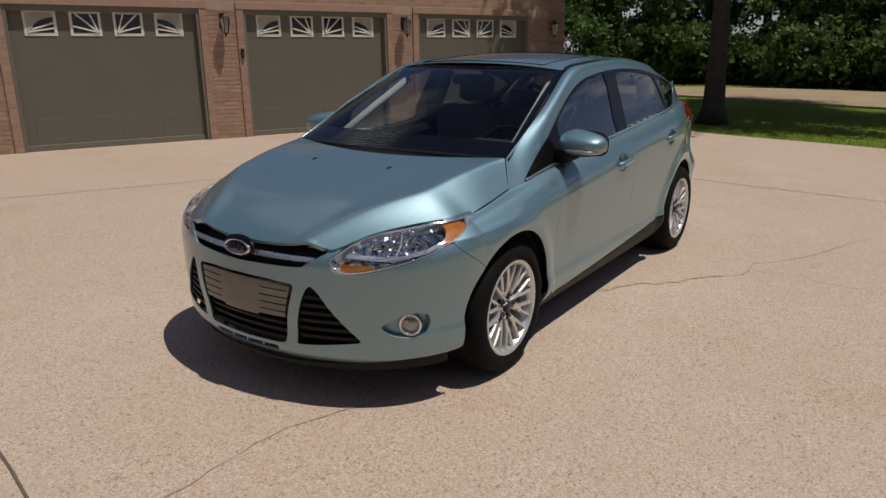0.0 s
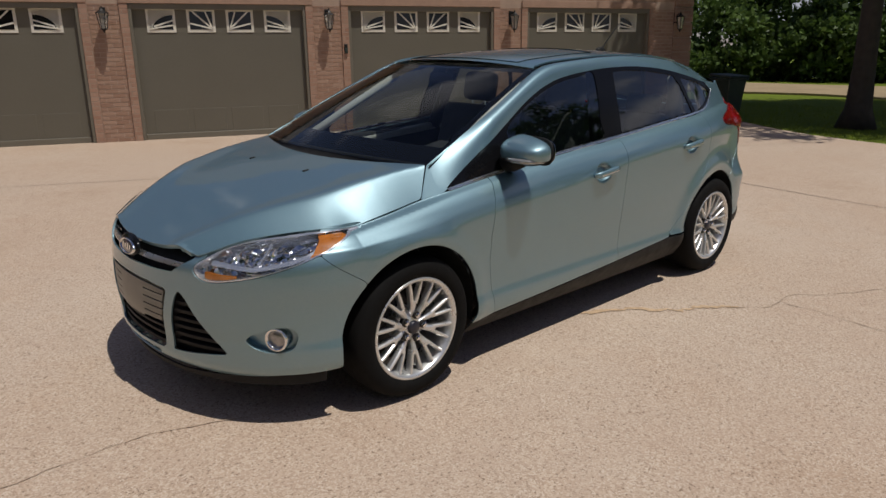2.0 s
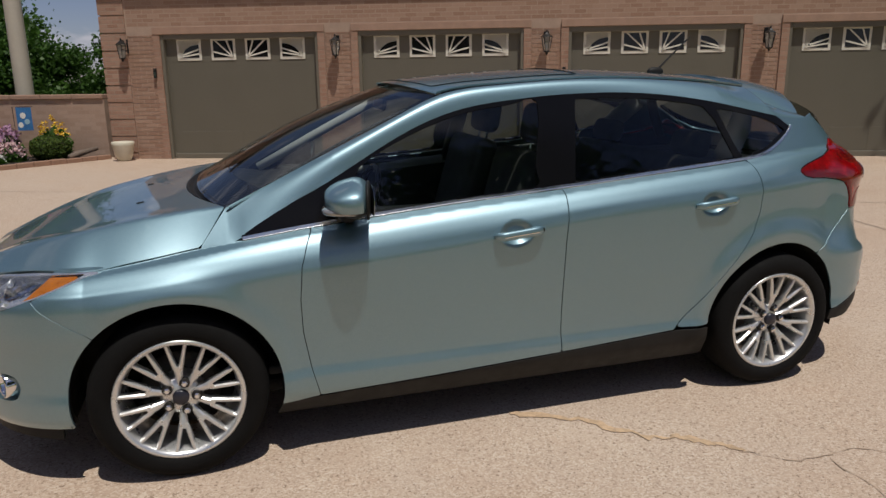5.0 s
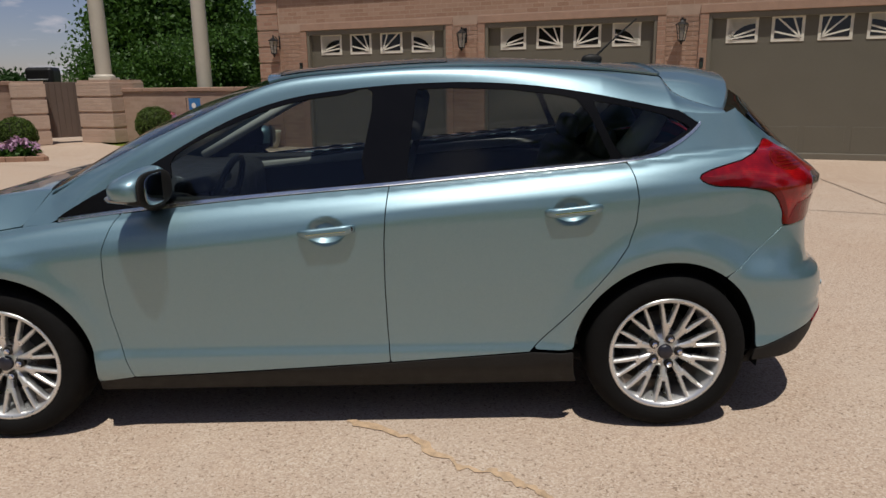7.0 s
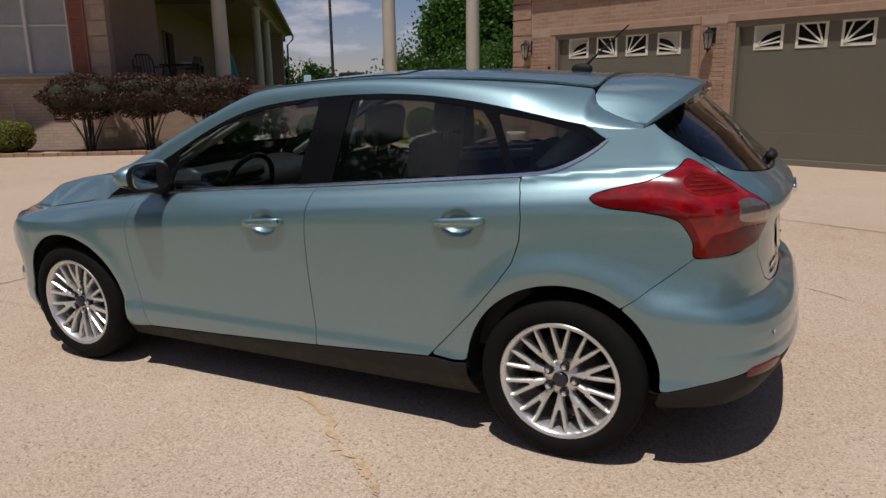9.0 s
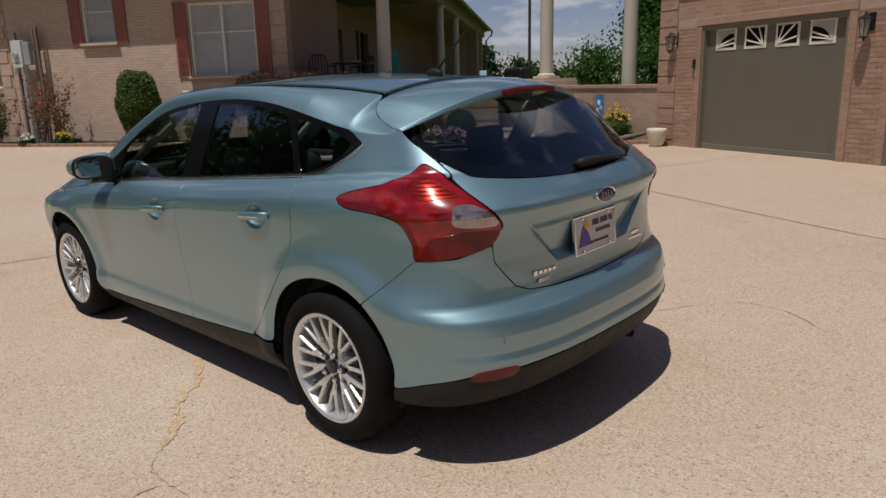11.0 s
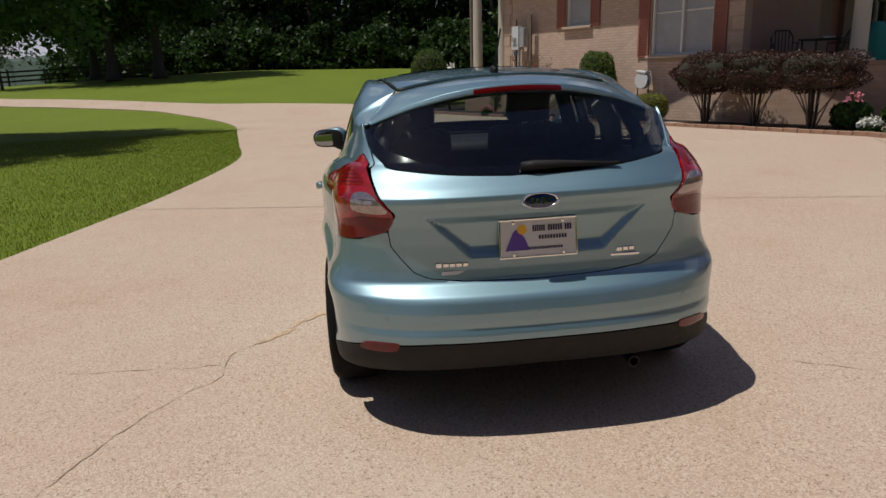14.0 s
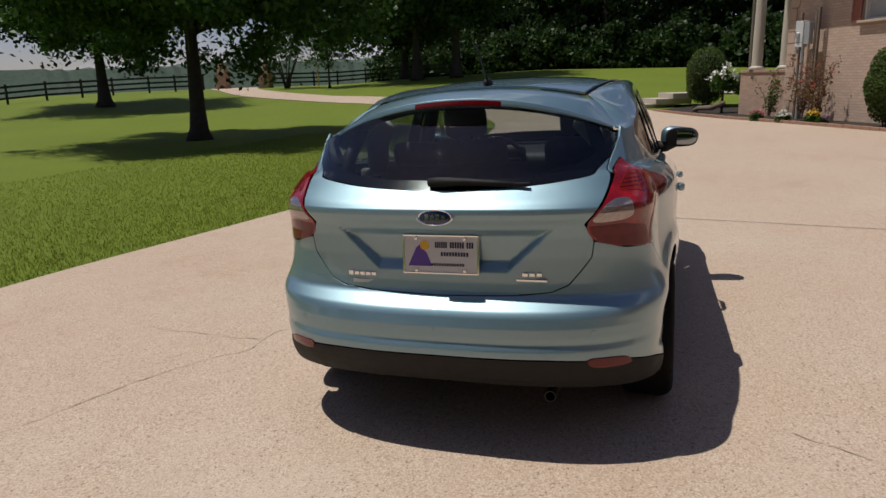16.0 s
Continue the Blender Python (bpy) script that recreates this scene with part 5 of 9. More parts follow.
# electric meter on posts with conduits
mb = empty("electric_meter", Matrix.Translation(house_at(-3.87, 0.35, 0.1)) @ Matrix.Rotation(HA, 4, "Z"), "grey electric meter box on wooden posts with conduit", "meter box")
box_ = part("cabinet", boxed((0.34, 0.18, 0.72), (-0.12, 0, 2.35), None, 0.012), M_METERBOX, mb)
part("dial", lathed([(0, -0.16), (0.075, -0.155), (0.085, -0.14), (0.085, -0.09)], 20, "Y", (-0.14, 0, 2.32)), M_GALV, box_)
part("door_seam", boxed((0.30, 0.008, 0.008), (-0.12, -0.092, 2.12)), M_IRON, box_)
part("side_box", boxed((0.22, 0.14, 0.60), (0.18, 0, 2.36), None, 0.012), M_GALV, mb)
for x, t in ((-0.32, 2.95), (0.32, 3.0), (0.42, 3.05)):
    part("post", boxed((0.07, 0.07, t + 0.1), (x, 0.12, t / 2 - 0.05), None, 0.008), M_STEM, mb)
part("conduit", tube(bmesh.new(), [(-0.02, 0, 2.0), (-0.02, 0, -0.05)], 0.05, 10), M_GALV, mb)
part("junction_box", boxed((0.12, 0.10, 0.14), (-0.28, 0, 1.88), None, 0.008), M_GALV, mb)
for k, (s, o) in enumerate(((-4.75, 0.7), (-3.2, 0.75), (-2.7, 0.6))):
    x, y, z = house_at(s, o, 0.1)
    b = empty("rose_bush", Matrix.Translation((x, y, z)), "tall twiggy rose bush with dry tan leaves", "rose bush", "rose bushes by the meter")
    rng = np.random.default_rng(70 + k)
    bm, tips = bmesh.new(), []
    for j in range(11):
        a, L = rng.uniform(0, 6.28), rng.uniform(0.9, 1.75 if k else 1.3)
        d = rng.uniform(0.15, 0.6)
        pts = [Vector((0.05 * math.cos(a), 0.05 * math.sin(a), 0)), Vector((d * 0.35 * math.cos(a), d * 0.35 * math.sin(a), L * 0.5)), Vector((d * math.cos(a + 0.3), d * math.sin(a + 0.3), L))]
        tube(bm, pts, [0.012, 0.009, 0.004], 5)
        tips += [pts[1].lerp(pts[2], q) for q in (0.0, 0.25, 0.5, 0.75, 1.0)] + [pts[0].lerp(pts[1], q) for q in (0.5, 0.8)]
    part("cane_cluster", bm, M_STEM, b)
    p = np.repeat(np.array([tuple(t) for t in tips]), 9, 0) + rng.normal(size=(9 * len(tips), 3)) * 0.07
    v, f = leaf_cloud(rng, p, 0.035)
    quads("leaves", v, f, M_BUSH if k == 0 else M_BUSH_TAN, b)
    p = np.repeat(np.array([tuple(t) for t in tips[4::14]]), 8, 0) + rng.normal(size=(8 * len(tips[4::14]), 3)) * 0.03
    v, f = leaf_cloud(rng, p, 0.03)
    quads("bloom_mass", v, f, M_PETAL_RED, b)["kind"] = "stuff"
# low wall and paired columns past the house, bushes and steps beyond
low_wall("side_porch_wall", house_at(-5.05, -0.15)[:2], house_at(-7.5, -0.15)[:2], -0.2, 1.48, "low tan brick wall past the house corner")
for s, o in ((-6.9, -0.2), (-5.55, -0.3)):
    column(house_at(s, o), 1.48, 4.3, 0.17, "cream round column on the low side wall")
sp = empty("side_pole", Matrix.Translation(house_at(-7.35, -0.25)), "grey downpipe beside the side column", "pipe")
part("pipe", tube(bmesh.new(), [(0, 0, -0.2), (0, 0, 4.4)], 0.06, 10), M_TRIM, sp)
part("bracket", boxed((0.16, 0.16, 0.05), (0, 0, 1.5)), M_TRIM, sp)
bush("egg_shaped_bush", (-26.9, 2.2, 0.0), (0.78, 0.78, 1.1), "tall clipped egg-shaped dark green bush", M_BUSH, 0.032, 11000, 6, 0.2, "bush", 2.4, 0.02)
bush("small_bush", (-26.5, 3.5, 0.55), (0.38, 0.38, 0.40), "small rounded light green bush", M_BUSH, 0.04, 1600, 7, 0.0)
hyd = flowers("hydrangea", (-22.9, 2.6, 0.75), 0.42, 0.95, M_PETAL_WHITE, "white hydrangea in full bloom by the low wall", 13, 8, 0.10, 0.09)
part("stem", tube(bmesh.new(), [(0, 0, -0.95), (0.03, 0, 0.1)], [0.05, 0.04], 7), M_BARK, hyd)
steps = empty("garden_steps", Matrix.Translation((-28.9, -0.75, -0.1)) @ Matrix.Rotation(radians(22), 4, "Z"), "pale concrete garden steps rising to the lawn", "steps")
for k in range(3):
    part("step", boxed((1.7, 1.6, 0.24), (0.10 + 0.35 * k, 0.75 + 0.6 * k, 0.12 + 0.23 * k), None, 0.015), M_CONCRETE, steps)
land_mesh("garden_walk", [(-28.2, 1.6), (-27.0, 4.2), (-24.4, 8.0), (-26.0, 8.6), (-28.6, 4.6), (-29.8, 2.0)], 0.3, 0.55, M_CONCRETE, "pale concrete garden walk above the steps", "path")
log = empty("log", Matrix.Translation((-23.3, 2.1, ground_z(-23.3, 2.1) + 0.13)) @ Matrix.Rotation(radians(25), 4, "Z"), "weathered log lying in the flower bed", "log")
part("trunk", tube(bmesh.new(), [(-1.1, 0.1, -0.05), (-0.5, -0.05, 0.06), (0.3, 0.05, 0.10), (1.2, 0.0, 0.30)], [0.08, 0.09, 0.10, 0.07], 10), M_STEM, log, "", True)
part("branch", tube(bmesh.new(), [(0.3, 0.05, 0.1), (0.55, 0.25, 0.3), (0.6, 0.3, 0.42)], [0.05, 0.04, 0.02], 8), M_STEM, log, "", True)
for k, (s, o, r, h, pet, lab) in enumerate(((-2.3, 1.0, 0.22, 0.35, M_PETAL_YELLOW, "yellow"), (-3.3, 1.2, 0.2, 0.3, M_PETAL_WHITE, "white"), (-1.8, 1.1, 0.15, 0.25, M_PETAL_MAUVE, "mauve"), (-4.4, 1.3, 0.2, 0.3, M_PETAL_PINK, "pink"))):
    flowers("flower_clump", house_at(s, o, ground_z(*house_at(s, o)[:2]) + 0.03), r, h, pet, f"{lab} flowers in the mulch by the house", 22, 80 + k)

# ---- planting by the porch wall and the garage ----
bush("round_bush", (-7.75, 10.3), (0.36, 0.36, 0.34), "clipped round green bush by the porch wall", M_BUSH, 0.02, 6000, 21, 0.02, "bush", 2.0, 0.015)
bush("round_bush", (-5.6, 11.68), (0.40, 0.40, 0.38), "clipped round green bush beside the gate", M_BUSH, 0.02, 6500, 22, 0.05, "bush", 2.0, 0.015)
bush("round_bush", (-4.2, 11.12), (0.34, 0.34, 0.24), "low clipped round green bush by the brick wall", M_BUSH, 0.02, 4500, 23, 0.0, "bush", 2.0, 0.02)
bush("leafy_bush", (-9.0, 9.25), (0.36, 0.36, 0.30), "light green leafy bush by the porch wall", M_LEAF, 0.05, 1300, 24, 0.0)
bush("leafy_bush", (-8.2, 10.9), (0.26, 0.26, 0.26), "light green leafy bush by the porch wall", M_LEAF, 0.05, 900, 25, 0.02)
for k, (x, y, r, h, pet, lab) in enumerate(((-7.2, 9.45, 0.30, 0.34, M_PETAL_MAUVE, "mauve hydrangea blooms"), (-7.75, 9.45, 0.28, 0.30, M_PETAL_PALE, "pale pink hydrangea blooms"), (-8.3, 9.2, 0.2, 0.3, M_PETAL_WHITE, "pale blue-white hydrangea blooms"),
                                           (-9.4, 9.6, 0.25, 0.75, M_PETAL_PINK, "tall pink flowers"), (-8.75, 9.9, 0.12, 0.8, M_PETAL_WHITE, "tall white flowers"), (-4.85, 11.0, 0.28, 0.34, M_PETAL_PALE, "pale pink hydrangea blooms"),
                                           (*garage_at(-10.35, -0.12)[:2], 0.26, 0.62, M_PETAL_PINK, "pink hydrangea blooms"), (*garage_at(-9.05, -0.15)[:2], 0.30, 0.74, M_PETAL_YELLOW, "tall yellow daisies"), (-5.1, 10.6, 0.26, 0.22, M_PETAL_WHITE, "white bedding flowers"), (*garage_at(-9.95, -0.2)[:2], 0.25, 0.6, M_PETAL_MAUVE, "mauve hydrangea blooms"))):
    flowers("flower_clump", (x, y), r, h, pet, f"{lab} with green leaves in the bed", 24 if r > 0.15 else 9, 90 + k, 0.06 if "hydrangea" in lab else 0.04, 0.06)
fl = empty("garden_flag", Matrix.Translation(garage_at(-9.5, -0.3, ground_z(*garage_at(-9.5, -0.3)[:2]))) @ Matrix.Rotation(GA, 4, "Z"), "small blue garden flag on a black wire stand", "flag")
part("stand", tube(bmesh.new(), [(-0.19, 0, -0.05), (-0.19, 0, 0.99), (0.2, 0, 0.99)], 0.008, 6), M_IRON, fl)
cl_ = part("cloth", boxed((0.30, 0.006, 0.42), (0.02, 0, 0.77), None, 0.002, 1), M_FLAG, fl)
for x, z, w, h, m in ((0.0, 0.83, 0.11, 0.14, M_PETAL_WHITE), (0.07, 0.72, 0.10, 0.07, M_PALEBLUE), (-0.06, 0.66, 0.10, 0.08, M_PETAL_WHITE)):
    part("motif", lathed([(0, -0.003), (w / 2, -0.003), (w / 2, 0.003), (0, 0.003)], 14, "Y", (x, -0.004, z)), m, cl_)
pot = empty("flower_pot", Matrix.Translation((-2.9, 10.62, ground_z(-2.9, 10.62))), "cream glazed pot standing at the bed's corner", "pot")
part("pot", lathed([(0, 0), (0.11, 0), (0.15, 0.08), (0.19, 0.28), (0.20, 0.33), (0.18, 0.35), (0.165, 0.30), (0, 0.28)], 28), M_POT, pot, "", True)
part("soil", lathed([(0, 0.285), (0.165, 0.284)], 20), M_MULCH, pot)
lg = empty("log", Matrix.Translation((-3.62, 11.0, ground_z(-3.62, 11.0) + 0.10)) @ Matrix.Rotation(1.0, 4, "Z"), "weathered piece of driftwood in the bed", "log")
part("trunk", tube(bmesh.new(), [(-0.36, 0, 0), (-0.1, 0.05, 0.03), (0.28, -0.05, 0.10)], [0.045, 0.06, 0.035], 9), M_STEM, lg, "", True)

# ---- wheelie bin ----
wb = empty("wheelie_bin", Matrix.Translation((11.69, 4.05, ground_z(11.69, 4.05) - 0.02)) @ Matrix.Rotation(radians(-20), 4, "Z") @ Matrix.Diagonal((0.80, 0.80, 0.82, 1)), "dark green plastic wheelie bin on the grass edge", "bin")
bm = bmesh.new()
lo = [bm.verts.new((x, y, 0.06)) for x, y in ((-0.22, -0.27), (0.22, -0.27), (0.22, 0.22), (-0.22, 0.22))]
hi = [bm.verts.new((x, y, 1.0)) for x, y in ((-0.30, -0.36), (0.30, -0.36), (0.30, 0.34), (-0.30, 0.34))]
for k in range(4):
    bm.faces.new((lo[k], lo[(k + 1) % 4], hi[(k + 1) % 4], hi[k]))
bm.faces.new(lo[::-1])
bm.faces.new(hi)
bmesh.ops.bevel(bm, geom=list(bm.edges), offset=0.03, segments=3, affect="EDGES", profile=0.5)
part("body", bm, M_BIN, wb)
part("rim", boxed((0.66, 0.76, 0.06), (0, -0.01, 0.97), None, 0.02), M_BIN, wb)
part("lid", boxed((0.66, 0.80, 0.07), (0, -0.02, 1.05), Matrix.Rotation(0.06, 3, "X"), 0.03), M_BIN, wb)
part("handle", tube(bmesh.new(), [(-0.27, 0.36, 1.0), (-0.27, 0.43, 1.0), (0.27, 0.43, 1.0), (0.27, 0.36, 1.0)], 0.017, 8), M_BIN, wb)
for s in (-1, 1):
    part("wheel", lathed([(0, -0.025), (0.10, -0.025), (0.105, 0), (0.10, 0.025), (0, 0.025)], 18, "X", (s * 0.25, 0.24, 0.105)), M_IRON, wb)

# ---- far fence and gate pillars ----
fence = empty("rail_fence", Matrix.Identity(4), "long black three-rail wooden fence across the far lawn", "fence")
FL = smooth_loop([(-20, -50), (-34, -45.2), (-46, -41.2), (-50.6, -38.4)], False, 10)
FR = smooth_loop([(-54.0, -34.3), (-58.5, -32.8), (-64, -28.3), (-70, -20)], False, 10)
post_mesh = rail_mesh = None
for run in (FL, FR):
    P = [Vector((p[0], p[1], ground_z(p[0], p[1]))) for p in run]
    walkd, pts = 0.0, [P[0]]
    for a, b in zip(P, P[1:]):
        if (b - pts[-1]).length >= 2.3:
            pts.append(b)
    for k, p in enumerate(pts):
        if post_mesh is None:
            q = part("post", boxed((0.13, 0.13, 1.5), (0, 0, 0.6), None, 0.01, 1), M_RAILWOOD, fence)
            post_mesh = q.data
        else:
            q = new("post", post_mesh)
            q.parent = fence
        q.matrix_local = Matrix.Translation(p)
        if k:
            a = pts[k - 1]
            d = p - a
            for h in (0.35, 0.75, 1.15):
                if rail_mesh is None:
                    q = part("rail", boxed((1, 0.04, 0.15), (0, 0, 0)), M_RAILWOOD, fence)
                    rail_mesh = q.data
                else:
                    q = new("rail", rail_mesh)
                    q.parent = fence
                q.matrix_local = Matrix.Translation(a.lerp(p, 0.5) + Vector((0, 0, h))) @ d.to_track_quat("X", "Z").to_matrix().to_4x4() @ Matrix.Diagonal((d.length, 1, 1, 1))
for x, y in ((-51.4, -37.6), (-53.5, -34.5)):
    g = empty("gate_pillar", Matrix.Translation((x, y, ground_z(x, y) - 0.1)) @ Matrix.Rotation(0.9, 4, "Z"), "tapered red brick gate pillar with a finial", "pillar", "brick pillars of the far gate")
    bm = bmesh.new()
    lathe(bm, [(0.0, 0), (0.70, 0), (0.66, 1.4), (0.50, 1.9), (0.22, 2.35), (0.0, 2.38)], 4)
    bm.normal_update()
    uv_box(bm)
    part("shaft", bm, M_BRICK_RED, g)
    part("finial", lathed([(0.0, 2.36), (0.10, 2.37), (0.08, 2.44), (0.15, 2.52), (0.13, 2.62), (0.0, 2.70)], 14), M_STONE, g)
for x, y, h in ((-53.0, -28.9, 2.1),):
    yp = empty("marker_post", Matrix.Translation((x, y, ground_z(x, y) - 0.1)), "thin yellow marker post in the far lawn", "post")
    part("shaft", lathed([(0.05, 0), (0.05, h), (0, h)], 10), M_PETAL_YELLOW, yp)
    part("cap", lathed([(0.0, h + 0.06), (0.06, h + 0.03), (0.06, h), (0, h)], 10), M_PETAL_YELLOW, yp)

# ---- the car's body as one surface over (u, z): u runs along the side in metres and wraps round nose and tail ----
belt_z = spline([-1.65, -1.3, -1.05, -0.62, -0.2, 0.23, 0.67, 1.15, 1.4, 1.7], [0.797, 0.848, 0.886, 0.936, 0.974, 1.005, 1.042, 1.082, 1.103, 1.122])
crease_z = spline([-1.65, -1.2, -0.85, -0.1, 0.22, 0.87, 1.3, 1.7], [0.712, 0.745, 0.778, 0.846, 0.885, 0.935, 0.965, 0.975])
nose_x = spline([0.13, 0.2, 0.235, 0.30, 0.42, 0.55, 0.62, 0.68, 0.73, 0.80, 0.87, 1.0], [2.05, 2.14, 2.185, 2.20, 2.213, 2.21, 2.20, 2.185, 2.13, 1.97, 1.78, 1.70])
tail_x = linear([0.13, 0.2, 0.24, 0.28, 0.32, 0.36, 0.40, 0.437, 0.452, 0.478, 0.51, 0.55, 0.59, 0.615, 0.632, 0.645, 0.66, 0.70, 0.80, 0.88, 0.93, 0.955, 0.975, 0.995, 1.02, 1.06, 1.1, 1.2, 1.3, 1.36, 1.42],
                [1.858, 1.958, 2.013, 2.058, 2.088, 2.112, 2.129, 2.140, 2.139, 2.127, 2.131, 2.129, 2.116, 2.096, 2.070, 2.050, 2.038, 2.032, 2.030, 2.036, 2.050, 2.066, 2.074, 2.072, 2.048, 1.994, 1.948, 1.845, 1.722, 1.650, 1.610])
HUB_F, HUB_R, HUB_Z, TYRE_R = -1.324, 1.324, 0.322, 0.322
HANDLES = ((0.0, 0.852), (0.93, 0.914))
FRONT_U, REAR_U = -2.77, 2.88


def half_width(x, z):
    """Half the car's width at a place along it and a height."""
    x, z = np.broadcast_arrays(np.asarray(x, float), np.asarray(z, float))
    zb, zc = belt_z(x), crease_z(x)
    d = zb - zc
    one = np.ones_like(x)
    Z = [0.10 * one, 0.16 * one, 0.22 * one, 0.285 * one, 0.335 * one, 0.39 * one, 0.52 * one, 0.64 * one, zc - 0.012, zc + 0.028, zc + 0.55 * d, zc + 0.86 * d, zb, zb + 0.02, zb + 0.25, zb + 0.6]
    Y = [0.73, 0.79, 0.838, 0.870, 0.875, 0.866, 0.874, 0.886, 0.897, 0.890, 0.868, 0.832, 0.795, 0.788, 0.703, 0.555]
    Y = [q * one for q in Y]
    # the shoulder rounds off behind the side windows
    g = np.clip((x - 1.15) / 0.35, 0, 1)
    g = g * g * (3 - 2 * g)
    for k, q in ((11, 0.004), (12, 0.004), (13, 0.002)):
        Y[k] = Y[k] + q * g
    # the wing's top edge tucks in beside the rear of the hood
    g = np.exp(-(((x + 1.24) / 0.13) ** 2))
    for k in (12, 13):
        Y[k] = Y[k] - 0.016 * g
    S = [(Y[k + 1] - Y[k]) / (Z[k + 1] - Z[k]) for k in range(len(Z) - 1)]
    T = [S[0]]
    for k in range(1, len(Z) - 1):
        a, b = S[k - 1], S[k]
        with np.errstate(all="ignore"):
            h = np.where(a * b > 0, 2 * a * b / (a + b), 0.0)
        T.append(np.where(np.isfinite(h), h, 0.0))
    T.append(S[-1])
    y = np.where(z < Z[0], Y[0], Y[-1] + (z - Z[-1]) * S[-1])
    for k in range(len(Z) - 1):
        w = Z[k + 1] - Z[k]
        t = (z - Z[k]) / w
        v = (1 + 2 * t) * (1 - t) ** 2 * Y[k] + t * (1 - t) ** 2 * w * T[k] + t * t * (3 - 2 * t) * Y[k + 1] + t * t * (t - 1) * w * T[k + 1]
        y = np.where((t >= 0) & (t <= 1), v, y)
    g = np.clip((z - 0.42) / 0.5, 0, 1)
    y = y - 0.19 * np.clip(x - 0.95, 0, 1) ** 2 * (0.25 + 0.75 * g * g * (3 - 2 * g))
    y = y - 0.05 * np.clip(-1.15 - x, 0, 1) ** 2
    low = np.clip((z - 0.2) / 0.1, 0, 1)
    df = np.hypot(x - HUB_F, z - HUB_Z)
    dr = np.hypot(x - HUB_R, z - HUB_Z)
    y = y + low * (0.016 * np.exp(-(((df - 0.40) / 0.055) ** 2)) + 0.021 * np.exp(-(((dr - 0.425) / 0.06) ** 2)))
    # the finger bowls behind the door handles
    for hx, hz in HANDLES:
        d = np.clip((1.0 - np.hypot((x - hx + 0.005) / 0.078, (z - hz) / 0.056)) / 0.55, 0, 1)
        y = y - 0.026 * d * d * (3 - 2 * d)
    return y


def even_turn(a, b, n):
    """Angles that step evenly along a quarter of a superellipse."""
    th = np.linspace(0, np.pi / 2, 2001)
    x, y = a * np.sin(th) ** (2 / n), b * np.cos(th) ** (2 / n)
    s = np.concatenate([[0], np.cumsum(np.hypot(np.diff(x), np.diff(y)))])
    return s / s[-1], th


TURN_F, TURN_R = even_turn(0.6, 0.87, 2.05), even_turn(0.52, 0.86, 2.9)


def body(u, z):
    """The point of the left half of the body."""
    u, z = np.broadcast_arrays(np.asarray(u, float), np.asarray(z, float))
    x = np.clip(u, -1.6, 1.6)
    w = half_width(x, z)
    s = np.clip((-1.6 - u) / (-1.6 - FRONT_U), 0, 1)
    a = np.maximum(nose_x(z) - 1.6, 0.05)
    th = np.interp(s, *TURN_F)
    xf, yf = -1.6 - a * np.sin(th) ** (2 / 2.05), w * np.cos(th) ** (2 / 2.05)
    s = np.clip((u - 1.6) / (REAR_U - 1.6), 0, 1)
    n = 2.9 - 0.75 * np.clip((z - 1.0) / 0.3, 0, 1)
    b = np.maximum(tail_x(z) - 1.6, 0.012)
    th = np.interp(s, *TURN_R)
    xr, yr = 1.6 + b * np.sin(th) ** (2 / n), w * np.clip(np.cos(th), 0, 1) ** (2 / n)
    # carry the flank's taper smoothly into the corner
    slope = (half_width(np.full_like(x, 1.6), z) - half_width(np.full_like(x, 1.59), z)) / 0.01
    dx = np.maximum(xr - 1.6, 0)
    yr = yr + np.where(u > 1.6, slope * dx * np.exp(-dx / 0.11) * np.clip(np.cos(th), 0, 1), 0)
    # the number-plate recess of the hatch
    lim = 0.285 + (z - 0.76) / 0.17 * 0.185
    ins = np.minimum(np.minimum(lim - yr, z - 0.742), 0.928 - z)
    k = np.clip(ins / 0.045, 0, 1)
    xr = xr - np.where(u > 1.9, (0.012 + 0.024 * np.clip((0.928 - z) / 0.186, 0, 1)) * k * k * (3 - 2 * k), 0)
    px = np.where(u < -1.6, xf, np.where(u > 1.6, xr, u))
    py = np.where(u < -1.6, yf, np.where(u > 1.6, yr, w))
    return np.stack([px, -py, z], -1)

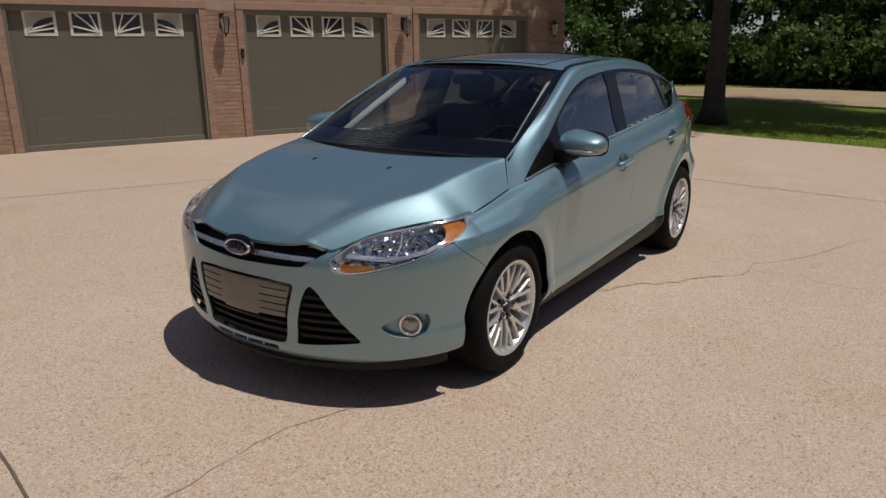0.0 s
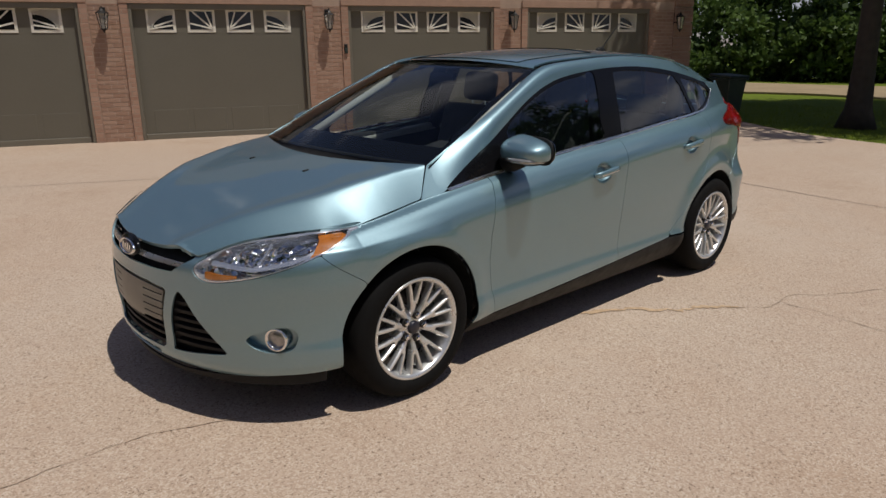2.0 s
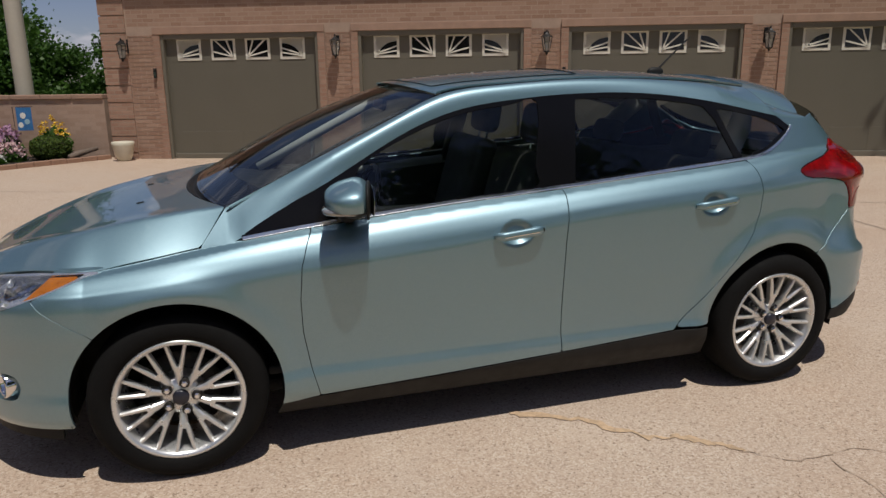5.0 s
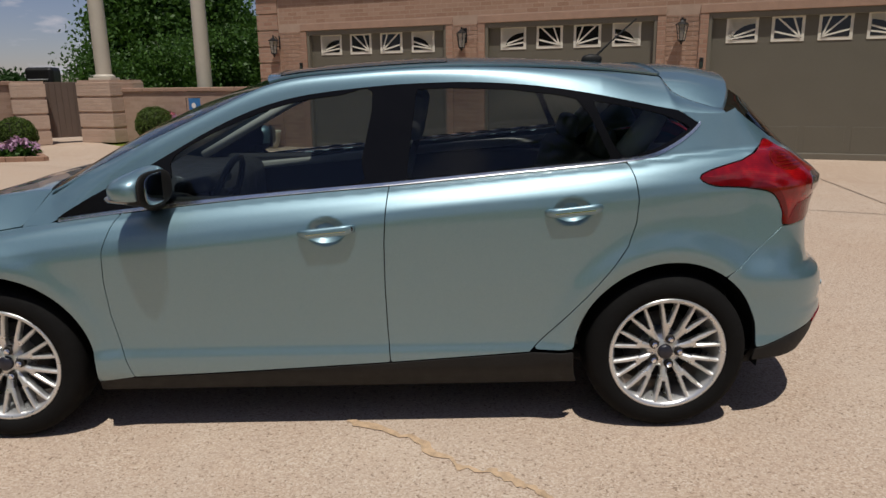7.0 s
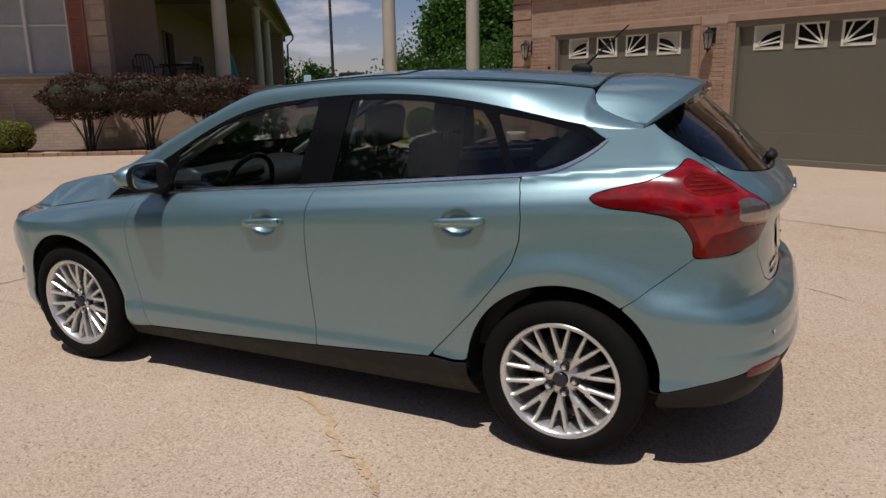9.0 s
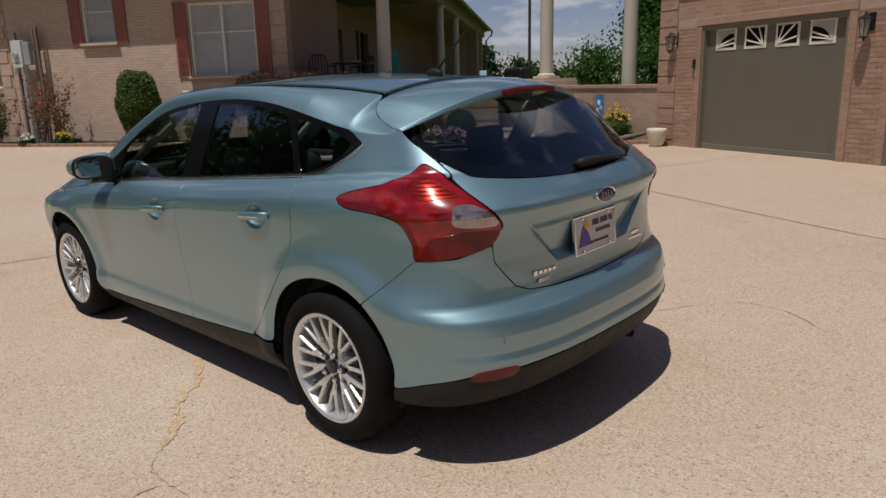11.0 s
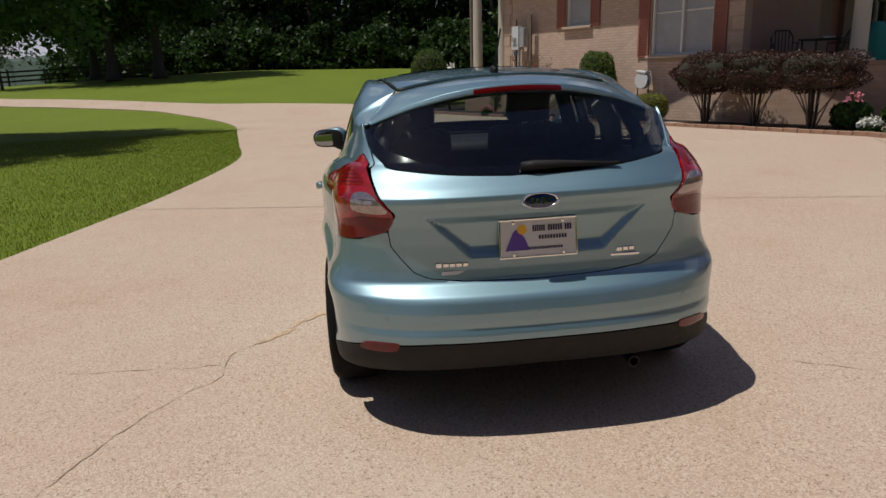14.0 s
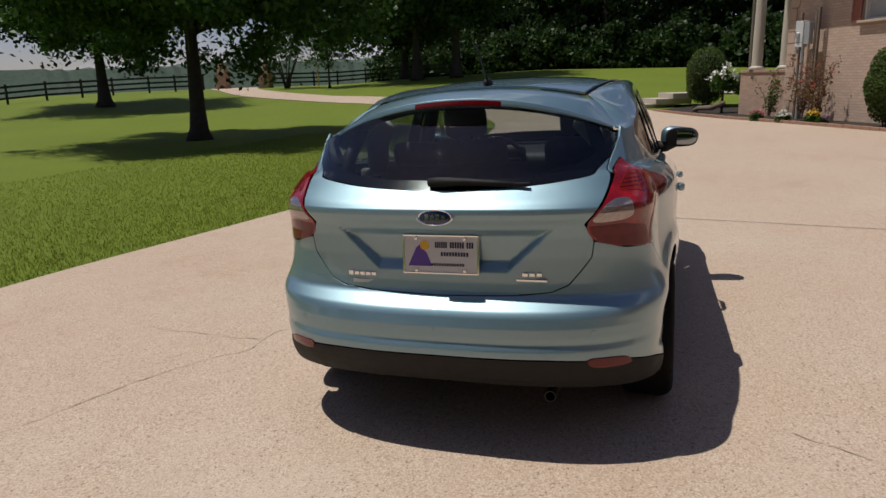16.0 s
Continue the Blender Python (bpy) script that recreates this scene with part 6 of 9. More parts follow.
# ---- car materials ----
def car_paint():
    x = Nodes("frosted_teal_metallic")
    fl = x.n("ShaderNodeTexVoronoi")
    fl.inputs["Scale"].default_value = 900.0
    x.link(x.tc.outputs["Object"], fl.inputs["Vector"])
    sp = x.n("ShaderNodeSeparateColor")
    x.link(fl.outputs["Color"], sp.inputs[0])
    # fine bright flakes and coarser tilted teal flakes under one clear coat
    flake = x.ramp(sp.outputs[0], [(0.0, (0.195, 0.248, 0.272)), (1.0, (0.315, 0.378, 0.410))])
    dust = x.ramp(x.noise(2.5, 5), [(0.45, 0.0), (0.85, 0.05)])
    x.set(Base_Color=x.mix(dust, flake, (0.42, 0.38, 0.31)), Metallic=1.0, Roughness=0.42, Coat_Weight=1.0, Coat_Roughness=0.012, Coat_IOR=1.52)
    pig = x.n("ShaderNodeBsdfPrincipled")
    x.link(x.mix(dust, (0.210, 0.385, 0.455), (0.42, 0.38, 0.31)), pig.inputs["Base Color"])
    for k, v in (("Metallic", 0.72), ("Roughness", 0.54), ("Coat Weight", 1.0), ("Coat Roughness", 0.012), ("Coat IOR", 1.52)):
        pig.inputs[k].default_value = v
    mx = x.n("ShaderNodeMixShader")
    mx.inputs[0].default_value = 0.52
    x.link(pig.outputs[0], mx.inputs[1])
    x.link(x.b.outputs[0], mx.inputs[2])
    x.link(mx.outputs[0], x.out.inputs["Surface"])
    return x.m


M_PAINT = car_paint()
M_BLACKPLASTIC = plain("textured_black_plastic", (0.015, 0.0142, 0.0135), 0.60, vary=0.2, scale=8, bump=0.06, bscale=400, Specular_IOR_Level=0.25)
M_GLOSSBLACK = plain("gloss_black_trim", (0.006, 0.006, 0.007), 0.14, vary=0.1, Specular_IOR_Level=0.18)
# liner black, darkened further so that the shade in hollows is in its colour
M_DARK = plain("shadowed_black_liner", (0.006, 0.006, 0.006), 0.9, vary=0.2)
M_CHROME = plain("bright_chrome", (0.80, 0.80, 0.80), 0.08, metal=1.0, vary=0.02)
M_STRIP = plain("polished_window_strip", (0.86, 0.86, 0.86), 0.24, metal=1.0, vary=0.02)
M_SATIN = plain("satin_silver", (0.55, 0.56, 0.57), 0.28, metal=0.9, vary=0.04)
M_ALLOY = plain("machined_alloy", (0.70, 0.70, 0.69), 0.30, metal=0.75, vary=0.05, scale=12)
M_TYRE = plain("tyre_rubber", (0.0075, 0.0072, 0.0070), 0.8, vary=0.2, scale=10, bump=0.15, bscale=120, Specular_IOR_Level=0.12)
M_BRAKE = plain("brake_iron", (0.045, 0.042, 0.04), 0.5, metal=0.8, vary=0.3)
M_TINT = glass("tinted_side_glass", (0.56, 0.61, 0.59), 0.004, 1.5)
M_TINT_REAR = glass("dark_rear_glass", (0.52, 0.56, 0.55), 0.004, 1.5, 2.8, 1.2)
M_SCREEN_GLASS = glass("windscreen_glass", (0.80, 0.85, 0.83), 0.004, 1.5, 4.6, 0.9)
M_LENS = glass("clear_lamp_lens", (0.95, 0.96, 0.97), 0.01, 1.40, 4.5)
def ruby_lens():
    x = Nodes("ruby_lamp_lens")
    rib = x.n("ShaderNodeTexWave", bands_direction="Z")
    rib.inputs["Scale"].default_value, rib.inputs["Distortion"].default_value = 45.0, 0.4
    x.link(x.tc.outputs["Object"], rib.inputs["Vector"])
    col = x.ramp(x.noise(14, 4), [(0.32, (0.11, 0.001, 0.003)), (0.55, (0.25, 0.002, 0.005)), (0.74, (0.44, 0.005, 0.007))])
    x.set(Base_Color=x.mix(x.ramp(rib.outputs["Fac"], [(0.3, 0.0), (0.9, 0.4)]), col, (0.16, 0.002, 0.002)), Roughness=0.22, Specular_IOR_Level=0.25, Coat_Weight=1.0, Coat_Roughness=0.01)
    return x.m


M_REDLENS = ruby_lens()
M_REDGLINT = plain("bright_red_reflector", (0.62, 0.035, 0.02), 0.15, metal=0.8, vary=0.3, scale=60)
M_REDDARK = plain("deep_red_lens", (0.125, 0.003, 0.005), 0.15, vary=0.3, scale=25, Coat_Weight=0.5, Specular_IOR_Level=0.2)
M_AMBER = plain("amber_reflector", (0.42, 0.125, 0.002), 0.3, vary=0.25, scale=25, Coat_Weight=0.8)
M_CLEARREV = plain("clear_grey_lens", (0.34, 0.33, 0.32), 0.14, vary=0.4, scale=26, metal=0.5, Coat_Weight=0.8)
M_LAMPSILVER = plain("bright_lamp_silver", (0.68, 0.69, 0.72), 0.20, metal=0.75, vary=0.04, scale=26)
def faceted_chrome():
    """The stepped bright reflector behind a lamp's lens."""
    x = Nodes("faceted_lamp_chrome")
    vo = x.n("ShaderNodeTexVoronoi", feature="F1")
    vo.inputs["Scale"].default_value = 26.0
    x.link(x.tc.outputs["Object"], vo.inputs["Vector"])
    sp = x.n("ShaderNodeSeparateColor")
    x.link(vo.outputs["Color"], sp.inputs[0])
    x.set(Base_Color=x.ramp(sp.outputs[0], [(0.0, (0.42, 0.44, 0.48)), (1.0, (0.80, 0.81, 0.84))]), Metallic=1.0, Roughness=0.12)
    x.bump(vo.outputs["Distance"], 0.9, 0.03)
    return x.m


M_LAMPGREY = faceted_chrome()
M_REVLENS = plain("smoky_clear_lens", (0.36, 0.30, 0.295), 0.10, vary=0.45, scale=60, metal=0.75, Coat_Weight=0.6)
M_BADGE = plain("deep_blue_enamel", (0.008, 0.018, 0.075), 0.15, vary=0.1, Coat_Weight=1.0)
M_HUBCAP = plain("dark_hub_cap", (0.02, 0.02, 0.03), 0.3, vary=0.1)
M_PLATEGREY = plain("plate_bracket_grey", (0.20, 0.185, 0.15), 0.35, vary=0.08)
M_PLATE = plain("dealer_plate_silver", (0.60, 0.58, 0.58), 0.35, metal=0.0, vary=0.04)
M_INK = plain("dark_ink", (0.02, 0.015, 0.05), 0.4, vary=0.1)
M_PURPLE = plain("violet_print", (0.11, 0.05, 0.30), 0.35, vary=0.1)
M_SUNPRINT = plain("yellow_print", (0.75, 0.42, 0.03), 0.35, vary=0.1)
M_SEAT = plain("charcoal_cloth", (0.105, 0.102, 0.098), 0.9, vary=0.25, scale=20, bump=0.15, bscale=300)
M_DASH = plain("soft_black_dash", (0.022, 0.022, 0.023), 0.6, vary=0.15, scale=9, bump=0.08, bscale=300)
M_HEADLINER = plain("pale_grey_headliner", (0.48, 0.47, 0.44), 0.9, vary=0.06, scale=12)
M_MIRROR = plain("mirror_glass", (0.30, 0.33, 0.36), 0.02, metal=1.0, vary=0.01)

CAR = Matrix.Translation((0, 0, -0.023)) @ Euler((radians(1.44), radians(-0.16), 0)).to_matrix().to_4x4()
car = empty("hatchback_car", CAR, "teal blue metallic five-door hatchback parked on the driveway", "car")

# ---- lines that divide the body ----
HOOD_X = [-2.10, -2.06, -1.973, -1.873, -1.755, -1.655, -1.575, -1.5, -1.35, -1.208, -1.10]
hood_edge_y = spline(HOOD_X, [0.450, 0.484, 0.545, 0.618, 0.706, 0.769] + [float(half_width(q, belt_z(q))) - 0.002 for q in HOOD_X[6:]])
hood_edge_z = spline(HOOD_X, [0.716, 0.732, 0.767, 0.791, 0.808, 0.813] + [float(belt_z(q)) + 0.001 for q in HOOD_X[6:]])
hood_c = spline([-2.16, -2.116, -2.027, -1.895, -1.718, -1.585, -1.461, -1.364, -1.275, -1.09], [0.718, 0.742, 0.784, 0.840, 0.895, 0.926, 0.952, 0.969, 0.984, 1.008])
hood_ridge = spline([-2.16, -1.9, -1.5, -1.2, -1.1], [0.74, 0.76, 0.81, 0.875, 0.89])
CORNER = 0.8875


def hood_z(x, w):
    """The hood's height: a crowned middle, a soft ridge, and a plain slope from it to the wing."""
    r = hood_ridge(x)
    mid, out = 1 - 0.05 * (w / r) ** 2, 0.95 * (1 - w) / (1 - r)
    g = 0.5 * (mid + out - np.sqrt((mid - out) ** 2 + 0.07**2))
    zc, ze = hood_c(x), hood_edge_z(x)
    return ze + (zc - ze) * g + 0.007 * np.exp(-(((w - r) / 0.13) ** 2)) * np.clip((-1.15 - x) / 0.25, 0, 1)


def hood_fn(t, a):
    """t from the screen to the nose, a from the middle to the edge."""
    w = np.abs(a)
    xr = np.where(w < CORNER, -1.275 + 0.163 * (w / CORNER) ** 2, -1.112 - 0.096 * (w - CORNER) / (1 - CORNER))
    x = xr + t * (-2.16 + 0.07 * w**2 - xr)
    return np.stack([x, -hood_edge_y(x) * w, hood_z(x, w)], -1)


COWL = hood_fn(np.array([0.0]), np.array([CORNER]))[0]
drip_z = spline([-1.60, -1.5, -1.42, -1.33, -1.22, -1.14, -1.09, -1.04, -0.747, -0.397, -0.166, 0.054, 0.274, 0.474, 0.694, 0.904, 1.174, 1.36, 1.47, 1.56], [float(belt_z(q)) + 0.0005 for q in (-1.60, -1.5, -1.42, -1.33, -1.22, -1.14, -1.09)] + [0.908, 1.064, 1.250, 1.329, 1.361, 1.378, 1.381, 1.373, 1.350, 1.300, 1.262, 1.250, 1.250])
edge_y = linear([-1.210, COWL[0] + 0.003, -0.75, -0.4, -0.24, 0.0, 0.35, 0.8, 1.15, 1.345, 1.352, 1.362, 1.375, 1.40, 1.45, 1.50, 1.56], [float(half_width(-1.21, belt_z(-1.21))), -COWL[1] + 0.004, 0.675, 0.618, 0.594, 0.581, 0.573, 0.554, 0.522, 0.500, 0.528, 0.556, 0.573, 0.590, 0.610, 0.624, 0.636])
edge_z = linear([-1.210, COWL[0] + 0.003, -0.75, -0.4, -0.24, 0.0, 0.35, 0.8, 1.15, 1.345, 1.352, 1.362, 1.375, 1.40, 1.45, 1.50, 1.56], [float(belt_z(-1.21)) + 0.001, COWL[2], 1.164, 1.321, 1.387, 1.420, 1.438, 1.434, 1.412, 1.389, 1.370, 1.348, 1.332, 1.315, 1.294, 1.278, 1.262])
front_x = [COWL[0] + 0.003, -0.93, -0.75, -0.4, -0.24, 0.0, 0.35, 0.8, 1.15, 1.345]
front_y, front_z = spline(front_x, [float(edge_y(q)) for q in front_x]), spline(front_x, [float(edge_z(q)) for q in front_x])
rim_y = lambda x: np.where((x < 1.345) & (x > front_x[0]), front_y(np.clip(x, front_x[0], 1.345)), edge_y(x))  # noqa: E731
rim_z = lambda x: np.where((x < 1.345) & (x > front_x[0]), front_z(np.clip(x, front_x[0], 1.345)), edge_z(x))  # noqa: E731
roof_z = spline([-0.36, -0.15, 0.1, 0.35, 0.65, 0.95, 1.2, 1.36], [1.403, 1.440, 1.466, 1.480, 1.480, 1.467, 1.450, 1.437])
sill_z = linear([-1.0, -0.36, 0.22, 0.80, 1.0], [0.247, 0.276, 0.306, 0.342, 0.345])


def along_x(f, a, b, n=24, off=0.0):
    return [(x, float(f(x)) + off) for x in np.linspace(a, b, n)]


arch_f = lambda u, v: np.hypot(u - HUB_F, v - HUB_Z - 0.004) - 0.374  # noqa: E731
arch_r = lambda u, v: np.hypot(u - HUB_R, v - HUB_Z - 0.004) - 0.374  # noqa: E731
FRONT_CUT = [(-0.812, 0.255), (-0.842, 0.38), (-0.866, 0.528), (-0.870, 0.66), (-0.859, 0.79), (-0.832, 0.87), (-0.80, 0.93)]
MID_CUT = [(0.221, 0.29), (0.214, 0.45), (0.211, 0.615), (0.213, 0.80), (0.222, 0.92), (0.236, 1.02)]
REAR_CUT = [(0.76, 0.325), (0.992, 0.575), (1.085, 0.69), (1.142, 0.772), (1.170, 0.86), (1.176, 0.95), (1.165, 1.03), (1.140, 1.10)]
HEADLIGHT = inside_of(smooth_loop([(-1.545, 0.810), (-1.70, 0.812), (-1.88, 0.806), (-2.08, 0.788), (-2.215, 0.762), (-2.29, 0.711), (-2.322, 0.672), (-2.285, 0.634), (-2.21, 0.626), (-2.055, 0.655), (-1.922, 0.695), (-1.80, 0.742), (-1.66, 0.785)]))
TAIL = inside_of(smooth_loop([(1.415, 1.022), (1.46, 1.048), (1.60, 1.080), (1.77, 1.118), (1.86, 1.150), (1.95, 1.120), (2.036, 1.082), (2.15, 0.995), (2.218, 0.930), (2.18, 0.862), (2.03, 0.832), (1.84, 0.823), (1.815, 0.880), (1.74, 0.952), (1.60, 0.978), (1.47, 0.992)]))
HATCH = inside_of([(1.50, 1.46), (1.53, 1.30), (1.60, 1.272), (1.72, 1.248), (1.85, 1.205), (1.93, 1.165), (2.036, 1.090), (2.15, 1.0), (2.226, 0.932), (2.185, 0.865), (2.20, 0.80), (2.258, 0.745), (2.32, 0.695), (2.40, 0.668), (2.55, 0.655), (2.99, 0.646), (2.99, 1.46)])
REAR_GLASS = inside_of(smooth_loop([(1.50, 1.36), (1.535, 1.305), (1.605, 1.277), (1.722, 1.252), (1.82, 1.220), (1.905, 1.184), (1.985, 1.148), (2.10, 1.108), (2.262, 1.089), (2.488, 1.072), (2.75, 1.062)], False).tolist() + [(2.99, 1.064), (2.99, 1.42), (1.50, 1.42)])


def under_spoiler(u, v):
    """Below zero where the tail's surface lies under the spoiler's edge."""
    y = np.abs(body(u, v)[..., 1])
    return (v - (1.378 - 0.122 * np.minimum(y / 0.622, 1.05) ** 2.2)) * 0.7


DLO = inside_of(along_x(belt_z, -1.07, 1.15, 30, 0.012) + [(1.24, 1.104), (1.31, 1.130), (1.38, 1.170), (1.44, 1.206), (1.45, 1.214), (1.43, 1.222)] + [(x, float(drip_z(x)) + 0.006) for x in np.linspace(1.36, -1.07, 36)])
BUMPER_F = inside_of([(-2.99, 0.728), (-2.27, 0.722), (-2.2, 0.70), (-1.805, 0.738), (-1.607, 0.612), (-1.5, 0.5), (-1.5, 0.246), (-1.95, 0.238), (-2.25, 0.214), (-2.45, 0.204), (-2.99, 0.200)])
QUARTER_SEAM = [(1.46, 0.575), (1.62, 0.690), (1.83, 0.820)]
BUMPER_R = inside_of(QUARTER_SEAM + [(2.03, 0.828), (2.185, 0.862), (2.20, 0.80), (2.258, 0.745), (2.32, 0.695), (2.40, 0.668), (2.55, 0.655), (2.99, 0.646), (2.99, 0.430), (2.40, 0.428), (2.05, 0.412), (1.85, 0.370), (1.73, 0.335), (1.5, 0.33)])
WIN_F = inside_of(smooth_loop([(-0.605, 0.958), (-0.20, 0.994), (0.118, 1.018), (0.128, 1.10), (0.172, 1.352), (0.05, 1.345), (-0.166, 1.313), (-0.397, 1.234), (-0.60, 1.128), (-0.612, 1.05)], True, 3))
WIN_R = inside_of([(0.298, 1.030), (0.345, 1.362), (0.474, 1.365), (0.694, 1.357), (0.88, 1.335), (0.96, 1.318), (1.01, 1.26), (1.088, 1.096), (0.67, 1.062)])
WIN_Q = inside_of(smooth_loop([(1.125, 1.104), (1.20, 1.112), (1.29, 1.138), (1.375, 1.185), (1.40, 1.207), (1.30, 1.252), (1.17, 1.284), (1.04, 1.306), (1.03, 1.30)], True, 3))
H = 0.0125


def pair(name, region, span, material, label="", parent=car, h=H, **kw):
    """The same panel on both flanks, as two objects; gives left and right."""
    s = sheet(body, region, span, h, **kw)
    return skin(name, s, material, parent, label), skin(name, mirrored(s), material, parent, label)


def across(name, region, span, material, label="", parent=car, h=H, fn=body, **kw):
    """A panel that runs across the middle, as one object."""
    s = sheet(fn, region, span, h, **kw)
    return skin(name, joined(s, mirrored(s)), material, parent, label)


# painted panels
fender = inside_of([(-1.805, 0.738), (-1.607, 0.612), (-1.5, 0.5), (-0.98, 0.235), *FRONT_CUT] + [(x, float(belt_z(x)) + (0.002 if x < -1.07 else -0.001)) for x in np.linspace(-0.80, -1.64, 44)])
pair("fender", minus(fender, arch_f, HEADLIGHT), (-1.85, -0.75, 0.2, 0.96), M_PAINT, "", car, 0.005, gap=0.0013)
door_f = inside_of(FRONT_CUT[::-1] + along_x(sill_z, -0.81, 0.22, 8) + MID_CUT + [(x, float(belt_z(x)) - 0.001) for x in np.linspace(0.23, -0.80, 20)])
doors_f = pair("front_door", door_f, (-0.9, 0.27, 0.22, 1.04), M_PAINT, "", car, 0.008)
door_r = inside_of(MID_CUT[::-1] + along_x(sill_z, 0.222, 0.77, 8) + REAR_CUT + [(x, float(belt_z(x)) - 0.001) for x in np.linspace(1.14, 0.24, 20)])
doors_r = pair("rear_door", minus(door_r, arch_r), (0.18, 1.22, 0.26, 1.12), M_PAINT, "", car, 0.008)
quarter = inside_of(REAR_CUT + [(x, float(drip_z(x)) + 0.005) for x in np.linspace(1.17, 1.56, 12)] + [(1.62, 1.28), (2.3, 1.2), (2.3, 0.83), *QUARTER_SEAM[::-1], (1.4, 0.50), (1.0, 0.354), (0.79, 0.348)])
quarters = pair("quarter_panel", minus(quarter, HATCH, TAIL, DLO, arch_r, BUMPER_R), (0.74, 2.2, 0.30, 1.32), M_PAINT)
GRILLE_UP = inside_of(smooth_loop([(-2.99, 0.722), (-2.70, 0.722), (-2.45, 0.719), (-2.34, 0.712), (-2.365, 0.690), (-2.42, 0.655), (-2.47, 0.638), (-2.75, 0.630), (-2.99, 0.628)], True, 4))
GRILLE_LOW = inside_of([(-2.99, 0.575), (-2.60, 0.572), (-2.475, 0.562), (-2.468, 0.548), (-2.52, 0.30), (-2.535, 0.288), (-2.99, 0.282)])
LIP_SLOT = inside_of([(-2.99, 0.268), (-2.56, 0.268), (-2.57, 0.243), (-2.99, 0.240)])
DUCT = inside_of(smooth_loop([(-2.405, 0.553), (-2.365, 0.548), (-2.30, 0.475), (-2.19, 0.348), (-2.178, 0.328), (-2.22, 0.318), (-2.44, 0.296), (-2.462, 0.308), (-2.44, 0.43)], True, 4))
FOG_CUP = inside_of(smooth_loop([(-2.08, 0.398), (-2.03, 0.432), (-1.94, 0.456), (-1.88, 0.446), (-1.865, 0.40), (-1.90, 0.352), (-1.98, 0.342), (-2.05, 0.36)], True, 4))
bumper_f = across("front_bumper", minus(BUMPER_F, HEADLIGHT, arch_f, GRILLE_UP, GRILLE_LOW, LIP_SLOT, DUCT, FOG_CUP), (FRONT_U, -1.5, 0.18, 0.76), M_PAINT, "", car, 0.010, gap=0.0013)
bumper_r = across("rear_bumper", minus(BUMPER_R, arch_r), (1.42, REAR_U, 0.30, 0.88), M_PAINT, gap=0.0014)
hatch = across("hatch", minus(both(HATCH, under_spoiler), REAR_GLASS), (1.49, REAR_U, 0.62, 1.40), M_PAINT, "", car, 0.010, gap=0.0036)

# black lower trim
valance = inside_of([(1.5, 0.325), (1.73, 0.332), (1.85, 0.368), (2.05, 0.408), (2.40, 0.424), (2.99, 0.426), (2.99, 0.296), (2.4, 0.288), (1.9, 0.278), (1.5, 0.27)])
val = across("rear_valance", minus(valance, arch_r), (1.42, REAR_U, 0.18, 0.47), M_BLACKPLASTIC, "matt black lower bumper trim")
sill = inside_of([(-1.0, 0.175)] + along_x(sill_z, -1.0, 1.0, 10, -0.003) + [(1.0, 0.175)])
pair("sill", minus(sill, arch_f, arch_r), (-1.02, 1.02, 0.12, 0.36), M_BLACKPLASTIC, "black sill")
chin = inside_of([(-2.99, 0.197), (-2.45, 0.201), (-2.25, 0.211), (-1.95, 0.235), (-1.5, 0.243), (-1.5, 0.186), (-2.99, 0.176)])
def chin_fn(u, z):
    p = body(u, np.full_like(np.asarray(z, float), 0.225)) * np.array([1, 1, 0])
    return p * np.array([1, 0.985, 1]) + np.stack([0.01 + 0 * z, 0 * z, z], -1)


across("chin", minus(chin, arch_f, inside_of([(-1.76, 0.3), (-1.76, 0.1), (-1.4, 0.1), (-1.4, 0.3)])), (FRONT_U, -1.5, 0.14, 0.26), M_BLACKPLASTIC, "", bumper_f, fn=chin_fn)
# near-black shell sunk behind every gap, painting the shade inside the body
gap_shade = inside_of([(FRONT_U - 0.2, 0.2), (FRONT_U - 0.2, 0.74), (-1.6, 0.80)] + along_x(belt_z, -1.5, 1.3, 12, -0.02) + [(1.7, 1.13), (2.1, 1.02), (REAR_U + 0.2, 1.02), (REAR_U + 0.2, 0.2)])
across("inner_shell", minus(gap_shade, grow(arch_f, 0.01), grow(arch_r, 0.01), grow(HEADLIGHT, 0.0)), (FRONT_U, REAR_U, 0.15, 1.15), M_DARK, "", car, 0.04, lift=-0.045, rim=0.0)


def well(hx):
    s = []
    for k in range(2):
        y0, y1 = (-0.84, -0.52) if k == 0 else (0.52, 0.84)
        v, f = [], []
        for i in range(25):
            a = radians(-12 + 204 * i / 24)
            for y in (y0, y1):
                v.append((hx + 0.385 * math.cos(a), y, HUB_Z + 0.004 + 0.385 * math.sin(a)))
            if i:
                f.append((2 * i - 2, 2 * i - 1, 2 * i + 1, 2 * i))
        inner = y1 if k == 0 else y0
        c = len(v)
        v += [(hx + 0.385 * math.cos(radians(-12 + 204 * i / 24)), inner, HUB_Z + 0.385 * math.sin(radians(-12 + 204 * i / 24))) for i in range(25)]
        f.append(tuple(range(c, c + 25)))
        mesh_part("wheel_well", v, f, M_DARK, car, "", False)


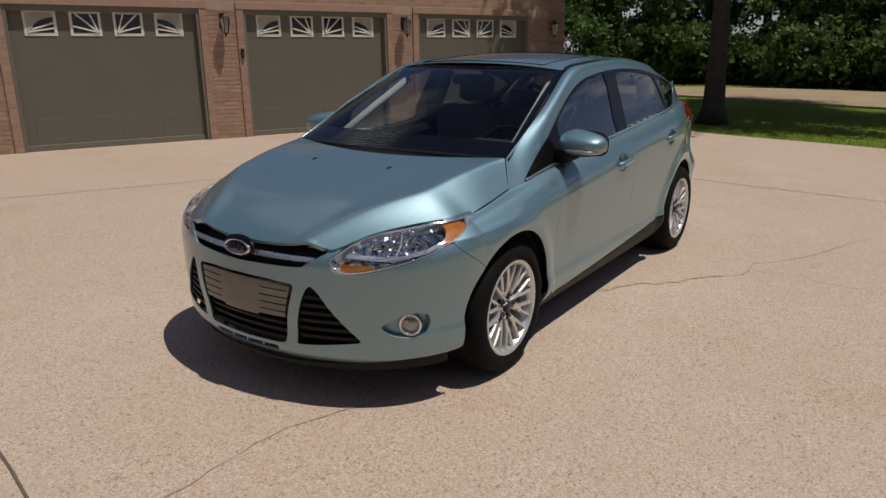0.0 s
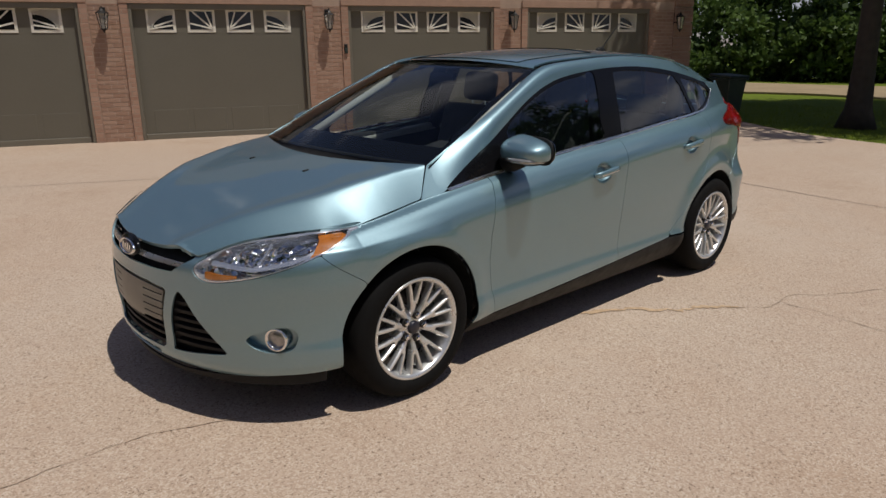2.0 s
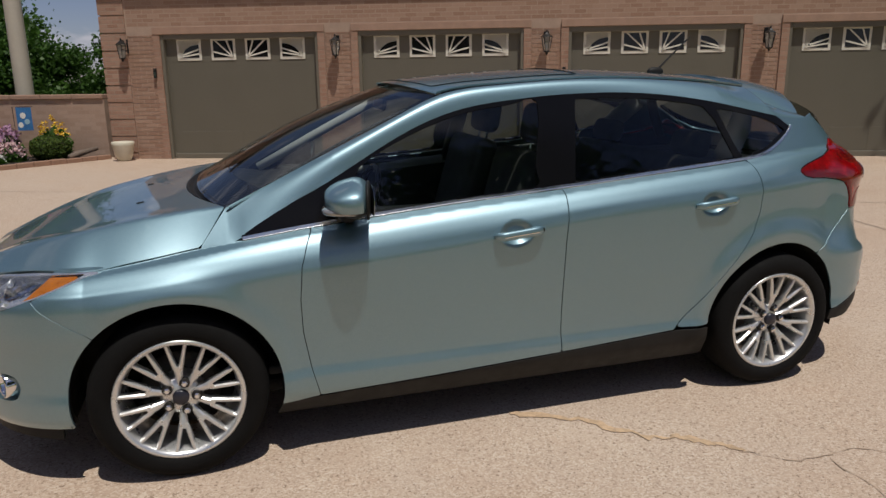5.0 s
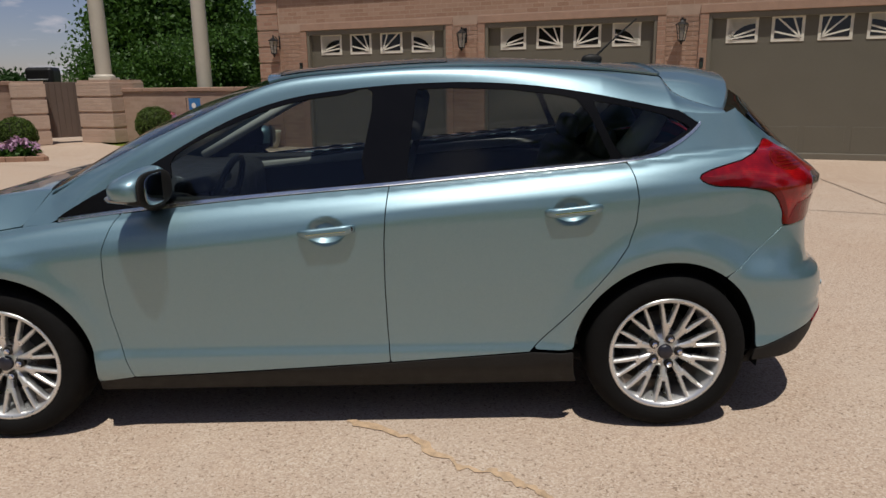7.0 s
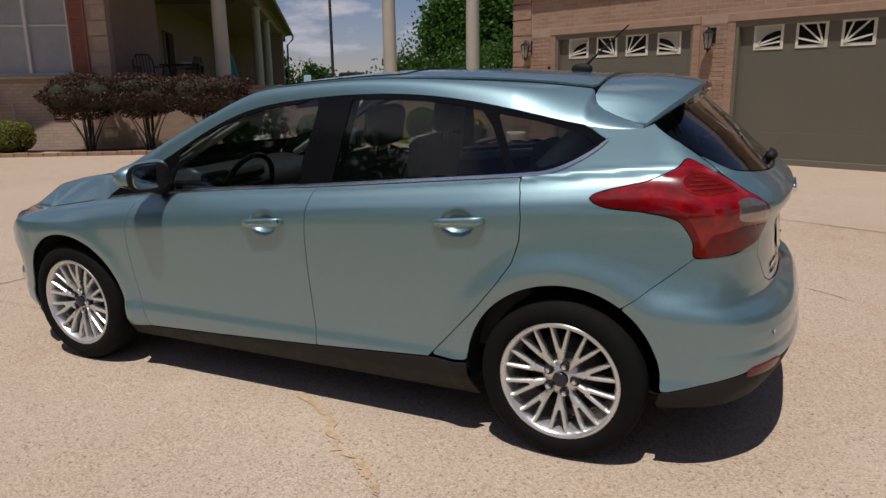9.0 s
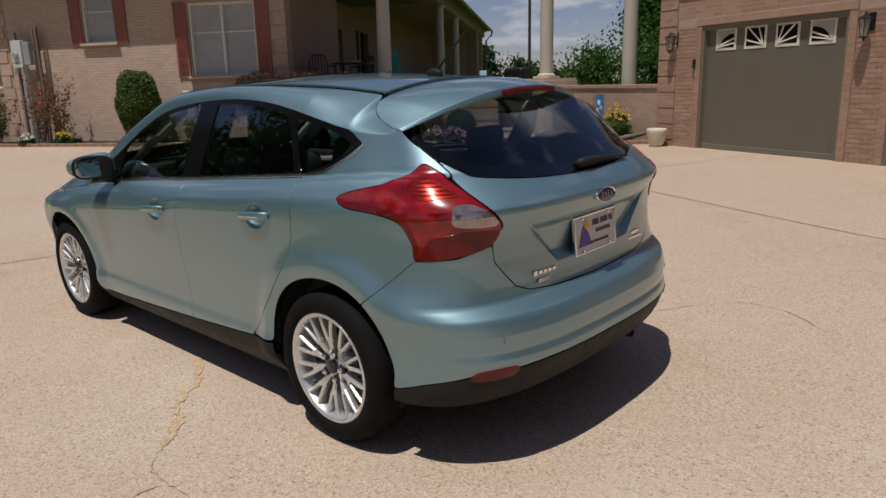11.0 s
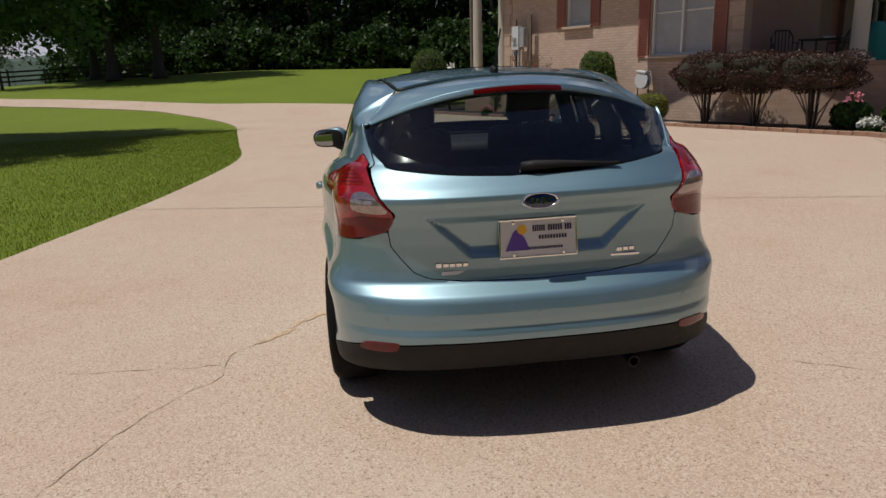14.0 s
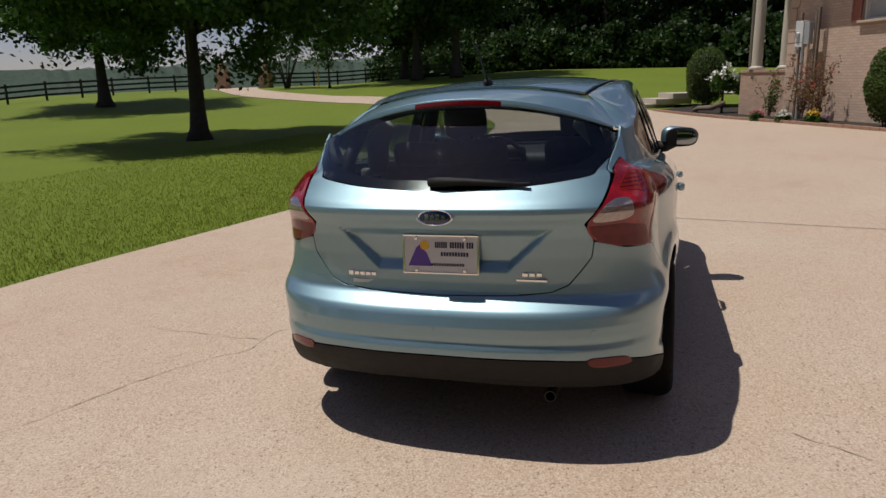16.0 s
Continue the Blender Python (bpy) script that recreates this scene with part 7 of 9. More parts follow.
well(HUB_F)
well(HUB_R)
part("floor_pan", boxed((3.3, 1.34, 0.06), (0.05, 0, 0.235), None, 0.02), M_DARK, car)
# unseen plates added under tail and nose to keep sun out of the car's shadow
ring = [tuple(p * np.array([0.985, 0.955, 0]) + np.array([0, 0, 0.305])) for p in body(np.linspace(1.62, REAR_U, 16), np.full(16, 0.30))]
bm = bmesh.new()
light_block = bm.faces.new([bm.verts.new(p) for p in ring + [(x, -y, z) for x, y, z in ring[::-1][1:]]])
bmesh.ops.solidify(bm, geom=[light_block], thickness=0.02)
bmesh.ops.recalc_face_normals(bm, faces=bm.faces)
part("rear_light_block", bm, M_DARK, car)
part("front_light_block", boxed((0.48, 1.10, 0.03), (-1.79, 0, 0.245), None, 0.012), M_DARK, car)

# ---- hood, windscreen, roof, rails, spoiler ----
s = sheet(hood_fn,
          inside_of([(0.0035, -0.5), (1.0, -0.5), (1.0, 0.996), (0.0035, 0.996)]), (0.0, 1.0, 0.0, 1.0), 0.0125, gap=0.0, rim=0.02)
if s[2][len(s[2]) // 3][2] < 0:
    s = (s[0], [q[::-1] for q in s[1]], -s[2])
hood = skin("hood", joined(s, mirrored(s)), M_PAINT, car)


def screen_fn(a, b):
    """a from the middle to the pillar, b from the cowl to the roof."""
    x0, y0, z0 = -1.230 + 0.126 * np.abs(a) ** 2.2, 0.730 * a, 1.001 - 0.014 * a**2
    x1, y1, z1 = -0.340 + 0.102 * a**2, 0.592 * a, 1.404 - 0.015 * a**2
    k = 0.033 * np.sin(np.pi * b) * (1 - 0.70 * a**2)
    return np.stack([x0 + (x1 - x0) * b - 0.45 * k, -(y0 + (y1 - y0) * b), z0 + (z1 - z0) * b + k], -1)


ws = sheet(lambda b, a: screen_fn(a, b), inside_of([(0.0, -0.5), (1.0, -0.5), (1.0, 0.985), (0.0, 0.985)]), (0.0, 1.0, 0.0, 1.0), 0.03, gap=0.0, rim=0.006)
fr = sheet(lambda b, a: screen_fn(a, b), minus(inside_of([(-0.1, -0.5), (1.1, -0.5), (1.1, 0.985), (-0.1, 0.985)]), inside_of([(0.14, -0.5), (0.94, -0.5), (0.945, 0.93), (0.16, 0.945)])), (0.0, 1.0, 0.0, 1.0), 0.02, gap=0.0, rim=0.0, lift=0.0)


def faced_up(s):
    return s if s[2][: max(1, len(s[2]) // 2), 2].mean() > 0 else (s[0], [q[::-1] for q in s[1]], -s[2])


ws, fr = faced_up(ws), faced_up(fr)
fr = (fr[0] - fr[2] * 0.004, fr[1], fr[2])
wind = skin("windscreen", joined(ws, mirrored(ws)), M_SCREEN_GLASS, car, "clear windscreen")
skin("black_border", joined(fr, mirrored(fr)), M_GLOSSBLACK, wind)


def cowl_fn(b, a):
    p, q = screen_fn(a, 0.02 + 0 * a), hood_fn(0 * a, a * CORNER)
    k = b * b * (3 - 2 * b)
    return p + (q - p) * b[..., None] + np.stack([0 * a, 0 * a, -0.02 * np.sin(np.pi * k)], -1)


cw = faced_up(sheet(cowl_fn, inside_of([(-0.1, -0.5), (1.1, -0.5), (1.1, 1.1), (-0.1, 1.1)]), (0.0, 1.0, 0.0, 0.99), 0.05, gap=0.0, rim=0.0))
skin("cowl", joined(cw, mirrored(cw)), M_BLACKPLASTIC, car, "black wiper cowl")


def roof_fn(x, a):
    ye, ze = rim_y(np.minimum(x, 1.345)), rim_z(np.minimum(x, 1.345))
    zc = roof_z(x)
    return np.stack([x - 0.095 * (1 - np.abs(a) ** 2) * np.clip((0.2 - x) / 0.44, 0, 1), -ye * a, zc - (zc - ze) * np.abs(a) ** 2.3], -1)


rf = faced_up(sheet(roof_fn, inside_of([(-0.5, -0.5), (1.350, -0.5), (1.350, 0.972), (-0.5, 0.972)]), (-0.24, 1.36, 0.0, 1.0), 0.03, gap=0.0, rim=0.01))
roof = skin("roof", joined(rf, mirrored(rf)), M_PAINT, car)
sr = faced_up(sheet(roof_fn, inside_of([(-0.19, -0.5), (0.47, -0.5), (0.47, 0.76), (-0.19, 0.76)]), (-0.22, 0.49, 0.0, 0.8), 0.02, gap=0.0, rim=0.02, lift=0.016))
skin("sunroof", joined(sr, mirrored(sr)), M_GLOSSBLACK, roof, "dark glass sunroof")
dt = faced_up(sheet(roof_fn, inside_of([(-0.22, 0.945), (1.33, 0.945), (1.33, 0.985), (-0.22, 0.985)]), (-0.24, 1.36, 0.92, 1.0), 0.01, gap=0.0, rim=0.004, lift=0.003))
for s in (dt, mirrored(dt)):
    skin("roof_strip", s, M_BLACKPLASTIC, roof, "black roof channel strip")


def rail_fn(x, k):
    """The painted rail from the windscreen pillar along the roof to the hatch."""
    zd, ye, ze = drip_z(x), rim_y(x), rim_z(x)
    yd = half_width(x, zd)
    bul = 0.026 * np.sin(np.pi * k) * np.clip((x + 1.10) / 0.4, 0.0, 1) * np.clip((1.42 - x) / 0.35, 0, 1)
    y, z = yd + (ye - yd) * k + 0.55 * bul, zd + (ze - zd) * k + bul
    # behind the side windows the rail leaves the flank without a crease
    lean = (half_width(x, zd + 0.01) - half_width(x, zd - 0.01)) / 0.02
    g = np.clip((x - 1.12) / 0.30, 0, 1)
    g = g * g * (3 - 2 * g)
    t0 = (ze - zd) * 1.1
    y2 = yd + lean * t0 * (k - 2 * k**2 + k**3) + (ye - yd) * (3 * k**2 - 2 * k**3) + 1.3 * (ye - yd) * (k**3 - k**2)
    z2 = zd + t0 * (k - 2 * k**2 + k**3) + (ze - zd) * (3 * k**2 - 2 * k**3) + 0.8 * (ze - zd) * (k**3 - k**2)
    return np.stack([x + 0 * k, -(y + (y2 - y) * g), z + (z2 - z) * g], -1)


rl = sheet(rail_fn, inside_of([(-1.206, -0.2), (1.56, -0.2), (1.56, 1.0), (-1.09, 0.998), (-1.206, 0.998)]), (-1.21, 1.56, 0.0, 1.0), 0.0125, gap=0.0, rim=0.006)
rl = rl if rl[2][:50, 1].mean() < 0 else (rl[0], [q[::-1] for q in rl[1]], -rl[2])
for s in (rl, mirrored(rl)):
    skin("roof_rail", s, M_PAINT, car)


def spoiler_fn(k, a):
    """k from the roof seam to the trailing edge at 1 and round under it, a from tip to tip."""
    w = np.abs(a)
    t = np.minimum(k, 1.0)
    # the front edge follows the roof's end, then the curved seam down to the tip
    f = np.clip((w - 0.76) / 0.24, 0, 1)
    x0 = np.where(w < 0.76, 1.353, np.interp(f, [0, 0.15, 0.3, 0.45, 0.6, 0.75, 0.88, 1.0], [1.353, 1.3555, 1.365, 1.378, 1.403, 1.453, 1.503, 1.5585]))
    y0 = np.where(w < 0.76, 0.474 * w / 0.76, edge_y(x0) - 0.002)
    z0 = np.where(w < 0.76, roof_z(1.353) - (roof_z(1.353) - 1.388) * np.minimum(w / 0.76, 1) ** 2.3, edge_z(x0) + 0.001)
    x1, y1, z1 = 1.712 - 0.154 * w**2.4, 0.628 * w, 1.402 - 0.139 * w**2.2
    x, y, z = x0 + (x1 - x0) * t, y0 + (y1 - y0) * t, z0 + (z1 - z0) * t + 0.014 * np.sin(np.pi * t) * (1 - w**6)
    d = np.maximum(k - 1, 0)
    x = x + 0.006 * np.minimum(d / 0.08, 1) - 0.20 * np.maximum(d - 0.12, 0)
    z = z - 0.026 * np.minimum(d / 0.12, 1) * (1 - 0.6 * w**3) - 0.04 * np.maximum(d - 0.12, 0)
    return np.stack([x, -np.sign(a) * y, z], -1)


sp = faced_up(sheet(spoiler_fn, inside_of([(-0.1, -1.5), (1.9, -1.5), (1.9, 1.5), (-0.1, 1.5)]), (0.006, 1.6, -0.999, 0.999), 0.02, gap=0.0, rim=0.0))
spoiler = skin("spoiler", sp, M_PAINT, hatch)
bl = faced_up(sheet(spoiler_fn, inside_of([(1.02, -0.30), (1.16, -0.30), (1.16, 0.30), (1.02, 0.30)]), (1.0, 1.18, -0.34, 0.34), 0.01, gap=0.0, rim=0.0))
bl = bl if bl[2][:, 0].mean() > 0 else (bl[0], [q[::-1] for q in bl[1]], -bl[2])
skin("brake_light", (bl[0] + np.array([0.003, 0, -0.001]), bl[1], bl[2]), M_REDDARK, hatch, "dark red high brake light")
inner_glass = inside_of([(1.62, 1.36), (1.74, 1.285), (1.90, 1.225), (2.06, 1.165), (2.28, 1.118), (2.55, 1.100), (2.99, 1.094), (2.99, 1.36)])
surround = sheet(body, minus(both(REAR_GLASS, under_spoiler), inner_glass), (1.48, REAR_U, 1.04, 1.40), 0.012, gap=0.0, rim=0.0, lift=-0.004)
skin("gloss_surround", joined(surround, mirrored(surround)), M_GLOSSBLACK, hatch)
across("rear_window", both(REAR_GLASS, under_spoiler), (1.48, REAR_U, 1.04, 1.40), M_TINT_REAR, "dark tinted rear window", hatch, 0.015, gap=0.001, rim=0.0)

# ---- side glass and its black pillars ----
for k, dpair in enumerate((doors_f, doors_r)):
    reg, span = ((WIN_F, (-0.66, 0.22, 0.93, 1.38)), (WIN_R, (0.27, 1.12, 1.0, 1.38)))[k]
    s = sheet(body, reg, span, 0.02, gap=0.0, rim=0.0, lift=-0.004)
    for d, q in zip(dpair, (s, mirrored(s))):
        skin("window", q, M_TINT if k == 0 else M_TINT_REAR, d, "tinted side window")
s = sheet(body, WIN_Q, (1.0, 1.44, 1.08, 1.33), 0.015, gap=0.0, rim=0.0, lift=-0.004)
for d, q in zip(quarters, (s, mirrored(s))):
    skin("quarter_window", q, M_TINT_REAR, d, "small tinted quarter window")
pair("window_surround", minus(DLO, WIN_F, WIN_R, WIN_Q), (-1.1, 1.5, 0.86, 1.40), M_GLOSSBLACK, "gloss black pillars and window surround", car, 0.010, gap=0.0, rim=0.008, lift=0.0005)
chrome = along_x(belt_z, -1.06, 1.15, 40, 0.006) + [(1.24, 1.100), (1.31, 1.125), (1.38, 1.163), (1.425, 1.196), (1.45, 1.220)]
chrome = np.array(smooth_loop(chrome, False, 3))
run = np.concatenate([[0], np.cumsum(np.hypot(*np.diff(chrome, axis=0).T))])


def strip_fn(q, k):
    """Along the strip and across it."""
    return body(np.interp(q, run, chrome[:, 0]), np.interp(q, run, chrome[:, 1]) + k)


cs = sheet(strip_fn, lambda q, k: np.maximum(np.abs(k) - 0.0066, np.abs(q - run[-1] / 2) - run[-1] / 2 + 0.002), (0.0, run[-1], -0.009, 0.009), 0.0045, gap=0.0, rim=0.006, lift=0.004)
cs = cs if cs[2][:50, 1].mean() < 0 else (cs[0], [q[::-1] for q in cs[1]], -cs[2])
for q in (cs, mirrored(cs)):
    skin("chrome_strip", q, M_STRIP, car, "bright chrome window strip")

# ---- lamps ----
for m in (False, True):
    mr = mirrored if m else (lambda q: q)
    sg = 1 if m else -1
    lamp = skin("headlight", mr(sheet(body, HEADLIGHT, (-2.36, -1.5, 0.6, 0.84), 0.010, gap=0.003, rim=0.01)), M_LENS, car, "clear headlight with chrome reflectors and amber markers")
    lamp.visible_shadow = False
    skin("housing", mr(sheet(body, HEADLIGHT, (-2.36, -1.5, 0.6, 0.84), 0.02, gap=0.004, rim=0.0, lift=-0.042)), M_LAMPGREY, lamp)
    skin("inner_bezel", mr(sheet(body, both(grow(HEADLIGHT, -0.008), either(near_line([(-2.25, 0.705), (-2.06, 0.690), (-1.92, 0.720), (-1.80, 0.768)], 0.009), near_line([(-1.88, 0.70), (-1.79, 0.80)], 0.007), near_line([(-2.05, 0.68), (-2.05, 0.79)], 0.004))), (-2.36, -1.5, 0.6, 0.84), 0.007, gap=0.0, rim=0.02, lift=-0.014)), M_LAMPSILVER, lamp)
    skin("bezel", mr(sheet(body, minus(HEADLIGHT, grow(HEADLIGHT, -0.009)), (-2.36, -1.5, 0.6, 0.84), 0.004, gap=0.002, rim=0.05, lift=-0.003)), M_LAMPSILVER, lamp)
    skin("fender_flange", mr(sheet(body, both(minus(grow(HEADLIGHT, 0.014), grow(HEADLIGHT, -0.003)), inside_of([(-1.80, 0.70), (-1.80, 0.83), (-1.50, 0.83), (-1.50, 0.70)])), (-1.85, -1.48, 0.68, 0.84), 0.007, gap=0.0, rim=0.0, lift=-0.005)), M_PAINT, lamp)
    skin("side_marker", mr(sheet(body, both(grow(HEADLIGHT, -0.008), inside_of([(-1.875, 0.70), (-1.79, 0.83), (-1.53, 0.84), (-1.60, 0.74), (-1.70, 0.70)])), (-2.0, -1.5, 0.66, 0.84), 0.008, gap=0.0, rim=0.01, lift=-0.012)), M_AMBER, lamp, "amber side marker")
    skin("turn_signal", mr(sheet(body, both(grow(HEADLIGHT, -0.010), inside_of([(-2.27, 0.668), (-2.2, 0.660), (-2.12, 0.658), (-2.14, 0.62), (-2.26, 0.61)])), (-2.36, -2.0, 0.6, 0.7), 0.008, gap=0.0, rim=0.01, lift=-0.012)), M_AMBER, lamp, "amber turn signal")
    for u, z, r in ((-1.97, 0.742, 0.052), (-2.13, 0.727, 0.046)):
        p = body(np.array([u]), np.array([z]))[0]
        e = 1e-3
        n = np.cross(body(u + e, z) - body(u - e, z), body(u, z + e) - body(u, z - e))
        n = Vector(n / np.linalg.norm(n))
        ax = (n + Vector((-1.1, 0.15, 0.0))).normalized()
        q = Matrix.Translation(Vector(p) - n * 0.05 + ax * 0.0) @ ax.to_track_quat("Z", "Y").to_matrix().to_4x4()
        bm = lathed([(r, 0.030), (r * 0.93, 0.026), (r * 0.72, 0.0), (r * 0.42, -0.02), (0.012, -0.03), (0.010, 0.0), (0.0, 0.004)], 24)
        bm.transform(q)
        if m:
            bm.transform(Matrix.Diagonal((1, -1, 1, 1)))
            bmesh.ops.reverse_faces(bm, faces=bm.faces)
        part("reflector", bm, M_CHROME, lamp, "", True)
    tail = skin("taillight", mr(sheet(body, TAIL, (1.38, 2.26, 0.80, 1.18), 0.010, gap=0.003, rim=0.015, lift=0.003)), M_REDLENS, car, "glossy red wraparound taillight")
    skin("reversing_lens", mr(sheet(body, inside_of(smooth_loop([(1.985, 0.985), (2.00, 1.014), (2.07, 1.018), (2.14, 0.990), (2.192, 0.945), (2.10, 0.940), (2.00, 0.952)], True, 4)), (1.85, 2.26, 0.92, 1.06), 0.007, gap=0.0, rim=0.004, lift=0.0055)), M_REVLENS, tail, "clear reversing lens")
    bowl = inside_of(smooth_loop([(1.785, 1.066), (1.80, 1.092), (1.862, 1.108), (1.94, 1.094), (2.01, 1.066), (2.03, 1.044), (1.95, 1.040), (1.87, 1.034), (1.81, 1.045)], True, 4))
    skin("bulb_bowl", mr(sheet(body, bowl, (1.75, 2.06, 1.0, 1.13), 0.007, gap=0.0, rim=0.002, lift=0.0042)), M_REDDARK, tail, "ribbed red bulb bowl")
    for q in range(5):
        z0 = 1.046 + 0.0125 * q
        skin("bowl_rib", mr(sheet(body, both(grow(bowl, -0.005), near_line([(1.78 + 0.02 * q, z0 - 0.003), (2.05, z0 - 0.003)], 0.0028)), (1.75, 2.06, 1.0, 1.13), 0.004, gap=0.0, rim=0.0, lift=0.0056)), M_REDGLINT, tail)
    skin("bowl_rim", mr(sheet(body, minus(bowl, grow(bowl, -0.006)), (1.75, 2.06, 1.0, 1.13), 0.004, gap=0.0, rim=0.002, lift=0.0058)), M_REDGLINT, tail)
    skin("lower_band", mr(sheet(body, minus(grow(TAIL, -0.006), grow(TAIL, -0.028), inside_of([(1.3, 1.2), (1.3, 1.035), (1.46, 1.022), (1.62, 1.012), (1.80, 0.985), (1.90, 0.90), (2.3, 0.86), (2.3, 1.2)])), (1.38, 2.26, 0.80, 1.06), 0.006, gap=0.0, rim=0.0, lift=0.0044)), M_REDDARK, tail, "dark lower band of the lens")
    skin("lower_lens", mr(sheet(body, both(grow(TAIL, -0.012), inside_of([(1.83, 0.80), (1.90, 0.905), (2.05, 0.925), (2.25, 0.92), (2.2, 0.80)])), (1.8, 2.25, 0.8, 0.95), 0.008, gap=0.0, rim=0.003, lift=0.0045)), M_REDDARK, tail)
    skin("reflector", mr(sheet(body, inside_of(smooth_loop([(2.03, 0.392), (2.05, 0.418), (2.13, 0.427), (2.225, 0.426), (2.21, 0.392), (2.10, 0.386)], True, 4)), (2.0, 2.26, 0.36, 0.46), 0.006, gap=0.0, rim=0.006, lift=0.005)), M_REDDARK, val, "red rear reflector")
    # fog lamp in its cup
    skin("fog_cup", mr(sheet(body, FOG_CUP, (-2.12, -1.84, 0.32, 0.48), 0.01, gap=0.0, rim=0.0, lift=-0.035)), M_PAINT, bumper_f)
    skin("cup_wall", mr(sheet(body, minus(grow(FOG_CUP, 0.002), grow(FOG_CUP, -0.004)), (-2.12, -1.84, 0.32, 0.48), 0.005, gap=0.0, rim=0.04, lift=0.0)), M_PAINT, bumper_f)
    p = body(np.array([-1.945]), np.array([0.400]))[0]
    q = Matrix.Translation((p[0] - 0.002, p[1] + 0.012, p[2])) @ Vector((-0.86, -0.50, 0.03)).to_track_quat("Z", "Y").to_matrix().to_4x4()
    for nm, prof, mt in (("fog_light", [(0.047, -0.05), (0.049, 0.004), (0.046, 0.010), (0.038, 0.006), (0.036, -0.01)], M_CHROME), ("lens", [(0.037, -0.008), (0.025, -0.002), (0.0, 0.0)], M_CLEARREV)):
        bm = lathed(prof, 28)
        bm.transform(q)
        if m:
            bm.transform(Matrix.Diagonal((1, -1, 1, 1)))
            bmesh.ops.reverse_faces(bm, faces=bm.faces)
        part(nm, bm, mt, bumper_f, "chrome-ringed fog light" if nm == "fog_light" else "", True)

# ---- grilles ----
# one near-black sheet behind the openings paints their inner shade
across("grille_back", either(GRILLE_UP, GRILLE_LOW, LIP_SLOT, DUCT), (FRONT_U, -2.1, 0.22, 0.74), M_DARK, "", bumper_f, 0.015, gap=-0.004, rim=0.0, lift=-0.05)
across("grille_bar", both(GRILLE_UP, inside_of([(-2.99, 0.688), (-2.36, 0.686), (-2.36, 0.664), (-2.99, 0.660)])), (FRONT_U, -2.3, 0.62, 0.74), M_SATIN, "satin chrome grille bar", bumper_f, 0.006, gap=0.001, rim=0.02, lift=-0.006)
for k in range(8):
    z0 = 0.298 + 0.034 * k
    across("grille_slat", both(GRILLE_LOW, inside_of([(-2.99, z0), (-2.4, z0), (-2.4, z0 + 0.013), (-2.99, z0 + 0.013)])), (FRONT_U, -2.44, z0 - 0.02, z0 + 0.03), M_BLACKPLASTIC, "", bumper_f, 0.006, gap=0.0, rim=0.03, lift=-0.016)
for k in range(6):
    z0 = 0.325 + 0.036 * k
    sl = sheet(body, both(DUCT, inside_of([(-2.5, z0), (-2.1, z0), (-2.1, z0 + 0.014), (-2.5, z0 + 0.014)])), (-2.5, -2.14, z0 - 0.02, z0 + 0.03), 0.006, gap=0.0, rim=0.03, lift=-0.014)
    for q in (sl, mirrored(sl)):
        skin("duct_slat", q, M_BLACKPLASTIC, bumper_f)
for y in (-0.2, -0.1, 0.0, 0.1, 0.2):
    part("lip_rib", boxed((0.04, 0.012, 0.03), (-2.165 + 0.5 * y * y, y, 0.255), None, 0.003), M_PAINT, bumper_f)
slots = [inside_of([(-2.645, z), (-2.495, z - 0.001), (-2.495, z + 0.005), (-2.645, z + 0.006)]) for z in (0.432, 0.464, 0.496, 0.528)]
across("plate_bracket", minus(inside_of([(-2.99, 0.560), (-2.60, 0.558), (-2.486, 0.550), (-2.512, 0.410), (-2.655, 0.408), (-2.66, 0.398), (-2.99, 0.396)]), *slots), (FRONT_U, -2.46, 0.38, 0.57), M_PLATEGREY, "plain grey front plate bracket with slotted ends", bumper_f, 0.004, gap=0.0, rim=0.02, lift=-0.004)


def oval_badge(at, toward, w, h, parent):
    """A blue oval with a bright rim and no lettering."""
    m = Matrix.Translation(at) @ Vector(toward).to_track_quat("Z", "Y").to_matrix().to_4x4()
    for nm, prof, mt in (("badge", [(1.0, 0.0), (1.0, 0.008), (0.96, 0.012), (0.86, 0.010), (0.84, 0.006), (0.0, 0.006)], M_CHROME), ("badge_face", [(0.85, 0.0065), (0.6, 0.0085), (0.0, 0.009)], M_BADGE)):
        bm = lathed(prof, 36)
        for v in bm.verts:
            v.co.x, v.co.y = v.co.x * w / 2, v.co.y * h / 2
        bm.transform(m)
        part(nm, bm, mt, parent, "chrome-rimmed blue oval badge" if nm == "badge" else "", True)
    bm = bmesh.new()
    for k in range(4):
        box(bm, (w * 0.09, h * 0.30 if k % 2 else h * 0.42, 0.001), (w * (-0.22 + 0.15 * k), 0, 0.0102))
    bm.transform(m)
    part("badge_mark", bm, M_CHROME, parent)


oval_badge((-2.196, 0, 0.684), (-1, 0, 0.22), 0.165, 0.066, bumper_f)
bm = lathed([(1.0, 0.0), (1.0, 0.012), (0.9, 0.016), (0.0, 0.016)], 32)
for v in bm.verts:
    v.co.x, v.co.y = v.co.x * 0.095, v.co.y * 0.046
bm.transform(Matrix.Translation((-2.182, 0, 0.690)) @ Vector((-1, 0, 0.22)).to_track_quat("Z", "Y").to_matrix().to_4x4())
part("badge_mount", bm, M_GLOSSBLACK, bumper_f, "", True)
oval_badge((2.074, 0, 0.968), (1, 0, 0.10), 0.150, 0.062, hatch)

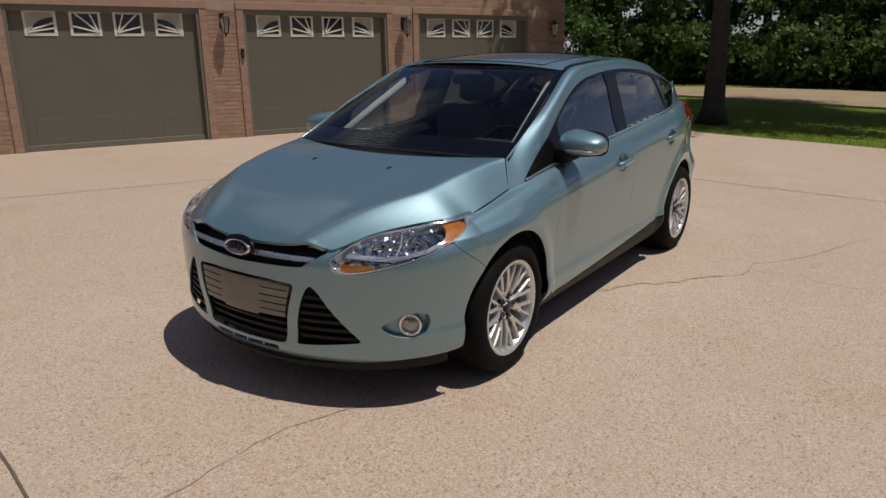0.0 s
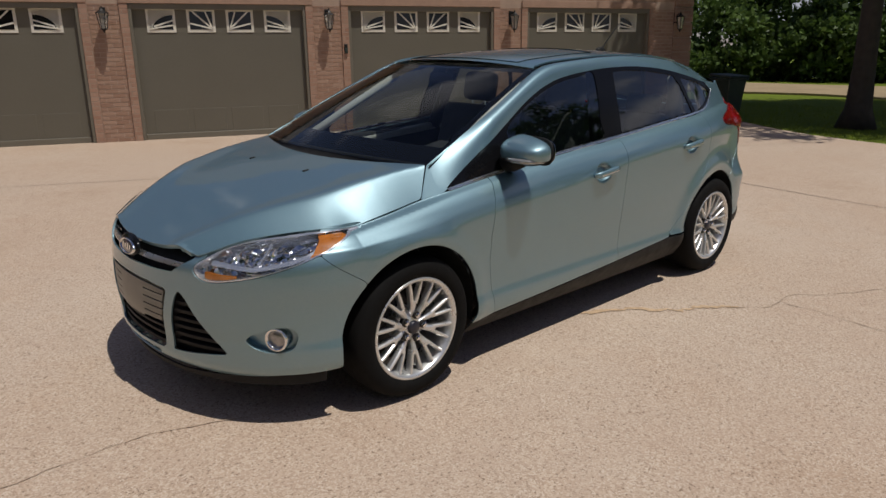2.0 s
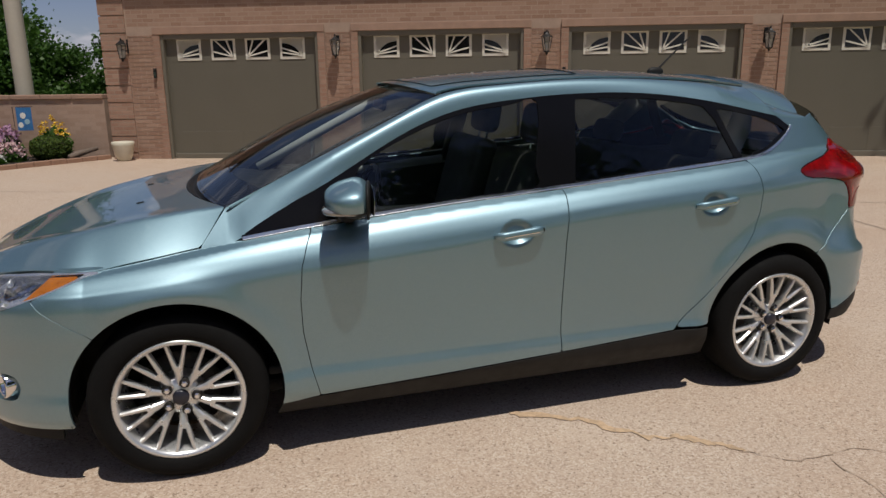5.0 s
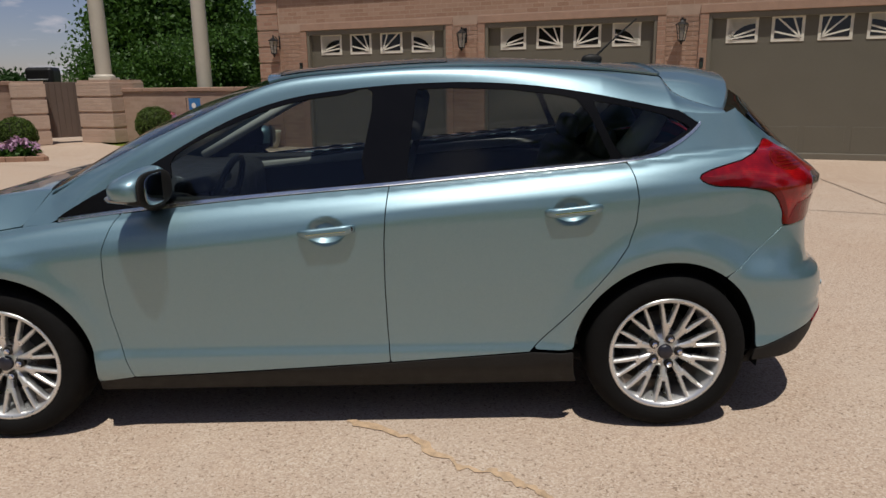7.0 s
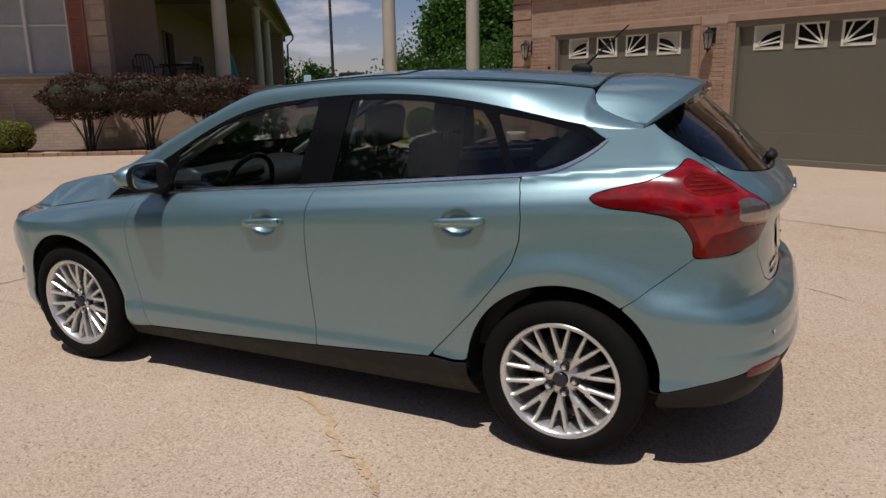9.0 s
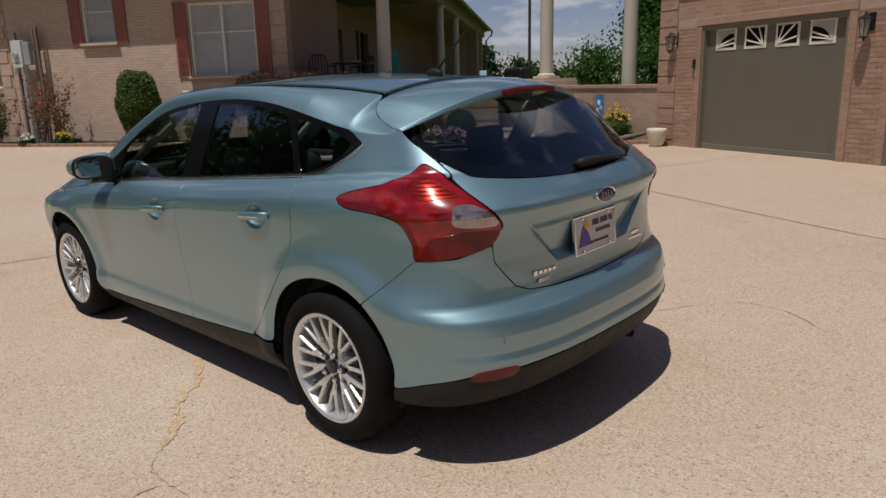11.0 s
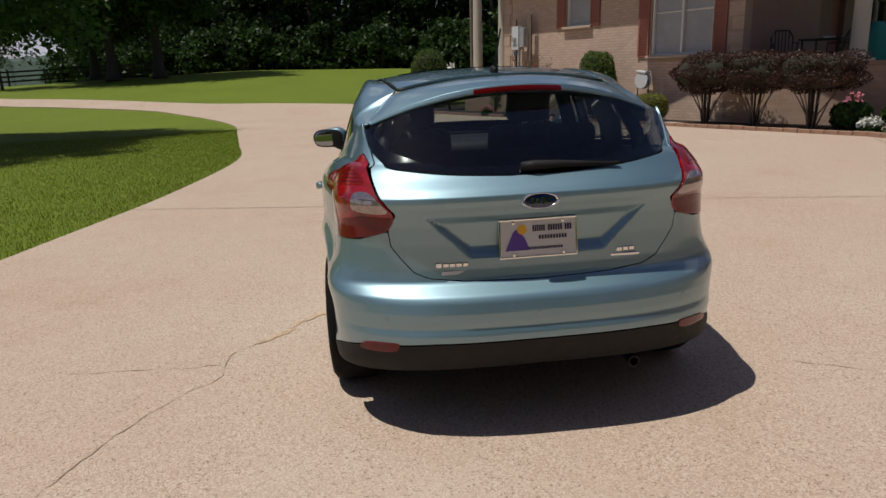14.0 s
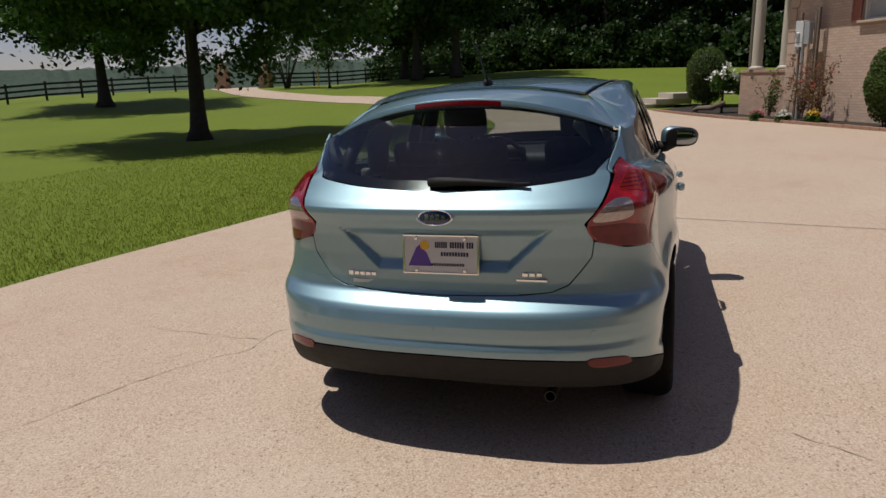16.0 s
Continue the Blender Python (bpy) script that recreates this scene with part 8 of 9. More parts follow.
# ---- rear plate, lettering bars, wiper, sensors, exhaust ----
plate = part("number_plate", boxed((0.006, 0.305, 0.150), (2.030, 0.0, 0.812), Matrix.Rotation(radians(-5), 3, "Y"), 0.003), M_PLATE, hatch, "silver dealer plate with a violet hill and yellow sun")
bm = bmesh.new()
for y, z, w, h in ((0.0, 0.8865, 0.315, 0.008), (0.0, 0.7375, 0.315, 0.008)):
    box(bm, (0.012, w, h), (2.030 + (z - 0.812) * -0.087, y, z), None, 0.002)
for y in (-0.154, 0.154):
    box(bm, (0.012, 0.008, 0.145), (2.030, y, 0.812), Matrix.Rotation(radians(-5), 3, "Y"), 0.002)
part("plate_frame", bm, M_CHROME, plate)


def plate_bit(name, pts, material):
    bm = bmesh.new()
    fc = bm.faces.new([bm.verts.new((2.0345 - 0.087 * (z - 0.812), y, z)) for y, z in pts])
    part(name, bm, material, plate)


plate_bit("printed_hill", [(-0.135, 0.765), (-0.035, 0.765), (-0.055, 0.815), (-0.085, 0.85), (-0.10, 0.84)], M_PURPLE)
plate_bit("printed_sun", [(-0.065 + 0.020 * math.cos(a), 0.848 + 0.020 * math.sin(a)) for a in np.linspace(0, 2 * math.pi, 13)[:-1]], M_SUNPRINT)
for y0, y1, z0, z1, n in ((-0.022, 0.03, 0.838, 0.862, 6), (0.040, 0.100, 0.838, 0.862, 6), (0.108, 0.138, 0.838, 0.862, 3), (0.002, 0.118, 0.806, 0.822, 10), (-0.07, 0.10, 0.766, 0.777, 16)):
    w = (y1 - y0) / n
    for k in range(n):
        plate_bit("text_bar", [(y0 + w * k, z0), (y0 + w * (k + 0.72), z0), (y0 + w * (k + 0.72), z1), (y0 + w * k, z1)], M_INK)
for y in (-0.10, 0.10):
    for z in (0.876, 0.748):
        part("plate_screw", lathed([(0.0, 2.040), (0.006, 2.0395), (0.007, 2.034)], 10, "X", (-0.087 * (z - 0.812), y, z)), M_CHROME, plate)


def on_tail(y, z, off):
    """A point on the hatch's face."""
    us = np.linspace(1.9, REAR_U, 300)
    p = body(us, np.full_like(us, z))
    k = int(np.argmin(np.abs(-p[:, 1] - abs(y))))
    return Vector((p[k, 0] + off, y, z))


for y, z, w, h in ((-0.40, 0.722, 0.022, 0.020), (-0.372, 0.722, 0.022, 0.016), (-0.346, 0.722, 0.022, 0.016), (-0.32, 0.722, 0.022, 0.016), (-0.294, 0.722, 0.02, 0.016), (0.335, 0.738, 0.022, 0.016), (0.362, 0.738, 0.022, 0.016), (0.389, 0.738, 0.02, 0.016), (0.36, 0.715, 0.12, 0.011)):
    part("chrome_letter_bar", boxed((0.006, w, h), on_tail(y, z, 0.003), None, 0.002), M_CHROME, hatch)
part("dealer_sticker", boxed((0.002, 0.09, 0.014), on_tail(-0.345, 0.690, 0.002)), M_PLATE, hatch, "small pale dealer sticker")
bm = tube(bmesh.new(), [on_tail(-0.05, 1.090, 0.018), on_tail(0.0, 1.093, 0.030), on_tail(0.10, 1.093, 0.030), on_tail(0.22, 1.088, 0.026), on_tail(0.33, 1.080, 0.018)], [0.018, 0.021, 0.015, 0.009, 0.006], 8)
part("rear_wiper", bm, M_BLACKPLASTIC, hatch, "black rear wiper", True)
part("wiper_blade", boxed((0.014, 0.30, 0.012), on_tail(0.20, 1.082, 0.012), None, 0.003), M_BLACKPLASTIC, hatch)
for y in (-0.62, -0.02, 0.60):
    us = np.linspace(1.9, REAR_U, 300)
    p = body(us, np.full_like(us, 0.53))
    k = int(np.argmin(np.abs(-p[:, 1] - abs(y))))
    bm = lathed([(0.011, 0.0), (0.011, 0.003), (0.0, 0.0035)], 14)
    bm.transform(Matrix.Translation((p[k, 0], y, 0.53)) @ Vector((1, 0.35 * y, 0)).to_track_quat("Z", "Y").to_matrix().to_4x4())
    part("parking_sensor", bm, M_PAINT, bumper_r)
part("exhaust", lathed([(0.022, 1.70), (0.024, 1.99), (0.020, 1.99), (0.018, 1.8)], 16, "X", (0, 0.42, 0.225)), M_BRAKE, car, "short steel exhaust tip")

# ---- handles, mirrors, nozzles, wipers, aerial ----
for hx, hz, dpair in ((0.0, 0.856, doors_f), (0.93, 0.918, doors_r)):
    for d, sg in zip(dpair, (-1, 1)):
        y = float(half_width(hx + 0.2, hz)) + 0.022
        t = Matrix.Rotation(radians(-5), 3, "Y")
        bm = bmesh.new()
        rows = []
        for k in range(13):
            f = k / 12
            px, bow = -0.108 + 0.216 * f, 4 * f * (1 - f)
            thick, tall = 0.006 + 0.007 * min(1, bow * 2.2), 0.009 + 0.008 * min(1, bow * 2.5) + 0.002 * f
            rows.append([bm.verts.new((px, sg * (0.014 * min(1, bow * 1.8) - 0.012 + thick * math.copysign(abs(c) ** 0.7, c)), tall * math.copysign(abs(d) ** 0.7, d))) for c, d in ((math.cos(a), math.sin(a)) for a in np.linspace(0, 2 * math.pi, 15)[:-1])])
        for g, h in zip(rows, rows[1:]):
            for j in range(14):
                bm.faces.new((g[j], g[(j + 1) % 14], h[(j + 1) % 14], h[j]))
        bm.faces.new(rows[0])
        bm.faces.new(rows[-1])
        bmesh.ops.recalc_face_normals(bm, faces=bm.faces)
        bm.transform(Matrix.Translation((hx, sg * y, hz)) @ t.to_4x4())
        part("handle", bm, M_PAINT, d, "", True)
        part("handle_inlay", boxed((0.15, 0.004, 0.005), (hx, sg * (y + 0.0135), hz - 0.002), t, 0.001), M_CHROME, d)
        if hx == 0.0 and sg < 0:
            bm = lathed([(0.010, 0.0), (0.010, 0.004), (0.0, 0.004)], 14)
            bm.transform(Matrix.Translation((0.092, -y + 0.002, 0.866)) @ Vector((0, -1, 0)).to_track_quat("Z", "Y").to_matrix().to_4x4())
            part("keyhole", bm, M_BLACKPLASTIC, d)


def egg(rx, ry, rz, p=2.4, n=20, m=14):
    """A soft box: a superellipsoid."""
    bm = bmesh.new()
    q = lambda c: math.copysign(abs(c) ** (2 / p), c)  # noqa: E731
    rows = []
    for i in range(1, m):
        th = -math.pi / 2 + math.pi * i / m
        rows.append([bm.verts.new((rx * q(math.cos(th)) * q(math.cos(2 * math.pi * j / n)), ry * q(math.cos(th)) * q(math.sin(2 * math.pi * j / n)), rz * q(math.sin(th)))) for j in range(n)])
    lo, hi = bm.verts.new((0, 0, -rz)), bm.verts.new((0, 0, rz))
    for a, b in zip(rows, rows[1:]):
        for j in range(n):
            bm.faces.new((a[j], a[(j + 1) % n], b[(j + 1) % n], b[j]))
    for j in range(n):
        bm.faces.new((lo, rows[0][(j + 1) % n], rows[0][j]))
        bm.faces.new((hi, rows[-1][j], rows[-1][(j + 1) % n]))
    return bm


for sg in (-1, 1):
    base = Matrix.Translation((-0.668, sg * 0.920, 1.034)) @ Matrix.Rotation(radians(sg * 12), 4, "Z")

    def shaped(bm, cut, above):
        for v in bm.verts:
            f = (v.co.y * -sg + 0.12) / 0.24
            v.co.z *= 1.0 - 0.40 * (1 - f)
            if v.co.x < 0:
                v.co.z *= 1.0 + 0.36 * max(-1, v.co.x / 0.115)
                v.co.x *= 1.0 - 0.30 * (1 - f)
            else:
                v.co.x *= 0.55
        bmesh.ops.bisect_plane(bm, geom=bm.verts[:] + bm.edges[:] + bm.faces[:], plane_co=(0, 0, cut), plane_no=(0, 0, 1), clear_inner=above, clear_outer=not above)
        bm.transform(base)
        return bm
    mir = part("door_mirror", shaped(egg(0.118, 0.125, 0.086, 3.0, 28, 20), -0.030, True), M_PAINT, car, "body-coloured door mirror with a signal strip", True)
    part("mirror_base", shaped(egg(0.116, 0.122, 0.084, 3.0, 28, 20), -0.032, False), M_BLACKPLASTIC, mir, "", True)
    bm = egg(0.1165, 0.098, 0.017, 3.0)
    for v in bm.verts:
        v.co.x *= 1.0 if v.co.x < 0 else 0.2
    bm.transform(base @ Matrix.Translation((0.006, -sg * -0.012, -0.030)))
    part("signal_strip", bm, M_CLEARREV, mir, "clear signal strip", True)
    bm = egg(0.004, 0.096, 0.056, 3.2)
    bm.transform(base @ Matrix.Translation((0.0685, 0, 0.002)) @ Matrix.Rotation(radians(-sg * 8), 4, "Z"))
    part("mirror_glass", bm, M_MIRROR, mir, "", True)
    bm = egg(0.010, 0.108, 0.066, 3.0)
    bm.transform(base @ Matrix.Translation((0.058, 0, 0.0)))
    part("mirror_rim", bm, M_BLACKPLASTIC, mir, "", True)
    part("mirror_arm", tube(bmesh.new(), [(-0.67, sg * 0.77, 0.965), (-0.67, sg * 0.83, 0.965), (-0.66, sg * 0.88, 0.985)], [0.045, 0.036, 0.030], 10), M_BLACKPLASTIC, mir, "", True)
for sg in (-1, 1):
    part("washer_nozzle", boxed((0.030, 0.016, 0.010), (-1.455, sg * 0.25, 0.951), Matrix.Rotation(radians(-8), 3, "Y"), 0.003), M_BLACKPLASTIC, hood)
for x0, y0, x1, y1 in ((-1.08, 0.60, -1.135, -0.02), (-1.12, 0.05, -1.05, -0.60)):
    pts = [(x0 + (x1 - x0) * k - 0.03 * math.sin(math.pi * k), y0 + (y1 - y0) * k, 0.985 - 0.040 * (abs(y0 + (y1 - y0) * k) / 0.65) ** 2 + 0.018) for k in np.linspace(0, 1, 7)]
    part("wiper", tube(bmesh.new(), pts, [0.016, 0.012, 0.010, 0.009, 0.008, 0.008, 0.006], 8), M_BLACKPLASTIC, car, "black windscreen wiper", True)
bm = egg(0.05, 0.020, 0.026, 2.2, 14, 8)
bm.transform(Matrix.Translation((1.165, 0, 1.462)))
aer = part("aerial", bm, M_BLACKPLASTIC, car, "short black roof aerial", True)
part("rod", tube(bmesh.new(), [(1.18, 0, 1.475), (1.25, 0, 1.54), (1.37, 0, 1.645)], [0.006, 0.0045, 0.004], 6), M_BLACKPLASTIC, aer)

# ---- wheels ----
def wheel_parts():
    tyre = lathed([(0.232, 0.10), (0.236, 0.108), (0.262, 0.116), (0.290, 0.112), (0.310, 0.098), (0.3185, 0.080), (0.3215, 0.055), (0.3225, 0.0), (0.3215, -0.055), (0.3185, -0.080), (0.310, -0.098), (0.290, -0.112), (0.262, -0.116), (0.236, -0.108), (0.232, -0.10)], 72, "Y")
    rim = lathed([(0.2335, 0.094), (0.2345, 0.106), (0.229, 0.110), (0.220, 0.107), (0.213, 0.098), (0.205, 0.070), (0.198, 0.02), (0.200, -0.09), (0.216, -0.10)], 72, "Y")
    hub = lathed([(0.0, 0.072), (0.030, 0.072), (0.036, 0.070), (0.062, 0.066), (0.074, 0.054), (0.080, 0.02), (0.080, -0.03)], 40, "Y")
    cap = lathed([(0.0, 0.090), (0.024, 0.089), (0.029, 0.085), (0.031, 0.060)], 28, "Y")
    disc = lathed([(0.03, -0.012), (0.145, -0.012), (0.145, -0.034), (0.03, -0.034)], 40, "Y")
    return tyre, rim, hub, cap, disc


def spoke_fork():
    """One forked spoke: a stem at the hub that splits into two slim blades."""
    bm = bmesh.new()

    def bar(stations):
        """A bevelled bar through stations: out from the hub, sideways, width, face."""
        rings = []
        for r, q, w, y in stations:
            w /= 2
            rings.append([bm.verts.new((r, yy, q + d)) for d, yy in ((-w, y - 0.030), (-w, y - 0.006), (-w * 0.5, y), (w * 0.5, y), (w, y - 0.006), (w, y - 0.030))])
        for g, h in zip(rings, rings[1:]):
            for j in range(6):
                bm.faces.new((g[j], g[(j + 1) % 6], h[(j + 1) % 6], h[j]))
        bm.faces.new(rings[0][::-1])
        bm.faces.new(rings[-1])
    stem = [(0.040, 0.0, 0.018, 0.070), (0.075, 0.0, 0.024, 0.078), (0.105, 0.0, 0.030, 0.086), (0.124, 0.0, 0.034, 0.090)]
    bar(stem)
    for s in (-1, 1):
        bar([(0.108 + 0.113 * k / 5, s * (0.0085 + 0.0265 * k / 5), 0.0185 - 0.004 * k / 5, 0.0865 + 0.013 * math.sin(math.pi / 2 * k / 5)) for k in range(6)])
    bmesh.ops.recalc_face_normals(bm, faces=bm.faces)
    return bm


def build_wheel(at, turn):
    m = Matrix.Translation(at) @ Matrix.Rotation(turn, 4, "Z")
    w = new("wheel")
    w.parent = car
    w.matrix_basis = m
    w.empty_display_size = 0.1
    return w


t_, r_, h_, c_, d_ = wheel_parts()
wheels = []
first = build_wheel((HUB_F, -0.775, HUB_Z), math.pi)
bits = [part("tyre", t_, M_TYRE, first, "black tyre", True), part("rim", r_, M_ALLOY, first, "silver alloy rim", True), part("hub", h_, M_ALLOY, first, "", True), part("hub_cap", c_, M_HUBCAP, first, "", True), part("brake_disc", d_, M_BRAKE, first, "", True)]
fork = spoke_fork()
me = bpy.data.meshes.new("spoke")
fork.to_mesh(me)
fork.free()
me.materials.append(M_ALLOY)
for k in range(10):
    s = new("spoke", me)
    s.parent = first
    s.matrix_basis = Matrix.Rotation(2 * math.pi * k / 10 + 0.31, 4, "Y")
    bits.append(s)
bm = lathed([(0.0, 0.094), (0.008, 0.094), (0.0125, 0.089), (0.0135, 0.060)], 6, "Y")
bm2 = bpy.data.meshes.new("lug_nut")
bm.to_mesh(bm2)
bm.free()
bm2.materials.append(M_CHROME)
for k in range(5):
    a = 2 * math.pi * k / 5 + 0.31 + math.pi / 10
    s = new("lug_nut", bm2)
    s.parent = first
    s.location = (0.056 * math.cos(a), 0.0, 0.056 * math.sin(a))
    bits.append(s)
# a dark seat round every lug nut
bm = lathed([(0.0, 0.0795), (0.0180, 0.0795), (0.0190, 0.078), (0.0190, 0.06)], 16, "Y")
bm3 = bpy.data.meshes.new("lug_seat")
bm.to_mesh(bm3)
bm.free()
bm3.materials.append(M_BRAKE)
for k in range(5):
    a = 2 * math.pi * k / 5 + 0.31 + math.pi / 10
    s = new("lug_seat", bm3)
    s.parent = first
    s.location = (0.056 * math.cos(a), 0.0, 0.056 * math.sin(a))
    bits.append(s)
for at, turn in (((HUB_R, -0.775, HUB_Z), math.pi), ((HUB_F, 0.775, HUB_Z), 0.0), ((HUB_R, 0.775, HUB_Z), 0.0)):
    w = build_wheel(at, turn)
    for b in bits:
        o = new(b.name.split(".")[0], b.data)
        o.parent = w
        o.matrix_basis = b.matrix_basis
        if "label" in b:
            o["label"] = b["label"]

# ---- cabin ----
part("headliner", boxed((1.45, 0.98, 0.02), (0.52, 0, 1.395), None, 0.008), M_HEADLINER, car, "pale grey headliner")
part("dashboard", box(boxed((0.42, 1.36, 0.30), (-0.80, 0, 0.80), None, 0.07, 4), (0.34, 1.30, 0.10), (-0.92, 0, 0.90), Matrix.Rotation(radians(8), 3, "Y"), 0.04, 3), M_DASH, car, "black dashboard", True)
part("instrument_hood", boxed((0.16, 0.36, 0.07), (-0.62, -0.36, 0.965), Matrix.Rotation(radians(-10), 3, "Y"), 0.03, 3), M_DASH, car)
part("cabin_floor", boxed((2.7, 1.34, 0.04), (0.35, 0, 0.30), None, 0.01), M_DASH, car)
for sg in (-1, 1):
    part("door_lining", boxed((2.0, 0.05, 0.60), (0.18, sg * 0.705, 0.66), None, 0.02), M_DASH, car)
    part("lining_top", boxed((1.9, 0.05, 0.05), (0.20, sg * 0.70, 0.955), Matrix.Rotation(radians(-4.3), 3, "Y"), 0.015), M_HEADLINER, car, "pale top of the door lining")
    part("pillar_lining", tube(bmesh.new(), [(-0.93, sg * 0.605, 0.965), (-0.60, sg * 0.565, 1.145), (-0.28, sg * 0.52, 1.315)], 0.024, 8), M_HEADLINER, car, "pale pillar lining", True)
    part("rear_pillar_lining", tube(bmesh.new(), [(1.18, sg * 0.60, 1.07), (1.29, sg * 0.55, 1.19), (1.37, sg * 0.47, 1.28)], [0.055, 0.055, 0.045], 8), M_HEADLINER, car, "", True)
    part("tail_pillar_lining", tube(bmesh.new(), [(1.62, sg * 0.58, 1.05), (1.57, sg * 0.575, 1.16), (1.50, sg * 0.53, 1.28)], [0.03, 0.032, 0.03], 8), M_DASH, car, "", True)
    part("centre_pillar_lining", tube(bmesh.new(), [(0.20, sg * 0.70, 0.95), (0.24, sg * 0.64, 1.15), (0.28, sg * 0.575, 1.36)], 0.045, 8), M_DASH, car, "", True)
bm = bmesh.new()
ring = [(-0.525 + 0.062 * math.sin(a), -0.36 + 0.185 * math.cos(a), 0.905 + 0.165 * math.sin(a)) for a in np.linspace(0, 2 * math.pi, 33)]
tube(bm, ring, 0.015, 8, False)
for a in (radians(180), radians(0), radians(270)):
    tube(bm, [(-0.55, -0.36, 0.905), (-0.525 + 0.062 * math.sin(a), -0.36 + 0.18 * math.cos(a), 0.905 + 0.16 * math.sin(a))], 0.016, 6)
box(bm, (0.05, 0.13, 0.11), (-0.56, -0.36, 0.905), Matrix.Rotation(radians(-20), 3, "Y"), 0.02)
part("steering_wheel", bm, M_GLOSSBLACK, car, "black steering wheel", True)


def seat(x, y, w, parent=car):
    s = part("seat", boxed((0.50, w, 0.18), (x, y, 0.52), Matrix.Rotation(radians(-8), 3, "Y"), 0.05, 3), M_SEAT, parent, "charcoal cloth seat", True)
    part("backrest", boxed((0.15, w - 0.02, 0.62), (x + 0.30, y, 0.82 if w < 1 else 0.76), Matrix.Rotation(radians(16), 3, "Y"), 0.055, 3), M_SEAT, s, "", True)
    return s


for y in (-0.36, 0.36):
    s = seat(-0.12, y, 0.50)
    part("headrest", boxed((0.10, 0.27, 0.19), (0.325, y, 1.235), Matrix.Rotation(radians(10), 3, "Y"), 0.045, 3), M_SEAT, s, "", True)
    part("headrest_post", tube(bmesh.new(), [(0.30, y - 0.06, 1.08), (0.32, y - 0.06, 1.2)], 0.007, 6), M_CHROME, s)
    part("headrest_post", tube(bmesh.new(), [(0.30, y + 0.06, 1.08), (0.32, y + 0.06, 1.2)], 0.007, 6), M_CHROME, s)
s = seat(0.72, 0, 1.26)
for y in (-0.40, 0.40):
    part("headrest", boxed((0.09, 0.25, 0.13), (1.13, y, 1.12), Matrix.Rotation(radians(14), 3, "Y"), 0.04, 3), M_SEAT, s, "", True)
part("parcel_shelf", boxed((0.52, 1.10, 0.025), (1.50, 0, 0.985), None, 0.008), M_DASH, car)
part("cabin_mirror", boxed((0.025, 0.22, 0.06), (-0.36, 0.0, 1.325), Matrix.Rotation(radians(12), 3, "Y"), 0.014, 3), M_GLOSSBLACK, car, "black rear-view mirror")

# ---- bricks, laid in courses on the wall faces ----
def laid_brick_material(name, stops, rand):
    x = Nodes(name)
    info = x.n("ShaderNodeNewGeometry") if rand == "island" else x.n("ShaderNodeObjectInfo")
    r = info.outputs["Random Per Island"] if rand == "island" else info.outputs["Random"]
    col = x.ramp(r, stops)
    col = x.mix(x.ramp(x.noise(0.9, 5), [(0.35, 0.0), (0.8, 0.4)]), col, tuple(c * 0.75 for c in stops[1][1]))
    col = x.mix(x.ramp(x.noise(45, 4), [(0.45, 0.0), (0.8, 0.4)]), col, tuple(min(1, c * 1.3) for c in stops[-1][1]))
    x.set(Base_Color=col, Roughness=0.9, Specular_IOR_Level=0.2)
    x.bump(x.noise(70, 4), 0.35, 0.006)
    return x.m


ROSE = [(0.0, (0.300, 0.180, 0.125)), (0.45, (0.340, 0.212, 0.150)), (1.0, (0.395, 0.262, 0.192))]
TAN = [(0.0, (0.49, 0.355, 0.275)), (0.45, (0.53, 0.388, 0.305)), (1.0, (0.58, 0.435, 0.345))]
M_BRICK_ROSE_LAID = laid_brick_material("laid_rose_brick", ROSE, "island")
M_BRICK_TAN_LAID = laid_brick_material("laid_tan_brick", TAN, "island")
M_BRICK_WALL_LAID = laid_brick_material("laid_garden_brick", [(0.0, (0.37, 0.250, 0.185)), (0.45, (0.405, 0.280, 0.210)), (1.0, (0.45, 0.320, 0.245))], "island")
M_BRICK_PIECE = laid_brick_material("single_rose_brick", ROSE, "object")
BL, BH, BJ = 0.203, 0.065, 0.010


def courses(x0, x1, z0, z1, holes=()):
    """The bricks of a running bond: (x0, x1, z0, z1) of each, cut at ends and openings."""
    out = []
    row = 0
    z = z0
    while z + 0.02 < z1:
        zt = min(z + BH, z1)
        x = x0 - (BL + BJ) * (0.5 if row % 2 else 0.0)
        while x < x1:
            a, b = max(x, x0), min(x + BL, x1)
            spans = [(a, b)] if b - a > 0.03 else []
            for h in holes:
                if zt > h[2] and z < h[3]:
                    cut = []
                    for p, q in spans:
                        if q <= h[0] or p >= h[1]:
                            cut.append((p, q))
                        else:
                            cut += [s for s in ((p, h[0]), (h[1], q)) if s[1] - s[0] > 0.03]
                    spans = cut
            out += [(p, q, z, zt) for p, q in spans]
            x += BL + BJ
        z += BH + BJ
        row += 1
    return out


